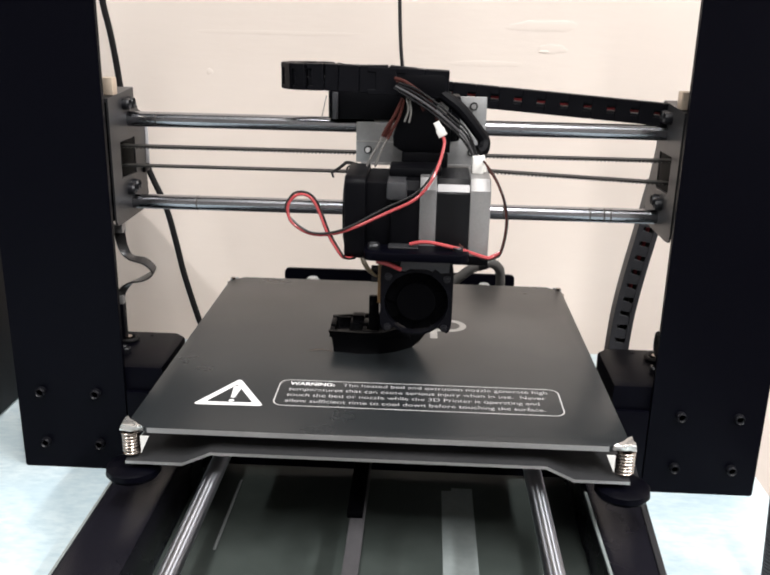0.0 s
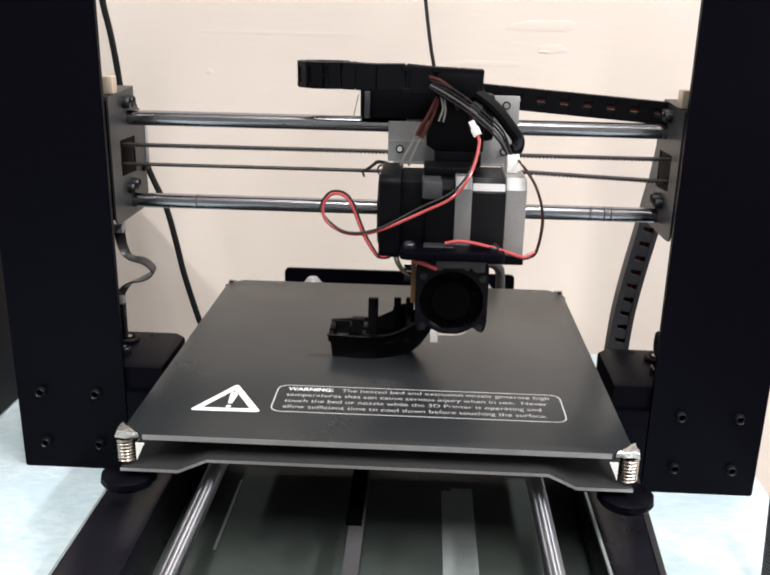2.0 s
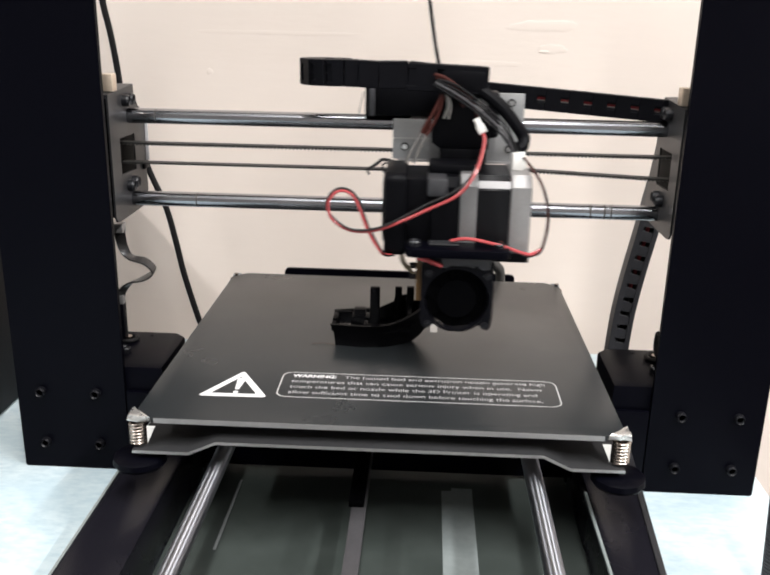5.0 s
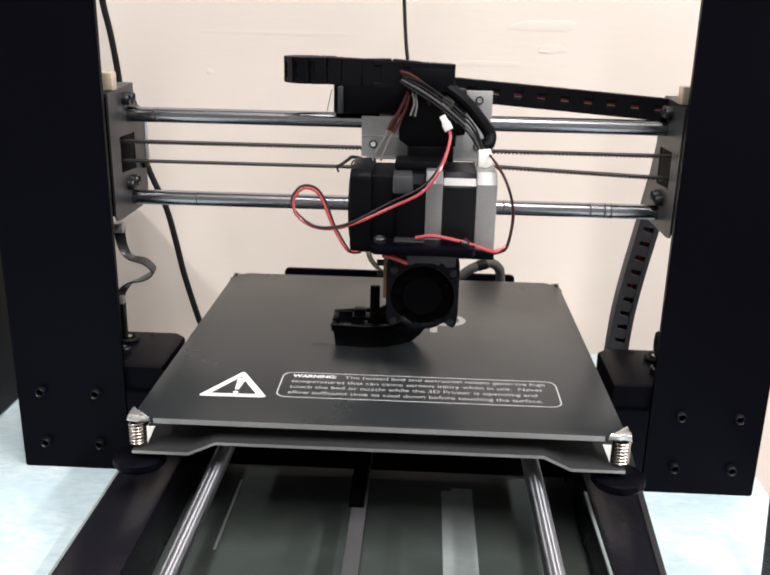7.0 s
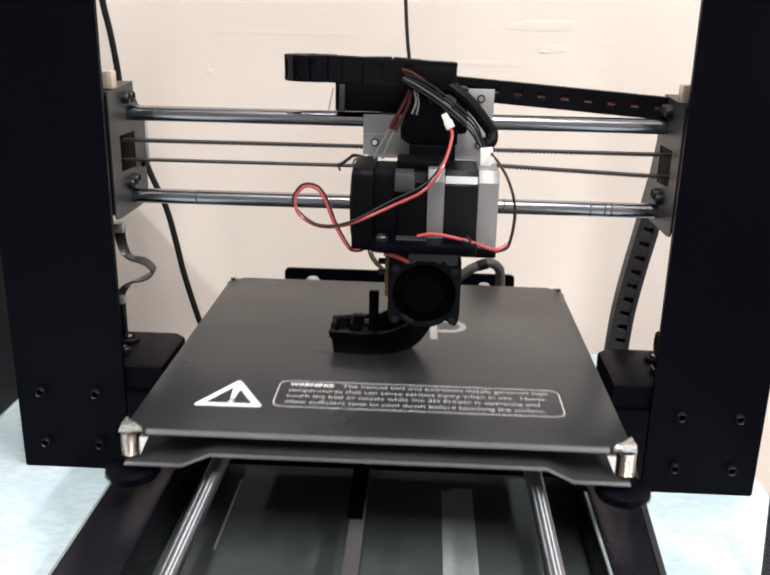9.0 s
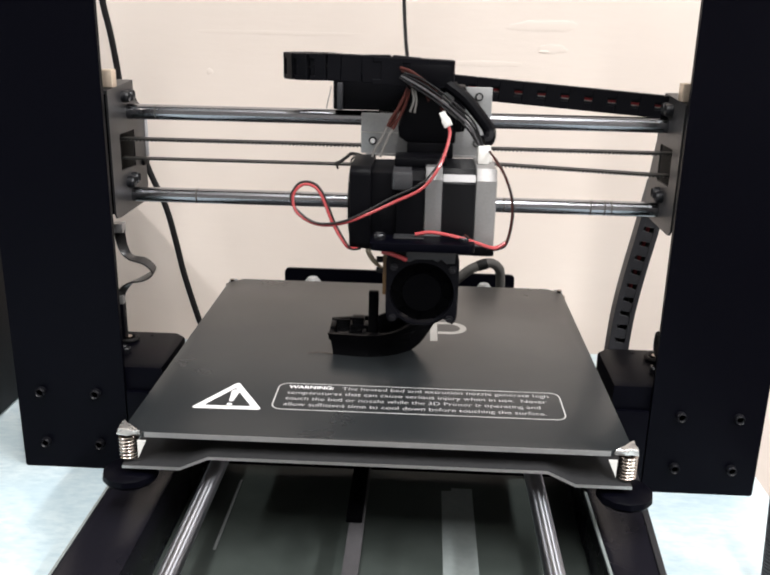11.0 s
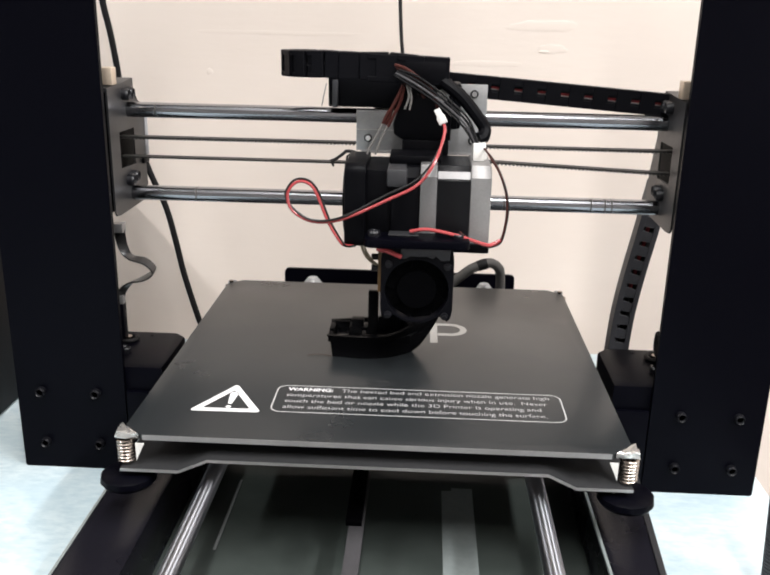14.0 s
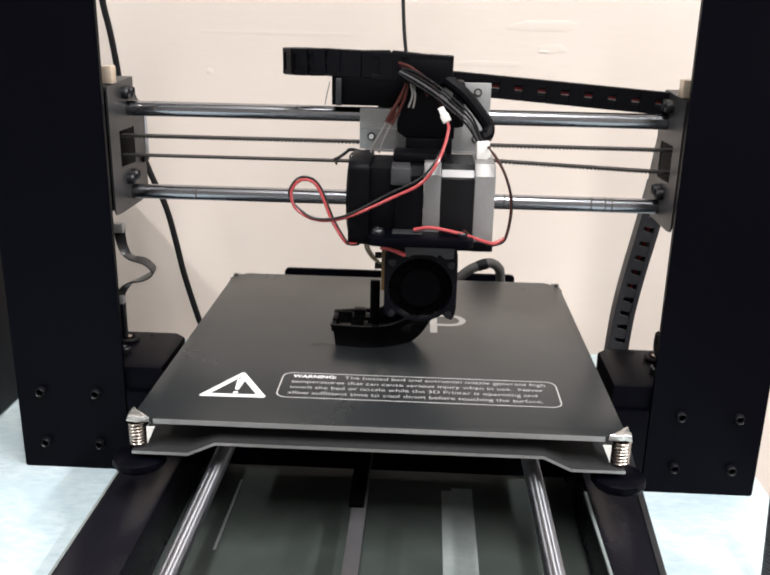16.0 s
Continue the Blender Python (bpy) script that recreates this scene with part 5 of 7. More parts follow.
    walk(boat, [
        (0, pose(0, 0.0022, BED_Z)), (0.0334, pose(0, 0.0022, BED_Z)), (0.1, pose(0, -0.0050, BED_Z)),
        (0.2, pose(0, 0.0081, BED_Z)), (0.3, pose(0, 0.0016, BED_Z)), (0.4, pose(0, 0.0081, BED_Z)),
        (0.4666, pose(0, 0.0130, BED_Z)), (0.5, pose(0, 0.0130, BED_Z)), (0.5334, pose(0, 0.0130, BED_Z)),
        (0.6, pose(0, 0.0114, BED_Z)), (0.7, pose(0, -0.0017, BED_Z)), (0.8, pose(0, -0.0017, BED_Z)),
        (0.9, pose(0, -0.0017, BED_Z)), (0.9666, pose(0, 0.0112, BED_Z)), (1, pose(0, 0.0112, BED_Z)),
        (1.0334, pose(0, 0.0112, BED_Z)), (1.1, pose(0, -0.0017, BED_Z)), (1.2, pose(0, -0.0017, BED_Z)),
        (1.3, pose(0, 0.0016, BED_Z)), (1.4, pose(0, 0.0081, BED_Z)), (1.5, pose(0, 0.0022, BED_Z)),
        (1.6, pose(0, -0.0050, BED_Z)), (1.7, pose(0, -0.0050, BED_Z)), (1.8, pose(0, 0.0048, BED_Z)),
        (1.9, pose(0, 0.0048, BED_Z)), (1.9666, pose(0, -0.0039, BED_Z)), (2, pose(0, -0.0039, BED_Z)),
        (2.0334, pose(0, -0.0039, BED_Z)), (2.1, pose(0, 0.0081, BED_Z)), (2.2, pose(0, -0.0017, BED_Z)),
        (2.3, pose(0, -0.0050, BED_Z)), (2.4, pose(0, 0.0114, BED_Z)), (2.4666, pose(0, 0.0040, BED_Z)),
        (2.5, pose(0, 0.0040, BED_Z)), (2.5334, pose(0, 0.0040, BED_Z)), (2.6, pose(0, -0.0017, BED_Z)),
        (2.7, pose(0, 0.0048, BED_Z)), (2.8, pose(0, -0.0050, BED_Z)), (2.9, pose(0, -0.0050, BED_Z)),
        (2.9666, pose(0, 0.0112, BED_Z)), (3, pose(0, 0.0112, BED_Z)), (3.0334, pose(0, 0.0112, BED_Z)),
        (3.1, pose(0, 0.0048, BED_Z)), (3.2, pose(0, -0.0050, BED_Z)), (3.3, pose(0, 0.0114, BED_Z)),
        (3.4, pose(0, -0.0017, BED_Z)), (3.4666, pose(0, -0.0050, BED_Z)), (3.5, pose(0, -0.0050, BED_Z)),
        (3.5334, pose(0, -0.0050, BED_Z)), (3.6, pose(0, 0.0114, BED_Z)), (3.7, pose(0, 0.0016, BED_Z)),
        (3.8, pose(0, 0.0016, BED_Z)), (3.9, pose(0, 0.0081, BED_Z)), (3.9666, pose(0, -0.0042, BED_Z)),
        (4, pose(0, -0.0042, BED_Z)), (4.0334, pose(0, -0.0042, BED_Z)), (4.1, pose(0, -0.0050, BED_Z)),
        (4.2, pose(0, 0.0103, BED_Z)), (4.3, pose(0, 0.0048, BED_Z)), (4.4, pose(0, -0.0050, BED_Z)),
        (4.5, pose(0, -0.0017, BED_Z)), (4.6, pose(0, 0.0114, BED_Z)), (4.7, pose(0, 0.0048, BED_Z)),
        (4.8, pose(0, -0.0050, BED_Z)), (4.9, pose(0, -0.0050, BED_Z)), (5, pose(0, 0.0114, BED_Z)), (5.1, pose(0, 0.0048, BED_Z)),
        (5.2, pose(0, -0.0050, BED_Z)), (5.3, pose(0, 0.0081, BED_Z)), (5.4, pose(0, 0.0016, BED_Z)),
        (5.5, pose(0, -0.0050, BED_Z)), (5.6, pose(0, 0.0114, BED_Z)), (5.7, pose(0, 0.0016, BED_Z)),
        (5.8, pose(0, -0.0050, BED_Z)), (5.9, pose(0, 0.0081, BED_Z)), (6, pose(0, 0.0114, BED_Z)), (6.1, pose(0, -0.0017, BED_Z)),
        (6.2, pose(0, 0.0081, BED_Z)), (6.3, pose(0, -0.0017, BED_Z)), (6.4, pose(0, -0.0050, BED_Z)),
        (6.4666, pose(0, 0.0100, BED_Z)), (6.5, pose(0, 0.0100, BED_Z)), (6.5334, pose(0, 0.0100, BED_Z)),
        (6.6, pose(0, 0.0081, BED_Z)), (6.7, pose(0, 0.0081, BED_Z)), (6.8, pose(0, -0.0017, BED_Z)),
        (6.9, pose(0, -0.0017, BED_Z)), (6.9666, pose(0, 0.0112, BED_Z)), (7, pose(0, 0.0112, BED_Z)),
        (7.0334, pose(0, 0.0112, BED_Z)), (7.1, pose(0, 0.0114, BED_Z)), (7.2, pose(0, 0.0114, BED_Z)),
        (7.3, pose(0, -0.0017, BED_Z)), (7.4, pose(0, -0.0017, BED_Z)), (7.4666, pose(0, 0.0100, BED_Z)),
        (7.5, pose(0, 0.0100, BED_Z)), (7.5334, pose(0, 0.0100, BED_Z)), (7.6, pose(0, 0.0016, BED_Z)),
        (7.7, pose(0, 0.0081, BED_Z)), (7.8, pose(0, -0.0017, BED_Z)), (7.9, pose(0, -0.0017, BED_Z)),
        (7.9666, pose(0, 0.0112, BED_Z)), (8, pose(0, 0.0112, BED_Z)), (8.0334, pose(0, 0.0112, BED_Z)),
        (8.1, pose(0, 0.0081, BED_Z)), (8.2, pose(0, 0.0081, BED_Z)), (8.3, pose(0, -0.0017, BED_Z)),
        (8.4, pose(0, -0.0017, BED_Z)), (8.4666, pose(0, 0.0082, BED_Z)), (8.5, pose(0, 0.0082, BED_Z)),
        (8.5334, pose(0, 0.0082, BED_Z)), (8.6, pose(0, 0.0114, BED_Z)), (8.7, pose(0, 0.0081, BED_Z)),
        (8.8, pose(0, -0.0050, BED_Z)), (8.9, pose(0, -0.0050, BED_Z)), (8.9666, pose(0, -0.0033, BED_Z)),
        (9, pose(0, 0.0012, BED_Z)), (9.0334, pose(0, 0.0057, BED_Z)), (9.1, pose(0, 0.0114, BED_Z)),
        (9.2, pose(0, 0.0114, BED_Z)), (9.3, pose(0, -0.0017, BED_Z)), (9.4, pose(0, -0.0050, BED_Z)),
        (9.5, pose(0, 0.0114, BED_Z)), (9.6, pose(0, 0.0114, BED_Z)), (9.7, pose(0, -0.0017, BED_Z)),
        (9.8, pose(0, -0.0017, BED_Z)), (9.9, pose(0, 0.0114, BED_Z)), (10, pose(0, 0.0081, BED_Z)),
        (10.1, pose(0, -0.0050, BED_Z)), (10.2, pose(0, -0.0017, BED_Z)), (10.3, pose(0, 0.0114, BED_Z)),
        (10.4, pose(0, 0.0114, BED_Z)), (10.5, pose(0, -0.0017, BED_Z)), (10.6, pose(0, -0.0050, BED_Z)),
        (10.7, pose(0, 0.0114, BED_Z)), (10.8, pose(0, 0.0114, BED_Z)), (10.9, pose(0, -0.0017, BED_Z)),
        (11, pose(0, -0.0017, BED_Z)), (11.1, pose(0, 0.0114, BED_Z)), (11.2, pose(0, 0.0016, BED_Z)),
        (11.3, pose(0, -0.0039, BED_Z)), (11.4, pose(0, 0.0114, BED_Z)), (11.4666, pose(0, 0.0100, BED_Z)),
        (11.5, pose(0, 0.0100, BED_Z)), (11.5334, pose(0, 0.0100, BED_Z)), (11.6, pose(0, -0.0017, BED_Z)),
        (11.7, pose(0, -0.0050, BED_Z)), (11.8, pose(0, 0.0114, BED_Z)), (11.9, pose(0, 0.0081, BED_Z)),
        (11.9666, pose(0, 0.0109, BED_Z)), (12, pose(0, 0.0109, BED_Z)), (12.0334, pose(0, 0.0109, BED_Z)),
        (12.1, pose(0, -0.0050, BED_Z)), (12.2, pose(0, -0.0017, BED_Z)), (12.3, pose(0, 0.0114, BED_Z)),
        (12.4, pose(0, 0.0114, BED_Z)), (12.4666, pose(0, -0.0036, BED_Z)), (12.5, pose(0, -0.0036, BED_Z)),
        (12.5334, pose(0, -0.0036, BED_Z)), (12.6, pose(0, -0.0017, BED_Z)), (12.7, pose(0, -0.0017, BED_Z)),
        (12.8, pose(0, 0.0114, BED_Z)), (12.9, pose(0, 0.0114, BED_Z)), (12.9666, pose(0, -0.0033, BED_Z)),
        (13, pose(0, -0.0033, BED_Z)), (13.0334, pose(0, -0.0033, BED_Z)), (13.1, pose(0, -0.0017, BED_Z)),
        (13.2, pose(0, 0.0147, BED_Z)), (13.3, pose(0, 0.0081, BED_Z)), (13.4, pose(0, -0.0017, BED_Z)),
        (13.5, pose(0, -0.0039, BED_Z)), (13.6, pose(0, -0.0050, BED_Z)), (13.7, pose(0, 0.0114, BED_Z)),
        (13.8, pose(0, 0.0081, BED_Z)), (13.9, pose(0, -0.0017, BED_Z)), (13.9666, pose(0, -0.0042, BED_Z)),
        (14, pose(0, -0.0042, BED_Z)), (14.0334, pose(0, -0.0042, BED_Z)), (14.1, pose(0, 0.0114, BED_Z)),
        (14.2, pose(0, 0.0147, BED_Z)), (14.3, pose(0, 0.0114, BED_Z)), (14.4, pose(0, -0.0017, BED_Z)),
        (14.4666, pose(0, -0.0044, BED_Z)), (14.5, pose(0, -0.0044, BED_Z)), (14.5334, pose(0, -0.0044, BED_Z)),
        (14.6, pose(0, 0.0114, BED_Z)), (14.7, pose(0, 0.0114, BED_Z)), (14.8, pose(0, -0.0050, BED_Z)),
        (14.9, pose(0, -0.0050, BED_Z)), (14.9666, pose(0, -0.0050, BED_Z)), (15, pose(0, -0.0050, BED_Z)),
        (15.0334, pose(0, -0.0050, BED_Z)), (15.1, pose(0, 0.0114, BED_Z)), (15.2, pose(0, 0.0114, BED_Z)),
        (15.3, pose(0, -0.0050, BED_Z)), (15.4, pose(0, -0.0050, BED_Z)), (15.4666, pose(0, 0.0109, BED_Z)),
        (15.5, pose(0, 0.0109, BED_Z)), (15.5334, pose(0, 0.0109, BED_Z)), (15.6, pose(0, 0.0114, BED_Z)),
        (15.7, pose(0, 0.0048, BED_Z)), (15.8, pose(0, -0.0050, BED_Z)), (15.9, pose(0, -0.0050, BED_Z)),
        (15.9667, pose(0, 0.0109, BED_Z)), (16, pose(0, 0.0109, BED_Z)),])
    for post in posts:
        walk(post, [(0.0, pose(0, 0, -0.0012)), (16.0, pose(0, 0, 0.0044))])
    # the gantry climbs slowly; the carriage runs along it
    walk(gantry, [(0.0, pose(0, 0.0336, GZ - 0.00123)), (16.0, pose(0, 0.0336, GZ + 0.0044))])
    walk(rear_chain, [(0.0, pose(0.15, BACK_Y, 0.195 - 0.00123)), (16.0, pose(0.15, BACK_Y, 0.195 + 0.0044))])
    walk(carriage, [
        (0, pose(0.0150, 0.0336, 0.16349)), (0.0334, pose(0.0150, 0.0336, 0.16350)), (0.1, pose(0.0150, 0.0336, 0.16353)),
        (0.2, pose(0.0169, 0.0336, 0.16357)), (0.3, pose(0.0356, 0.0336, 0.16362)), (0.4, pose(0.0319, 0.0336, 0.16366)),
        (0.4666, pose(0.0292, 0.0336, 0.16369)), (0.5, pose(0.0292, 0.0336, 0.16370)), (0.5334, pose(0.0292, 0.0336, 0.16372)),
        (0.6, pose(0.0036, 0.0336, 0.16375)), (0.7, pose(0.0041, 0.0336, 0.16379)), (0.8, pose(0.0180, 0.0336, 0.16383)),
        (0.9, pose(0.0137, 0.0336, 0.16388)), (0.9666, pose(0.0175, 0.0336, 0.16391)), (1, pose(0.0175, 0.0336, 0.16392)),
        (1.0334, pose(0.0175, 0.0336, 0.16393)), (1.1, pose(0.0324, 0.0336, 0.16396)), (1.2, pose(0.0319, 0.0336, 0.16401)),
        (1.3, pose(0.0255, 0.0336, 0.16405)), (1.4, pose(0.0030, 0.0336, 0.16409)), (1.4666, pose(0.0052, 0.0336, 0.16412)),
        (1.5, pose(0.0127, 0.0336, 0.16414)), (1.5334, pose(0.0202, 0.0336, 0.16415)), (1.6, pose(0.0159, 0.0336, 0.16418)),
        (1.7, pose(0.0164, 0.0336, 0.16422)), (1.8, pose(0.0340, 0.0336, 0.16427)), (1.9, pose(0.0362, 0.0336, 0.16431)),
        (1.9666, pose(0.0314, 0.0336, 0.16434)), (2, pose(0.0314, 0.0336, 0.16435)), (2.0334, pose(0.0314, 0.0336, 0.16437)),
        (2.1, pose(-0.0007, 0.0336, 0.16440)), (2.2, pose(-0.0007, 0.0336, 0.16444)), (2.3, pose(0.0191, 0.0336, 0.16448)),
        (2.4, pose(0.0196, 0.0336, 0.16452)), (2.4666, pose(0.0373, 0.0336, 0.16455)), (2.5, pose(0.0373, 0.0336, 0.16457)),
        (2.5334, pose(0.0373, 0.0336, 0.16458)), (2.6, pose(0.0351, 0.0336, 0.16461)), (2.7, pose(0.0014, 0.0336, 0.16465)),
        (2.8, pose(-0.0012, 0.0336, 0.16470)), (2.9, pose(0.0185, 0.0336, 0.16474)), (2.9666, pose(0.0180, 0.0336, 0.16477)),
        (3, pose(0.0180, 0.0336, 0.16478)), (3.0334, pose(0.0180, 0.0336, 0.16480)), (3.1, pose(0.0362, 0.0336, 0.16483)),
        (3.2, pose(0.0319, 0.0336, 0.16487)), (3.3, pose(0.0020, 0.0336, 0.16491)), (3.4, pose(0.0036, 0.0336, 0.16496)),
        (3.4666, pose(0.0150, 0.0336, 0.16499)), (3.5, pose(0.0150, 0.0336, 0.16500)), (3.5334, pose(0.0150, 0.0336, 0.16501)),
        (3.6, pose(0.0180, 0.0336, 0.16504)), (3.7, pose(0.0373, 0.0336, 0.16509)), (3.8, pose(0.0356, 0.0336, 0.16513)),
        (3.9, pose(0.0009, 0.0336, 0.16517)), (3.9666, pose(0.0009, 0.0336, 0.16520)), (4, pose(0.0009, 0.0336, 0.16522)),
        (4.0334, pose(0.0009, 0.0336, 0.16523)), (4.1, pose(0.0185, 0.0336, 0.16526)), (4.2, pose(0.0180, 0.0336, 0.16530)),
        (4.3, pose(0.0367, 0.0336, 0.16535)), (4.4, pose(0.0351, 0.0336, 0.16539)), (4.5, pose(0.0009, 0.0336, 0.16543)),
        (4.6, pose(0.0004, 0.0336, 0.16548)), (4.7, pose(0.0180, 0.0336, 0.16552)), (4.8, pose(0.0180, 0.0336, 0.16556)),
        (4.9, pose(0.0362, 0.0336, 0.16560)), (5, pose(0.0340, 0.0336, 0.16565)), (5.1, pose(0.0009, 0.0336, 0.16569)),
        (5.2, pose(0.0004, 0.0336, 0.16573)), (5.3, pose(0.0180, 0.0336, 0.16578)), (5.4, pose(0.0175, 0.0336, 0.16582)),
        (5.5, pose(0.0362, 0.0336, 0.16586)), (5.6, pose(0.0340, 0.0336, 0.16591)), (5.7, pose(0.0009, 0.0336, 0.16595)),
        (5.8, pose(0.0004, 0.0336, 0.16599)), (5.9, pose(0.0175, 0.0336, 0.16604)), (6, pose(0.0175, 0.0336, 0.16608)),
        (6.1, pose(0.0351, 0.0336, 0.16612)), (6.2, pose(0.0009, 0.0336, 0.16617)), (6.3, pose(0.0153, 0.0336, 0.16621)),
        (6.4, pose(0.0169, 0.0336, 0.16625)), (6.4666, pose(0.0175, 0.0336, 0.16628)), (6.5, pose(0.0175, 0.0336, 0.16630)),
        (6.5334, pose(0.0175, 0.0336, 0.16631)), (6.6, pose(0.0335, 0.0336, 0.16634)), (6.7, pose(-0.0002, 0.0336, 0.16638)),
        (6.8, pose(-0.0007, 0.0336, 0.16643)), (6.9, pose(0.0180, 0.0336, 0.16647)), (6.9666, pose(0.0177, 0.0336, 0.16650)),
        (7, pose(0.0177, 0.0336, 0.16651)), (7.0334, pose(0.0177, 0.0336, 0.16653)), (7.1, pose(0.0362, 0.0336, 0.16656)),
        (7.2, pose(-0.0002, 0.0336, 0.16660)), (7.3, pose(0.0030, 0.0336, 0.16664)), (7.4, pose(0.0148, 0.0336, 0.16668)),
        (7.4666, pose(0.0159, 0.0336, 0.16671)), (7.5, pose(0.0159, 0.0336, 0.16673)), (7.5334, pose(0.0159, 0.0336, 0.16674)),
        (7.6, pose(0.0362, 0.0336, 0.16677)), (7.7, pose(0.0020, 0.0336, 0.16681)), (7.8, pose(0.0004, 0.0336, 0.16686)),
        (7.9, pose(0.0191, 0.0336, 0.16690)), (7.9666, pose(0.0185, 0.0336, 0.16693)), (8, pose(0.0185, 0.0336, 0.16694)),
        (8.0334, pose(0.0185, 0.0336, 0.16696)), (8.1, pose(0.0298, 0.0336, 0.16699)), (8.2, pose(0.0036, 0.0336, 0.16703)),
        (8.3, pose(0.0009, 0.0336, 0.16707)), (8.4, pose(0.0191, 0.0336, 0.16712)), (8.4666, pose(0.0185, 0.0336, 0.16715)),
        (8.5, pose(0.0185, 0.0336, 0.16716)), (8.5334, pose(0.0185, 0.0336, 0.16717)), (8.6, pose(0.0185, 0.0336, 0.16720)),
        (8.7, pose(0.0020, 0.0336, 0.16725)), (8.8, pose(-0.0002, 0.0336, 0.16729)), (8.9, pose(0.0180, 0.0336, 0.16733)),
        (8.9666, pose(0.0185, 0.0336, 0.16736)), (9, pose(0.0185, 0.0336, 0.16738)), (9.0334, pose(0.0185, 0.0336, 0.16739)),
        (9.1, pose(0.0185, 0.0336, 0.16742)), (9.2, pose(0.0004, 0.0336, 0.16746)), (9.3, pose(0.0020, 0.0336, 0.16751)),
        (9.4, pose(0.0164, 0.0336, 0.16755)), (9.5, pose(0.0185, 0.0336, 0.16759)), (9.6, pose(0.0009, 0.0336, 0.16764)),
        (9.7, pose(0.0009, 0.0336, 0.16768)), (9.8, pose(0.0175, 0.0336, 0.16772)), (9.9, pose(0.0185, 0.0336, 0.16776)),
        (10, pose(0.0009, 0.0336, 0.16781)), (10.1, pose(0.0009, 0.0336, 0.16785)), (10.2, pose(0.0175, 0.0336, 0.16789)),
        (10.3, pose(0.0185, 0.0336, 0.16794)), (10.4, pose(0.0009, 0.0336, 0.16798)), (10.5, pose(0.0009, 0.0336, 0.16802)),
        (10.6, pose(0.0175, 0.0336, 0.16807)), (10.7, pose(0.0185, 0.0336, 0.16811)), (10.8, pose(0.0009, 0.0336, 0.16815)),
        (10.9, pose(0.0020, 0.0336, 0.16820)), (11, pose(0.0175, 0.0336, 0.16824)), (11.1, pose(0.0180, 0.0336, 0.16828)),
        (11.2, pose(0.0020, 0.0336, 0.16833)), (11.3, pose(0.0164, 0.0336, 0.16837)), (11.4, pose(0.0185, 0.0336, 0.16841)),
        (11.4666, pose(0.0024, 0.0336, 0.16844)), (11.5, pose(0.0024, 0.0336, 0.16846)), (11.5334, pose(0.0024, 0.0336, 0.16847)),
        (11.6, pose(0.0009, 0.0336, 0.16850)), (11.7, pose(0.0180, 0.0336, 0.16854)), (11.8, pose(0.0185, 0.0336, 0.16859)),
        (11.9, pose(0.0105, 0.0336, 0.16863)), (11.9666, pose(0.0048, 0.0336, 0.16866)), (12, pose(0.0048, 0.0336, 0.16867)),
        (12.0334, pose(0.0048, 0.0336, 0.16869)), (12.1, pose(0.0009, 0.0336, 0.16872)), (12.2, pose(0.0153, 0.0336, 0.16876)),
        (12.3, pose(0.0196, 0.0336, 0.16880)), (12.4, pose(0.0004, 0.0336, 0.16884)), (12.4666, pose(0.0048, 0.0336, 0.16887)),
        (12.5, pose(0.0048, 0.0336, 0.16889)), (12.5334, pose(0.0048, 0.0336, 0.16890)), (12.6, pose(0.0185, 0.0336, 0.16893)),
        (12.7, pose(0.0180, 0.0336, 0.16897)), (12.8, pose(0.0185, 0.0336, 0.16902)), (12.9, pose(0.0014, 0.0336, 0.16906)),
        (12.9666, pose(0.0053, 0.0336, 0.16909)), (13, pose(0.0053, 0.0336, 0.16910)), (13.0334, pose(0.0053, 0.0336, 0.16912)),
        (13.1, pose(0.0175, 0.0336, 0.16915)), (13.2, pose(0.0185, 0.0336, 0.16919)), (13.3, pose(0.0009, 0.0336, 0.16923)),
        (13.4, pose(0.0036, 0.0336, 0.16928)), (13.4666, pose(0.0006, 0.0336, 0.16931)), (13.5, pose(0.0081, 0.0336, 0.16932)),
        (13.5334, pose(0.0156, 0.0336, 0.16933)), (13.6, pose(0.0185, 0.0336, 0.16936)), (13.7, pose(0.0137, 0.0336, 0.16941)),
        (13.8, pose(0.0041, 0.0336, 0.16945)), (13.9, pose(0.0009, 0.0336, 0.16949)), (13.9666, pose(0.0150, 0.0336, 0.16952)),
        (14, pose(0.0150, 0.0336, 0.16954)), (14.0334, pose(0.0150, 0.0336, 0.16955)), (14.1, pose(0.0180, 0.0336, 0.16958)),
        (14.2, pose(0.0073, 0.0336, 0.16962)), (14.3, pose(0.0025, 0.0336, 0.16967)), (14.4, pose(-0.0012, 0.0336, 0.16971)),
        (14.4666, pose(0.0140, 0.0336, 0.16974)), (14.5, pose(0.0140, 0.0336, 0.16975)), (14.5334, pose(0.0140, 0.0336, 0.16977)),
        (14.6, pose(0.0185, 0.0336, 0.16980)), (14.7, pose(0.0004, 0.0336, 0.16984)), (14.8, pose(0.0009, 0.0336, 0.16988)),
        (14.9, pose(0.0127, 0.0336, 0.16992)), (14.9666, pose(0.0185, 0.0336, 0.16995)), (15, pose(0.0185, 0.0336, 0.16997)),
        (15.0334, pose(0.0185, 0.0336, 0.16998)), (15.1, pose(0.0169, 0.0336, 0.17001)), (15.2, pose(0.0048, 0.0336, 0.17005)),
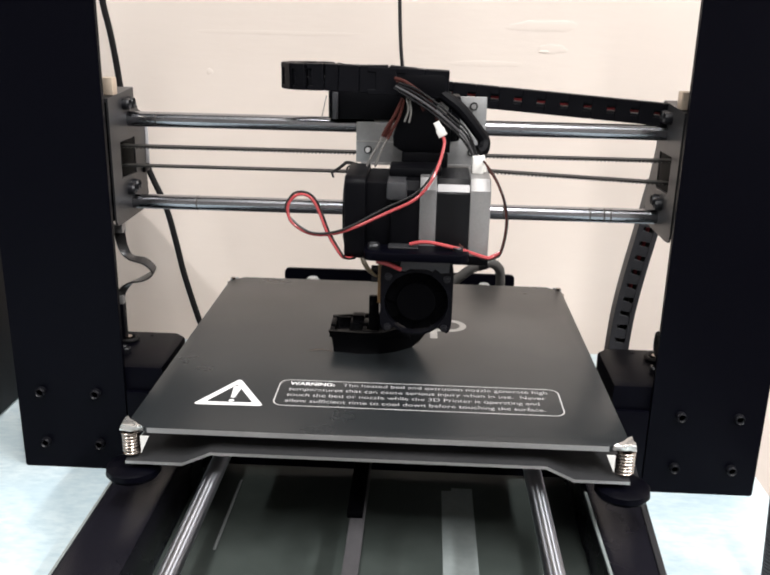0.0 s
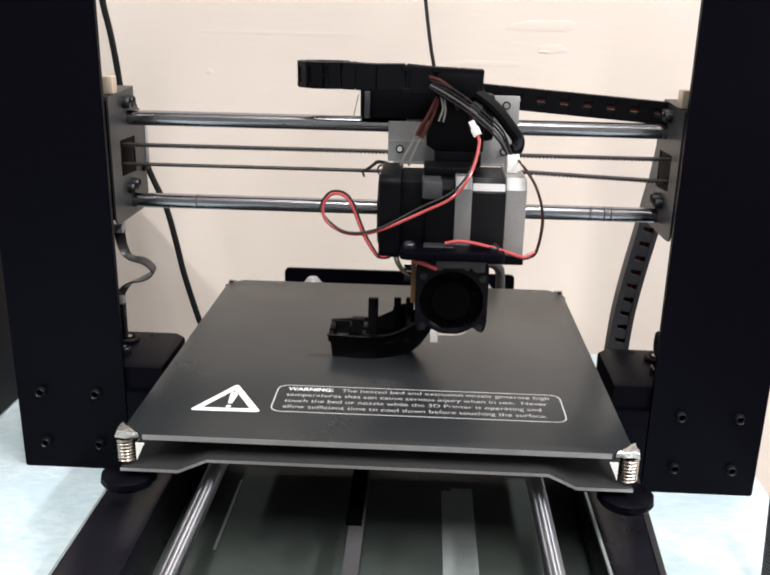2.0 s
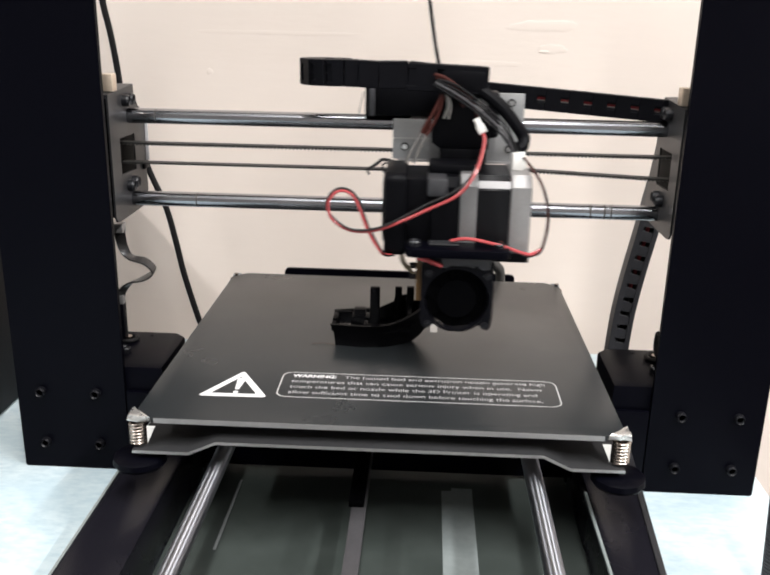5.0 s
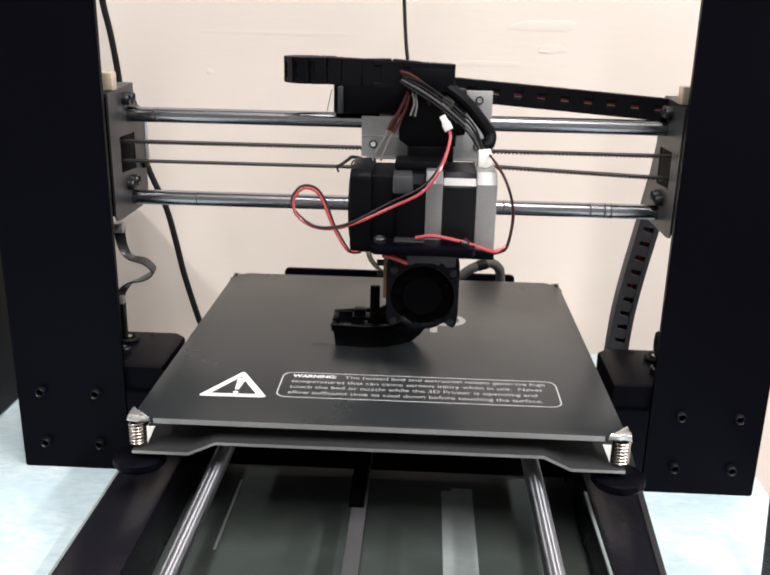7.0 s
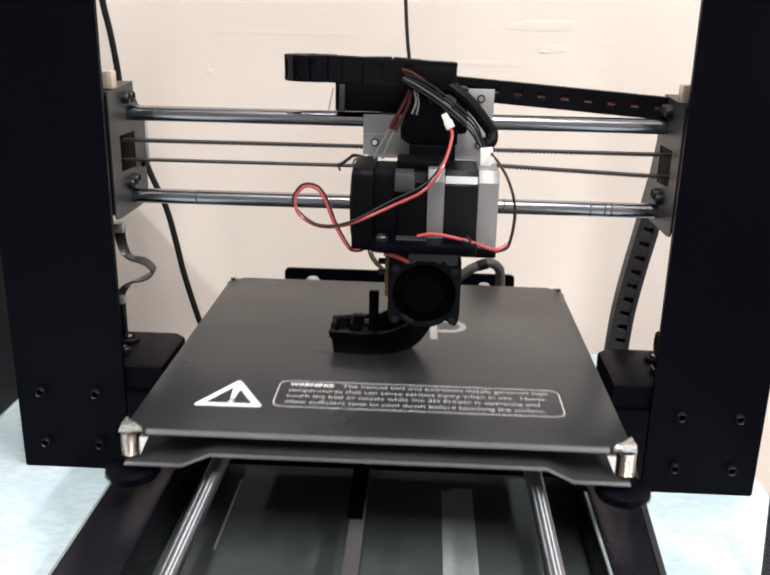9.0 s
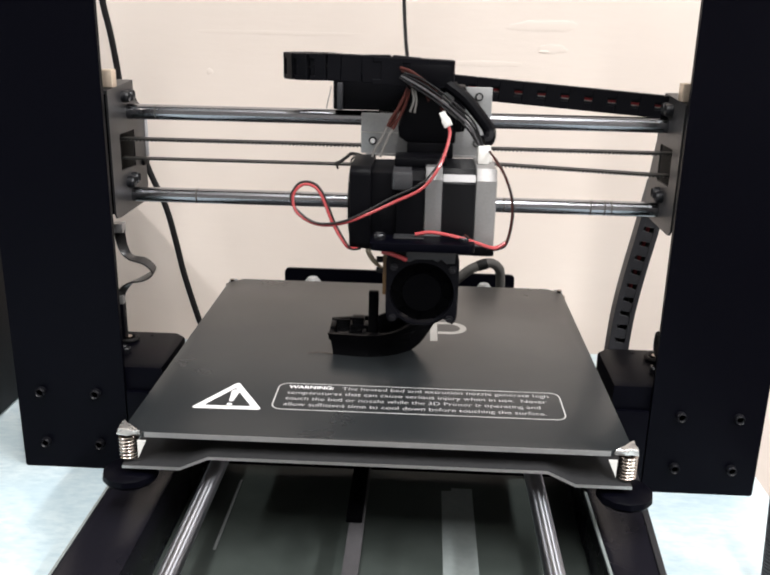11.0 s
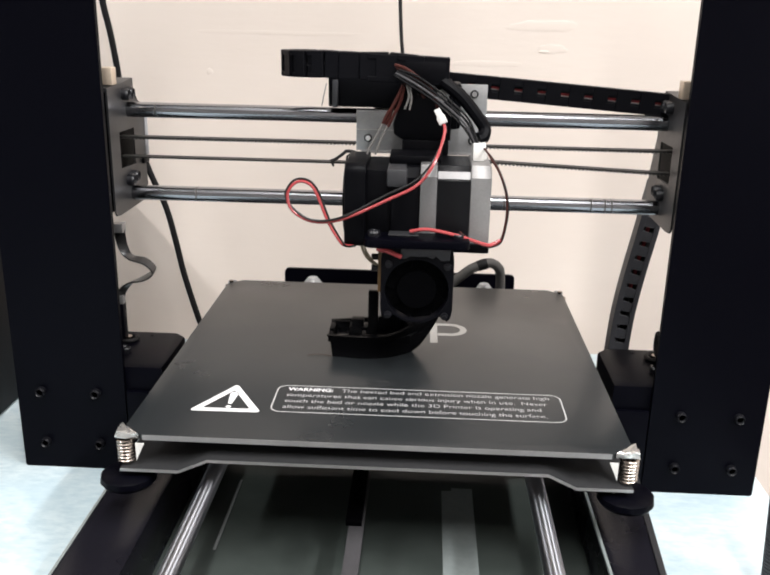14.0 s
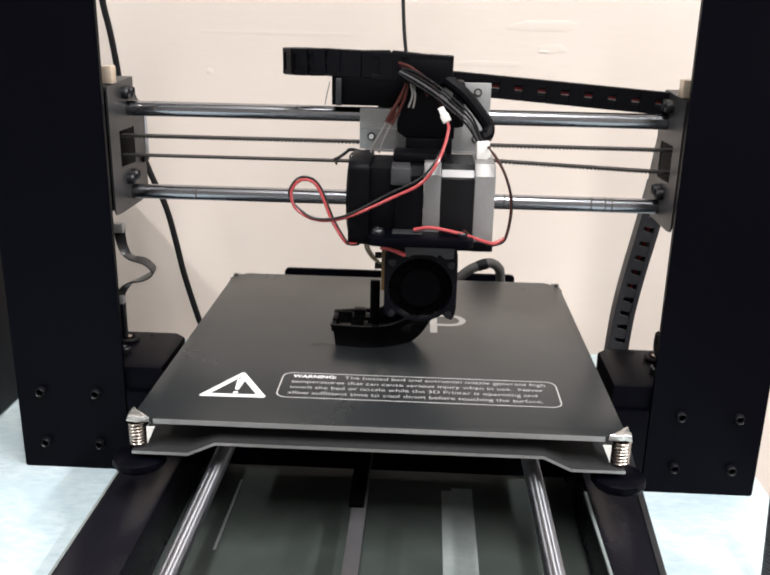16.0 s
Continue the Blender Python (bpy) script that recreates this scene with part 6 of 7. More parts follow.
        (15.3, pose(-0.0001, 0.0336, 0.17010)), (15.4, pose(0.0143, 0.0336, 0.17014)), (15.4666, pose(0.0200, 0.0336, 0.17017)),
        (15.5, pose(0.0200, 0.0336, 0.17018)), (15.5334, pose(0.0200, 0.0336, 0.17020)), (15.6, pose(0.0192, 0.0336, 0.17023)),
        (15.7, pose(0.0011, 0.0336, 0.17027)), (15.8, pose(0.0051, 0.0336, 0.17031)), (15.9, pose(0.0195, 0.0336, 0.17036)),
        (15.9667, pose(0.0167, 0.0336, 0.17039)), (16, pose(0.0167, 0.0336, 0.17040)),])
    walk(loop_chain, [
        (0, pose(-0.0300, 0.022, 0.21249)), (0.0334, pose(-0.0300, 0.022, 0.21250)), (0.1, pose(-0.0300, 0.022, 0.21253)),
        (0.2, pose(-0.0290, 0.022, 0.21257)), (0.3, pose(-0.0197, 0.022, 0.21262)), (0.4, pose(-0.0215, 0.022, 0.21266)),
        (0.4666, pose(-0.0229, 0.022, 0.21269)), (0.5, pose(-0.0229, 0.022, 0.21270)), (0.5334, pose(-0.0229, 0.022, 0.21272)),
        (0.6, pose(-0.0357, 0.022, 0.21275)), (0.7, pose(-0.0354, 0.022, 0.21279)), (0.8, pose(-0.0285, 0.022, 0.21283)),
        (0.9, pose(-0.0306, 0.022, 0.21288)), (0.9666, pose(-0.0288, 0.022, 0.21291)), (1, pose(-0.0288, 0.022, 0.21292)),
        (1.0334, pose(-0.0288, 0.022, 0.21293)), (1.1, pose(-0.0213, 0.022, 0.21296)), (1.2, pose(-0.0215, 0.022, 0.21301)),
        (1.3, pose(-0.0248, 0.022, 0.21305)), (1.4, pose(-0.0360, 0.022, 0.21309)), (1.4666, pose(-0.0349, 0.022, 0.21312)),
        (1.5, pose(-0.0312, 0.022, 0.21314)), (1.5334, pose(-0.0274, 0.022, 0.21315)), (1.6, pose(-0.0296, 0.022, 0.21318)),
        (1.7, pose(-0.0293, 0.022, 0.21322)), (1.8, pose(-0.0205, 0.022, 0.21327)), (1.9, pose(-0.0194, 0.022, 0.21331)),
        (1.9666, pose(-0.0218, 0.022, 0.21334)), (2, pose(-0.0218, 0.022, 0.21335)), (2.0334, pose(-0.0218, 0.022, 0.21337)),
        (2.1, pose(-0.0378, 0.022, 0.21340)), (2.2, pose(-0.0378, 0.022, 0.21344)), (2.3, pose(-0.0280, 0.022, 0.21348)),
        (2.4, pose(-0.0277, 0.022, 0.21352)), (2.4666, pose(-0.0189, 0.022, 0.21355)), (2.5, pose(-0.0189, 0.022, 0.21357)),
        (2.5334, pose(-0.0189, 0.022, 0.21358)), (2.6, pose(-0.0199, 0.022, 0.21361)), (2.7, pose(-0.0368, 0.022, 0.21365)),
        (2.8, pose(-0.0381, 0.022, 0.21370)), (2.9, pose(-0.0282, 0.022, 0.21374)), (2.9666, pose(-0.0285, 0.022, 0.21377)),
        (3, pose(-0.0285, 0.022, 0.21378)), (3.0334, pose(-0.0285, 0.022, 0.21380)), (3.1, pose(-0.0194, 0.022, 0.21383)),
        (3.2, pose(-0.0215, 0.022, 0.21387)), (3.3, pose(-0.0365, 0.022, 0.21391)), (3.4, pose(-0.0357, 0.022, 0.21396)),
        (3.4666, pose(-0.0300, 0.022, 0.21399)), (3.5, pose(-0.0300, 0.022, 0.21400)), (3.5334, pose(-0.0300, 0.022, 0.21401)),
        (3.6, pose(-0.0285, 0.022, 0.21404)), (3.7, pose(-0.0189, 0.022, 0.21409)), (3.8, pose(-0.0197, 0.022, 0.21413)),
        (3.9, pose(-0.0370, 0.022, 0.21417)), (3.9666, pose(-0.0371, 0.022, 0.21420)), (4, pose(-0.0371, 0.022, 0.21422)),
        (4.0334, pose(-0.0371, 0.022, 0.21423)), (4.1, pose(-0.0282, 0.022, 0.21426)), (4.2, pose(-0.0285, 0.022, 0.21430)),
        (4.3, pose(-0.0191, 0.022, 0.21435)), (4.4, pose(-0.0199, 0.022, 0.21439)), (4.5, pose(-0.0370, 0.022, 0.21443)),
        (4.6, pose(-0.0373, 0.022, 0.21448)), (4.7, pose(-0.0285, 0.022, 0.21452)), (4.8, pose(-0.0285, 0.022, 0.21456)),
        (4.9, pose(-0.0194, 0.022, 0.21460)), (5, pose(-0.0205, 0.022, 0.21465)), (5.1, pose(-0.0370, 0.022, 0.21469)),
        (5.2, pose(-0.0373, 0.022, 0.21473)), (5.3, pose(-0.0285, 0.022, 0.21478)), (5.4, pose(-0.0288, 0.022, 0.21482)),
        (5.5, pose(-0.0194, 0.022, 0.21486)), (5.6, pose(-0.0205, 0.022, 0.21491)), (5.7, pose(-0.0370, 0.022, 0.21495)),
        (5.8, pose(-0.0373, 0.022, 0.21499)), (5.9, pose(-0.0288, 0.022, 0.21504)), (6, pose(-0.0288, 0.022, 0.21508)),
        (6.1, pose(-0.0199, 0.022, 0.21512)), (6.2, pose(-0.0370, 0.022, 0.21517)), (6.3, pose(-0.0298, 0.022, 0.21521)),
        (6.4, pose(-0.0290, 0.022, 0.21525)), (6.4666, pose(-0.0288, 0.022, 0.21528)), (6.5, pose(-0.0288, 0.022, 0.21530)),
        (6.5334, pose(-0.0288, 0.022, 0.21531)), (6.6, pose(-0.0207, 0.022, 0.21534)), (6.7, pose(-0.0376, 0.022, 0.21538)),
        (6.8, pose(-0.0378, 0.022, 0.21543)), (6.9, pose(-0.0285, 0.022, 0.21547)), (6.9666, pose(-0.0286, 0.022, 0.21550)),
        (7, pose(-0.0286, 0.022, 0.21551)), (7.0334, pose(-0.0286, 0.022, 0.21553)), (7.1, pose(-0.0194, 0.022, 0.21556)),
        (7.2, pose(-0.0376, 0.022, 0.21560)), (7.3, pose(-0.0360, 0.022, 0.21564)), (7.4, pose(-0.0301, 0.022, 0.21568)),
        (7.4666, pose(-0.0296, 0.022, 0.21571)), (7.5, pose(-0.0296, 0.022, 0.21573)), (7.5334, pose(-0.0296, 0.022, 0.21574)),
        (7.6, pose(-0.0194, 0.022, 0.21577)), (7.7, pose(-0.0365, 0.022, 0.21581)), (7.8, pose(-0.0373, 0.022, 0.21586)),
        (7.9, pose(-0.0280, 0.022, 0.21590)), (7.9666, pose(-0.0283, 0.022, 0.21593)), (8, pose(-0.0283, 0.022, 0.21594)),
        (8.0334, pose(-0.0283, 0.022, 0.21596)), (8.1, pose(-0.0226, 0.022, 0.21599)), (8.2, pose(-0.0357, 0.022, 0.21603)),
        (8.3, pose(-0.0370, 0.022, 0.21607)), (8.4, pose(-0.0280, 0.022, 0.21612)), (8.4666, pose(-0.0283, 0.022, 0.21615)),
        (8.5, pose(-0.0283, 0.022, 0.21616)), (8.5334, pose(-0.0283, 0.022, 0.21617)), (8.6, pose(-0.0282, 0.022, 0.21620)),
        (8.7, pose(-0.0365, 0.022, 0.21625)), (8.8, pose(-0.0376, 0.022, 0.21629)), (8.9, pose(-0.0285, 0.022, 0.21633)),
        (8.9666, pose(-0.0283, 0.022, 0.21636)), (9, pose(-0.0283, 0.022, 0.21638)), (9.0334, pose(-0.0283, 0.022, 0.21639)),
        (9.1, pose(-0.0282, 0.022, 0.21642)), (9.2, pose(-0.0373, 0.022, 0.21646)), (9.3, pose(-0.0365, 0.022, 0.21651)),
        (9.4, pose(-0.0293, 0.022, 0.21655)), (9.5, pose(-0.0282, 0.022, 0.21659)), (9.6, pose(-0.0370, 0.022, 0.21664)),
        (9.7, pose(-0.0370, 0.022, 0.21668)), (9.8, pose(-0.0288, 0.022, 0.21672)), (9.9, pose(-0.0282, 0.022, 0.21676)),
        (10, pose(-0.0370, 0.022, 0.21681)), (10.1, pose(-0.0370, 0.022, 0.21685)), (10.2, pose(-0.0288, 0.022, 0.21689)),
        (10.3, pose(-0.0282, 0.022, 0.21694)), (10.4, pose(-0.0370, 0.022, 0.21698)), (10.5, pose(-0.0370, 0.022, 0.21702)),
        (10.6, pose(-0.0288, 0.022, 0.21707)), (10.7, pose(-0.0282, 0.022, 0.21711)), (10.8, pose(-0.0370, 0.022, 0.21715)),
        (10.9, pose(-0.0365, 0.022, 0.21720)), (11, pose(-0.0288, 0.022, 0.21724)), (11.1, pose(-0.0285, 0.022, 0.21728)),
        (11.2, pose(-0.0365, 0.022, 0.21733)), (11.3, pose(-0.0293, 0.022, 0.21737)), (11.4, pose(-0.0282, 0.022, 0.21741)),
        (11.4666, pose(-0.0363, 0.022, 0.21744)), (11.5, pose(-0.0363, 0.022, 0.21746)), (11.5334, pose(-0.0363, 0.022, 0.21747)),
        (11.6, pose(-0.0370, 0.022, 0.21750)), (11.7, pose(-0.0285, 0.022, 0.21754)), (11.8, pose(-0.0282, 0.022, 0.21759)),
        (11.9, pose(-0.0322, 0.022, 0.21763)), (11.9666, pose(-0.0351, 0.022, 0.21766)), (12, pose(-0.0351, 0.022, 0.21767)),
        (12.0334, pose(-0.0351, 0.022, 0.21769)), (12.1, pose(-0.0370, 0.022, 0.21772)), (12.2, pose(-0.0298, 0.022, 0.21776)),
        (12.3, pose(-0.0277, 0.022, 0.21780)), (12.4, pose(-0.0373, 0.022, 0.21784)), (12.4666, pose(-0.0351, 0.022, 0.21787)),
        (12.5, pose(-0.0351, 0.022, 0.21789)), (12.5334, pose(-0.0351, 0.022, 0.21790)), (12.6, pose(-0.0282, 0.022, 0.21793)),
        (12.7, pose(-0.0285, 0.022, 0.21797)), (12.8, pose(-0.0282, 0.022, 0.21802)), (12.9, pose(-0.0368, 0.022, 0.21806)),
        (12.9666, pose(-0.0348, 0.022, 0.21809)), (13, pose(-0.0348, 0.022, 0.21810)), (13.0334, pose(-0.0348, 0.022, 0.21812)),
        (13.1, pose(-0.0288, 0.022, 0.21815)), (13.2, pose(-0.0282, 0.022, 0.21819)), (13.3, pose(-0.0370, 0.022, 0.21823)),
        (13.4, pose(-0.0357, 0.022, 0.21828)), (13.4666, pose(-0.0372, 0.022, 0.21831)), (13.5, pose(-0.0335, 0.022, 0.21832)),
        (13.5334, pose(-0.0297, 0.022, 0.21833)), (13.6, pose(-0.0282, 0.022, 0.21836)), (13.7, pose(-0.0306, 0.022, 0.21841)),
        (13.8, pose(-0.0354, 0.022, 0.21845)), (13.9, pose(-0.0370, 0.022, 0.21849)), (13.9666, pose(-0.0300, 0.022, 0.21852)),
        (14, pose(-0.0300, 0.022, 0.21854)), (14.0334, pose(-0.0300, 0.022, 0.21855)), (14.1, pose(-0.0285, 0.022, 0.21858)),
        (14.2, pose(-0.0338, 0.022, 0.21862)), (14.3, pose(-0.0362, 0.022, 0.21867)), (14.4, pose(-0.0381, 0.022, 0.21871)),
        (14.4666, pose(-0.0305, 0.022, 0.21874)), (14.5, pose(-0.0305, 0.022, 0.21875)), (14.5334, pose(-0.0305, 0.022, 0.21877)),
        (14.6, pose(-0.0282, 0.022, 0.21880)), (14.7, pose(-0.0373, 0.022, 0.21884)), (14.8, pose(-0.0370, 0.022, 0.21888)),
        (14.9, pose(-0.0312, 0.022, 0.21892)), (14.9666, pose(-0.0282, 0.022, 0.21895)), (15, pose(-0.0282, 0.022, 0.21897)),
        (15.0334, pose(-0.0282, 0.022, 0.21898)), (15.1, pose(-0.0290, 0.022, 0.21901)), (15.2, pose(-0.0351, 0.022, 0.21905)),
        (15.3, pose(-0.0376, 0.022, 0.21910)), (15.4, pose(-0.0304, 0.022, 0.21914)), (15.4666, pose(-0.0275, 0.022, 0.21917)),
        (15.5, pose(-0.0275, 0.022, 0.21918)), (15.5334, pose(-0.0275, 0.022, 0.21920)), (15.6, pose(-0.0279, 0.022, 0.21923)),
        (15.7, pose(-0.0369, 0.022, 0.21927)), (15.8, pose(-0.0350, 0.022, 0.21931)), (15.9, pose(-0.0278, 0.022, 0.21936)),
        (15.9667, pose(-0.0291, 0.022, 0.21939)), (16, pose(-0.0291, 0.022, 0.21940)),])
    walk(strand, [
        (0, pose(0.0052, 0.006, 0.20649, 0, -0.00)), (0.0334, pose(0.0052, 0.006, 0.20650, 0, -0.00)),
        (0.1, pose(0.0052, 0.006, 0.20653, 0, -0.00)), (0.2, pose(0.0071, 0.006, 0.20657, 0, -0.68)),
        (0.3, pose(0.0258, 0.006, 0.20662, 0, -7.24)), (0.4, pose(0.0221, 0.006, 0.20666, 0, -5.94)),
        (0.4666, pose(0.0194, 0.006, 0.20669, 0, -5.01)), (0.5, pose(0.0194, 0.006, 0.20670, 0, -5.01)),
        (0.5334, pose(0.0194, 0.006, 0.20672, 0, -5.01)), (0.6, pose(-0.0062, 0.006, 0.20675, 0, 4.02)),
        (0.7, pose(-0.0057, 0.006, 0.20679, 0, 3.83)), (0.8, pose(0.0082, 0.006, 0.20683, 0, -1.06)),
        (0.9, pose(0.0039, 0.006, 0.20688, 0, 0.45)), (0.9666, pose(0.0077, 0.006, 0.20691, 0, -0.87)),
        (1, pose(0.0077, 0.006, 0.20692, 0, -0.87)), (1.0334, pose(0.0077, 0.006, 0.20693, 0, -0.87)),
        (1.1, pose(0.0226, 0.006, 0.20696, 0, -6.13)), (1.2, pose(0.0221, 0.006, 0.20701, 0, -5.94)),
        (1.3, pose(0.0157, 0.006, 0.20705, 0, -3.69)), (1.4, pose(-0.0068, 0.006, 0.20709, 0, 4.21)),
        (1.4666, pose(-0.0031, 0.006, 0.20712, 0, 2.94)), (1.5, pose(0.0029, 0.006, 0.20714, 0, 0.82)),
        (1.5334, pose(0.0089, 0.006, 0.20715, 0, -1.29)), (1.6, pose(0.0061, 0.006, 0.20718, 0, -0.31)),
        (1.7, pose(0.0066, 0.006, 0.20722, 0, -0.50)), (1.8, pose(0.0242, 0.006, 0.20727, 0, -6.68)),
        (1.9, pose(0.0264, 0.006, 0.20731, 0, -7.43)), (1.9666, pose(0.0216, 0.006, 0.20734, 0, -5.75)),
        (2, pose(0.0216, 0.006, 0.20735, 0, -5.75)), (2.0334, pose(0.0216, 0.006, 0.20737, 0, -5.75)),
        (2.1, pose(-0.0105, 0.006, 0.20740, 0, 5.52)), (2.2, pose(-0.0105, 0.006, 0.20744, 0, 5.52)),
        (2.3, pose(0.0093, 0.006, 0.20748, 0, -1.44)), (2.4, pose(0.0098, 0.006, 0.20752, 0, -1.63)),
        (2.4666, pose(0.0275, 0.006, 0.20755, 0, -7.80)), (2.5, pose(0.0275, 0.006, 0.20757, 0, -7.80)),
        (2.5334, pose(0.0275, 0.006, 0.20758, 0, -7.80)), (2.6, pose(0.0253, 0.006, 0.20761, 0, -7.06)),
        (2.7, pose(-0.0084, 0.006, 0.20765, 0, 4.77)), (2.8, pose(-0.0110, 0.006, 0.20770, 0, 5.70)),
        (2.9, pose(0.0087, 0.006, 0.20774, 0, -1.25)), (2.9666, pose(0.0082, 0.006, 0.20777, 0, -1.06)),
        (3, pose(0.0082, 0.006, 0.20778, 0, -1.06)), (3.0334, pose(0.0082, 0.006, 0.20780, 0, -1.06)),
        (3.1, pose(0.0264, 0.006, 0.20783, 0, -7.43)), (3.2, pose(0.0221, 0.006, 0.20787, 0, -5.94)),
        (3.3, pose(-0.0078, 0.006, 0.20791, 0, 4.58)), (3.4, pose(-0.0062, 0.006, 0.20796, 0, 4.02)),
        (3.4666, pose(0.0052, 0.006, 0.20799, 0, -0.00)), (3.5, pose(0.0052, 0.006, 0.20800, 0, -0.00)),
        (3.5334, pose(0.0052, 0.006, 0.20801, 0, -0.00)), (3.6, pose(0.0082, 0.006, 0.20804, 0, -1.06)),
        (3.7, pose(0.0275, 0.006, 0.20809, 0, -7.80)), (3.8, pose(0.0258, 0.006, 0.20813, 0, -7.24)),
        (3.9, pose(-0.0089, 0.006, 0.20817, 0, 4.96)), (3.9666, pose(-0.0089, 0.006, 0.20820, 0, 4.97)),
        (4, pose(-0.0089, 0.006, 0.20822, 0, 4.97)), (4.0334, pose(-0.0089, 0.006, 0.20823, 0, 4.97)),
        (4.1, pose(0.0087, 0.006, 0.20826, 0, -1.25)), (4.2, pose(0.0082, 0.006, 0.20830, 0, -1.06)),
        (4.3, pose(0.0269, 0.006, 0.20835, 0, -7.61)), (4.4, pose(0.0253, 0.006, 0.20839, 0, -7.06)),
        (4.5, pose(-0.0089, 0.006, 0.20843, 0, 4.96)), (4.6, pose(-0.0094, 0.006, 0.20848, 0, 5.14)),
        (4.7, pose(0.0082, 0.006, 0.20852, 0, -1.06)), (4.8, pose(0.0082, 0.006, 0.20856, 0, -1.06)),
        (4.9, pose(0.0264, 0.006, 0.20860, 0, -7.43)), (5, pose(0.0242, 0.006, 0.20865, 0, -6.68)),
        (5.1, pose(-0.0089, 0.006, 0.20869, 0, 4.96)), (5.2, pose(-0.0094, 0.006, 0.20873, 0, 5.14)),
        (5.3, pose(0.0082, 0.006, 0.20878, 0, -1.06)), (5.4, pose(0.0077, 0.006, 0.20882, 0, -0.87)),
        (5.5, pose(0.0264, 0.006, 0.20886, 0, -7.43)), (5.6, pose(0.0242, 0.006, 0.20891, 0, -6.68)),
        (5.7, pose(-0.0089, 0.006, 0.20895, 0, 4.96)), (5.8, pose(-0.0094, 0.006, 0.20899, 0, 5.14)),
        (5.9, pose(0.0077, 0.006, 0.20904, 0, -0.87)), (6, pose(0.0077, 0.006, 0.20908, 0, -0.87)),
        (6.1, pose(0.0253, 0.006, 0.20912, 0, -7.06)), (6.2, pose(-0.0089, 0.006, 0.20917, 0, 4.96)),
        (6.3, pose(0.0055, 0.006, 0.20921, 0, -0.12)), (6.4, pose(0.0071, 0.006, 0.20925, 0, -0.68)),
        (6.4666, pose(0.0077, 0.006, 0.20928, 0, -0.87)), (6.5, pose(0.0077, 0.006, 0.20930, 0, -0.87)),
        (6.5334, pose(0.0077, 0.006, 0.20931, 0, -0.87)), (6.6, pose(0.0237, 0.006, 0.20934, 0, -6.50)),
        (6.7, pose(-0.0100, 0.006, 0.20938, 0, 5.33)), (6.8, pose(-0.0105, 0.006, 0.20943, 0, 5.52)),
        (6.9, pose(0.0082, 0.006, 0.20947, 0, -1.06)), (6.9666, pose(0.0079, 0.006, 0.20950, 0, -0.96)),
        (7, pose(0.0079, 0.006, 0.20951, 0, -0.96)), (7.0334, pose(0.0079, 0.006, 0.20953, 0, -0.96)),
        (7.1, pose(0.0264, 0.006, 0.20956, 0, -7.43)), (7.2, pose(-0.0100, 0.006, 0.20960, 0, 5.33)),
        (7.3, pose(-0.0068, 0.006, 0.20964, 0, 4.21)), (7.4, pose(0.0050, 0.006, 0.20968, 0, 0.07)),
        (7.4666, pose(0.0061, 0.006, 0.20971, 0, -0.31)), (7.5, pose(0.0061, 0.006, 0.20973, 0, -0.31)),
        (7.5334, pose(0.0061, 0.006, 0.20974, 0, -0.31)), (7.6, pose(0.0264, 0.006, 0.20977, 0, -7.43)),
        (7.7, pose(-0.0078, 0.006, 0.20981, 0, 4.58)), (7.8, pose(-0.0094, 0.006, 0.20986, 0, 5.14)),
        (7.9, pose(0.0093, 0.006, 0.20990, 0, -1.44)), (7.9666, pose(0.0087, 0.006, 0.20993, 0, -1.22)),
        (8, pose(0.0087, 0.006, 0.20994, 0, -1.22)), (8.0334, pose(0.0087, 0.006, 0.20996, 0, -1.22)),
        (8.1, pose(0.0200, 0.006, 0.20999, 0, -5.19)), (8.2, pose(-0.0062, 0.006, 0.21003, 0, 4.02)),
        (8.3, pose(-0.0089, 0.006, 0.21007, 0, 4.96)), (8.4, pose(0.0093, 0.006, 0.21012, 0, -1.44)),
        (8.4666, pose(0.0087, 0.006, 0.21015, 0, -1.22)), (8.5, pose(0.0087, 0.006, 0.21016, 0, -1.22)),
        (8.5334, pose(0.0087, 0.006, 0.21017, 0, -1.22)), (8.6, pose(0.0087, 0.006, 0.21020, 0, -1.25)),
        (8.7, pose(-0.0078, 0.006, 0.21025, 0, 4.58)), (8.8, pose(-0.0100, 0.006, 0.21029, 0, 5.33)),
        (8.9, pose(0.0082, 0.006, 0.21033, 0, -1.06)), (8.9666, pose(0.0087, 0.006, 0.21036, 0, -1.22)),
        (9, pose(0.0087, 0.006, 0.21038, 0, -1.22)), (9.0334, pose(0.0087, 0.006, 0.21039, 0, -1.22)),
        (9.1, pose(0.0087, 0.006, 0.21042, 0, -1.25)), (9.2, pose(-0.0094, 0.006, 0.21046, 0, 5.14)),
        (9.3, pose(-0.0078, 0.006, 0.21051, 0, 4.58)), (9.4, pose(0.0066, 0.006, 0.21055, 0, -0.50)),
        (9.5, pose(0.0087, 0.006, 0.21059, 0, -1.25)), (9.6, pose(-0.0089, 0.006, 0.21064, 0, 4.96)),
        (9.7, pose(-0.0089, 0.006, 0.21068, 0, 4.96)), (9.8, pose(0.0077, 0.006, 0.21072, 0, -0.87)),
        (9.9, pose(0.0087, 0.006, 0.21076, 0, -1.25)), (10, pose(-0.0089, 0.006, 0.21081, 0, 4.96)),
        (10.1, pose(-0.0089, 0.006, 0.21085, 0, 4.96)), (10.2, pose(0.0077, 0.006, 0.21089, 0, -0.87)),
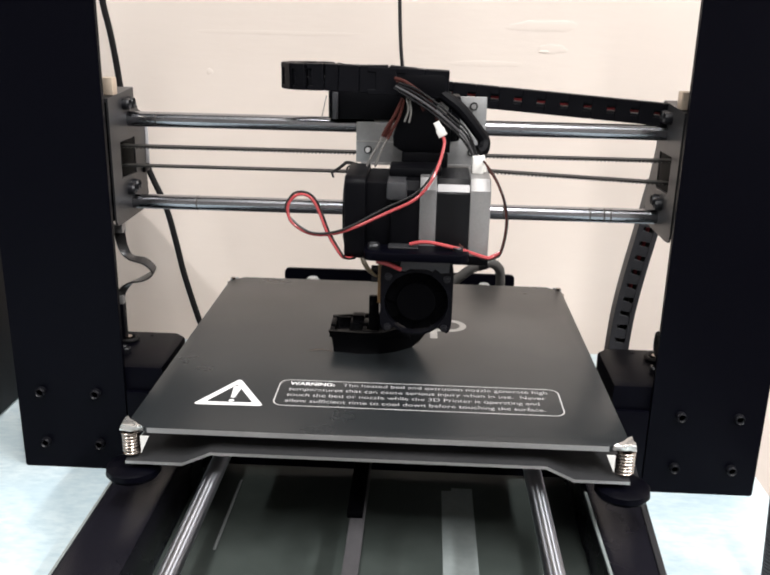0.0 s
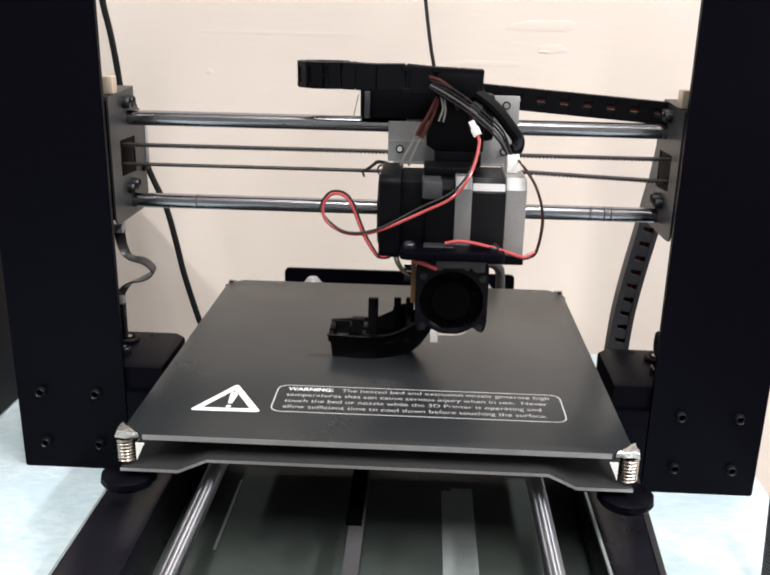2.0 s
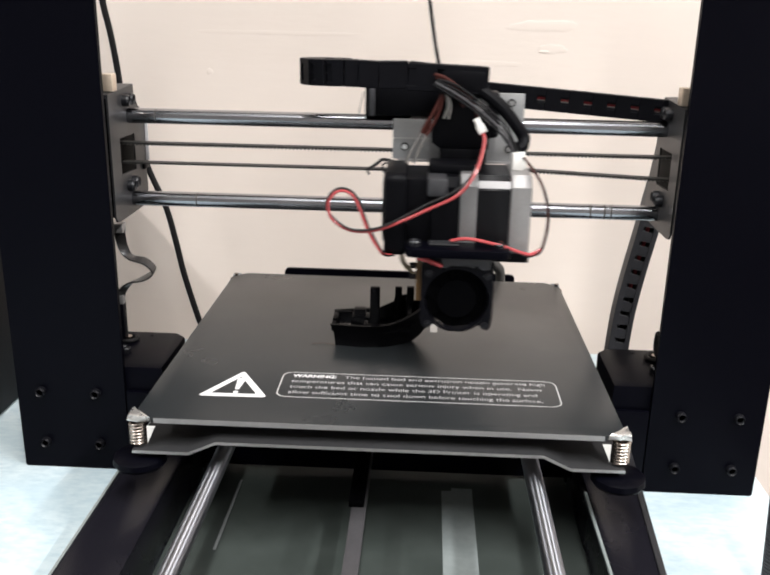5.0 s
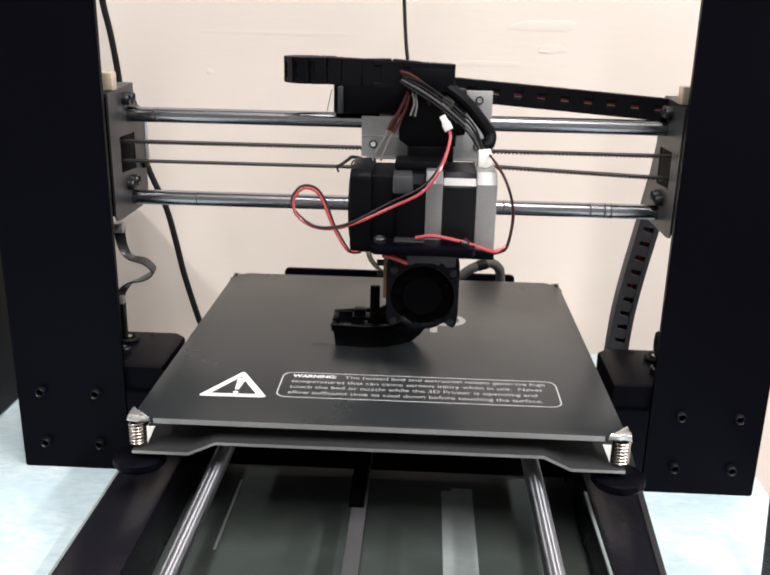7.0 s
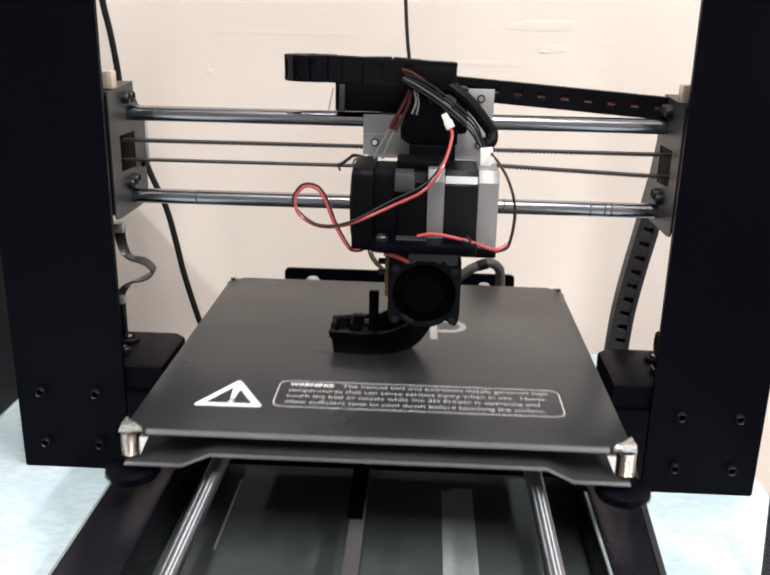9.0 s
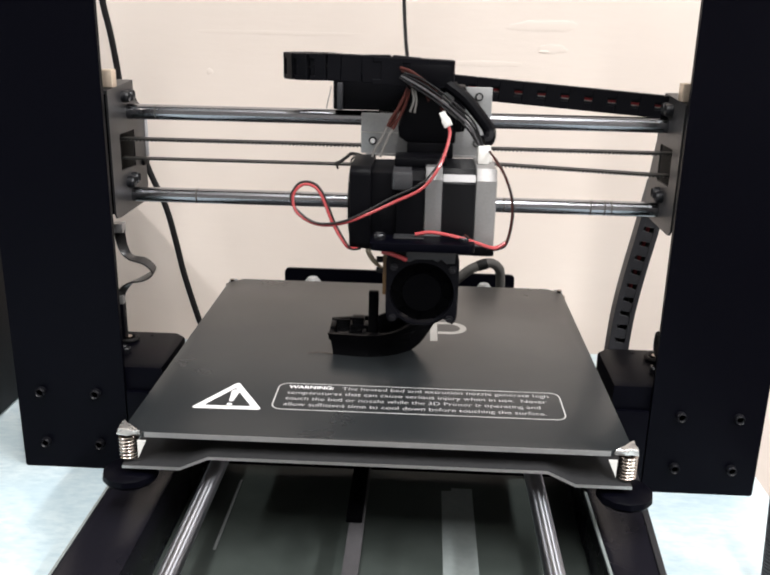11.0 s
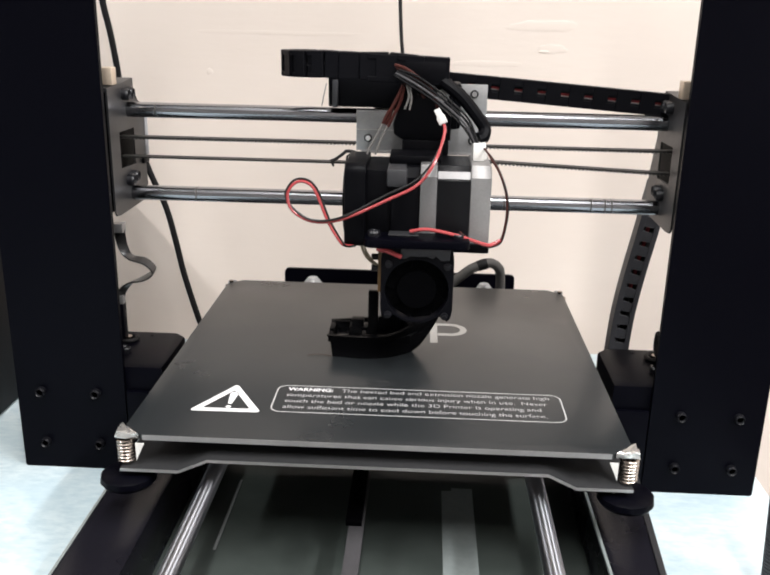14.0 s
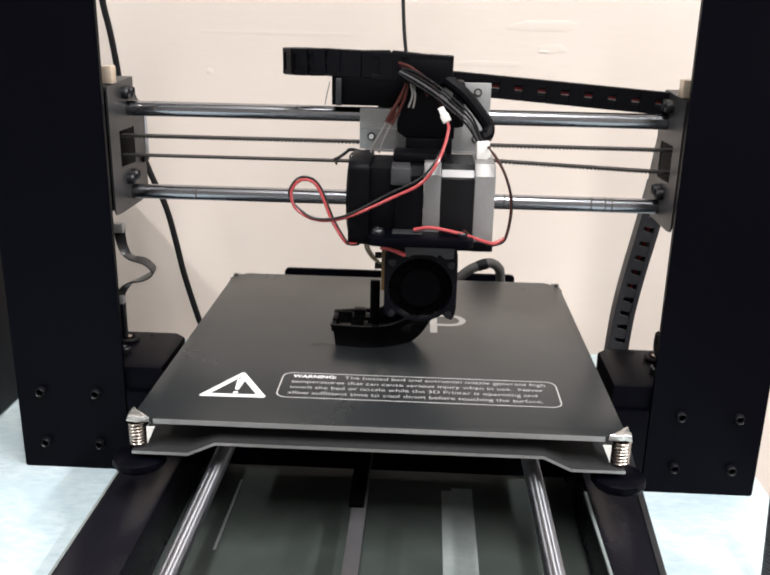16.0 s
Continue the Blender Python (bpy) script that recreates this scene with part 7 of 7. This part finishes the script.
        (10.3, pose(0.0087, 0.006, 0.21094, 0, -1.25)), (10.4, pose(-0.0089, 0.006, 0.21098, 0, 4.96)),
        (10.5, pose(-0.0089, 0.006, 0.21102, 0, 4.96)), (10.6, pose(0.0077, 0.006, 0.21107, 0, -0.87)),
        (10.7, pose(0.0087, 0.006, 0.21111, 0, -1.25)), (10.8, pose(-0.0089, 0.006, 0.21115, 0, 4.96)),
        (10.9, pose(-0.0078, 0.006, 0.21120, 0, 4.58)), (11, pose(0.0077, 0.006, 0.21124, 0, -0.87)),
        (11.1, pose(0.0082, 0.006, 0.21128, 0, -1.06)), (11.2, pose(-0.0078, 0.006, 0.21133, 0, 4.58)),
        (11.3, pose(0.0066, 0.006, 0.21137, 0, -0.50)), (11.4, pose(0.0087, 0.006, 0.21141, 0, -1.25)),
        (11.4666, pose(-0.0074, 0.006, 0.21144, 0, 4.45)), (11.5, pose(-0.0074, 0.006, 0.21146, 0, 4.45)),
        (11.5334, pose(-0.0074, 0.006, 0.21147, 0, 4.45)), (11.6, pose(-0.0089, 0.006, 0.21150, 0, 4.96)),
        (11.7, pose(0.0082, 0.006, 0.21154, 0, -1.06)), (11.8, pose(0.0087, 0.006, 0.21159, 0, -1.25)),
        (11.9, pose(0.0007, 0.006, 0.21163, 0, 1.58)), (11.9666, pose(-0.0050, 0.006, 0.21166, 0, 3.58)),
        (12, pose(-0.0050, 0.006, 0.21167, 0, 3.58)), (12.0334, pose(-0.0050, 0.006, 0.21169, 0, 3.58)),
        (12.1, pose(-0.0089, 0.006, 0.21172, 0, 4.96)), (12.2, pose(0.0055, 0.006, 0.21176, 0, -0.12)),
        (12.3, pose(0.0098, 0.006, 0.21180, 0, -1.63)), (12.4, pose(-0.0094, 0.006, 0.21184, 0, 5.14)),
        (12.4666, pose(-0.0050, 0.006, 0.21187, 0, 3.58)), (12.5, pose(-0.0050, 0.006, 0.21189, 0, 3.58)),
        (12.5334, pose(-0.0050, 0.006, 0.21190, 0, 3.58)), (12.6, pose(0.0087, 0.006, 0.21193, 0, -1.25)),
        (12.7, pose(0.0082, 0.006, 0.21197, 0, -1.06)), (12.8, pose(0.0087, 0.006, 0.21202, 0, -1.25)),
        (12.9, pose(-0.0084, 0.006, 0.21206, 0, 4.77)), (12.9666, pose(-0.0045, 0.006, 0.21209, 0, 3.41)),
        (13, pose(-0.0045, 0.006, 0.21210, 0, 3.41)), (13.0334, pose(-0.0045, 0.006, 0.21212, 0, 3.41)),
        (13.1, pose(0.0077, 0.006, 0.21215, 0, -0.87)), (13.2, pose(0.0087, 0.006, 0.21219, 0, -1.25)),
        (13.3, pose(-0.0089, 0.006, 0.21223, 0, 4.96)), (13.4, pose(-0.0062, 0.006, 0.21228, 0, 4.02)),
        (13.4666, pose(-0.0077, 0.006, 0.21231, 0, 4.55)), (13.5, pose(-0.0017, 0.006, 0.21232, 0, 2.45)),
        (13.5334, pose(0.0043, 0.006, 0.21233, 0, 0.33)), (13.6, pose(0.0087, 0.006, 0.21236, 0, -1.25)),
        (13.7, pose(0.0039, 0.006, 0.21241, 0, 0.45)), (13.8, pose(-0.0057, 0.006, 0.21245, 0, 3.83)),
        (13.9, pose(-0.0089, 0.006, 0.21249, 0, 4.96)), (13.9666, pose(0.0052, 0.006, 0.21252, 0, -0.00)),
        (14, pose(0.0052, 0.006, 0.21254, 0, -0.00)), (14.0334, pose(0.0052, 0.006, 0.21255, 0, -0.00)),
        (14.1, pose(0.0082, 0.006, 0.21258, 0, -1.06)), (14.2, pose(-0.0025, 0.006, 0.21262, 0, 2.71)),
        (14.3, pose(-0.0073, 0.006, 0.21267, 0, 4.40)), (14.4, pose(-0.0110, 0.006, 0.21271, 0, 5.70)),
        (14.4666, pose(0.0042, 0.006, 0.21274, 0, 0.35)), (14.5, pose(0.0042, 0.006, 0.21275, 0, 0.35)),
        (14.5334, pose(0.0042, 0.006, 0.21277, 0, 0.35)), (14.6, pose(0.0087, 0.006, 0.21280, 0, -1.25)),
        (14.7, pose(-0.0094, 0.006, 0.21284, 0, 5.14)), (14.8, pose(-0.0089, 0.006, 0.21288, 0, 4.96)),
        (14.9, pose(0.0029, 0.006, 0.21292, 0, 0.82)), (14.9666, pose(0.0087, 0.006, 0.21295, 0, -1.25)),
        (15, pose(0.0087, 0.006, 0.21297, 0, -1.25)), (15.0334, pose(0.0087, 0.006, 0.21298, 0, -1.25)),
        (15.1, pose(0.0071, 0.006, 0.21301, 0, -0.68)), (15.2, pose(-0.0050, 0.006, 0.21305, 0, 3.58)),
        (15.3, pose(-0.0099, 0.006, 0.21310, 0, 5.32)), (15.4, pose(0.0045, 0.006, 0.21314, 0, 0.26)),
        (15.4666, pose(0.0102, 0.006, 0.21317, 0, -1.75)), (15.5, pose(0.0102, 0.006, 0.21318, 0, -1.75)),
        (15.5334, pose(0.0102, 0.006, 0.21320, 0, -1.75)), (15.6, pose(0.0094, 0.006, 0.21323, 0, -1.49)),
        (15.7, pose(-0.0087, 0.006, 0.21327, 0, 4.88)), (15.8, pose(-0.0047, 0.006, 0.21331, 0, 3.49)),
        (15.9, pose(0.0097, 0.006, 0.21336, 0, -1.57)), (15.9667, pose(0.0069, 0.006, 0.21339, 0, -0.61)),
        (16, pose(0.0069, 0.006, 0.21340, 0, -0.61)),])


motions()
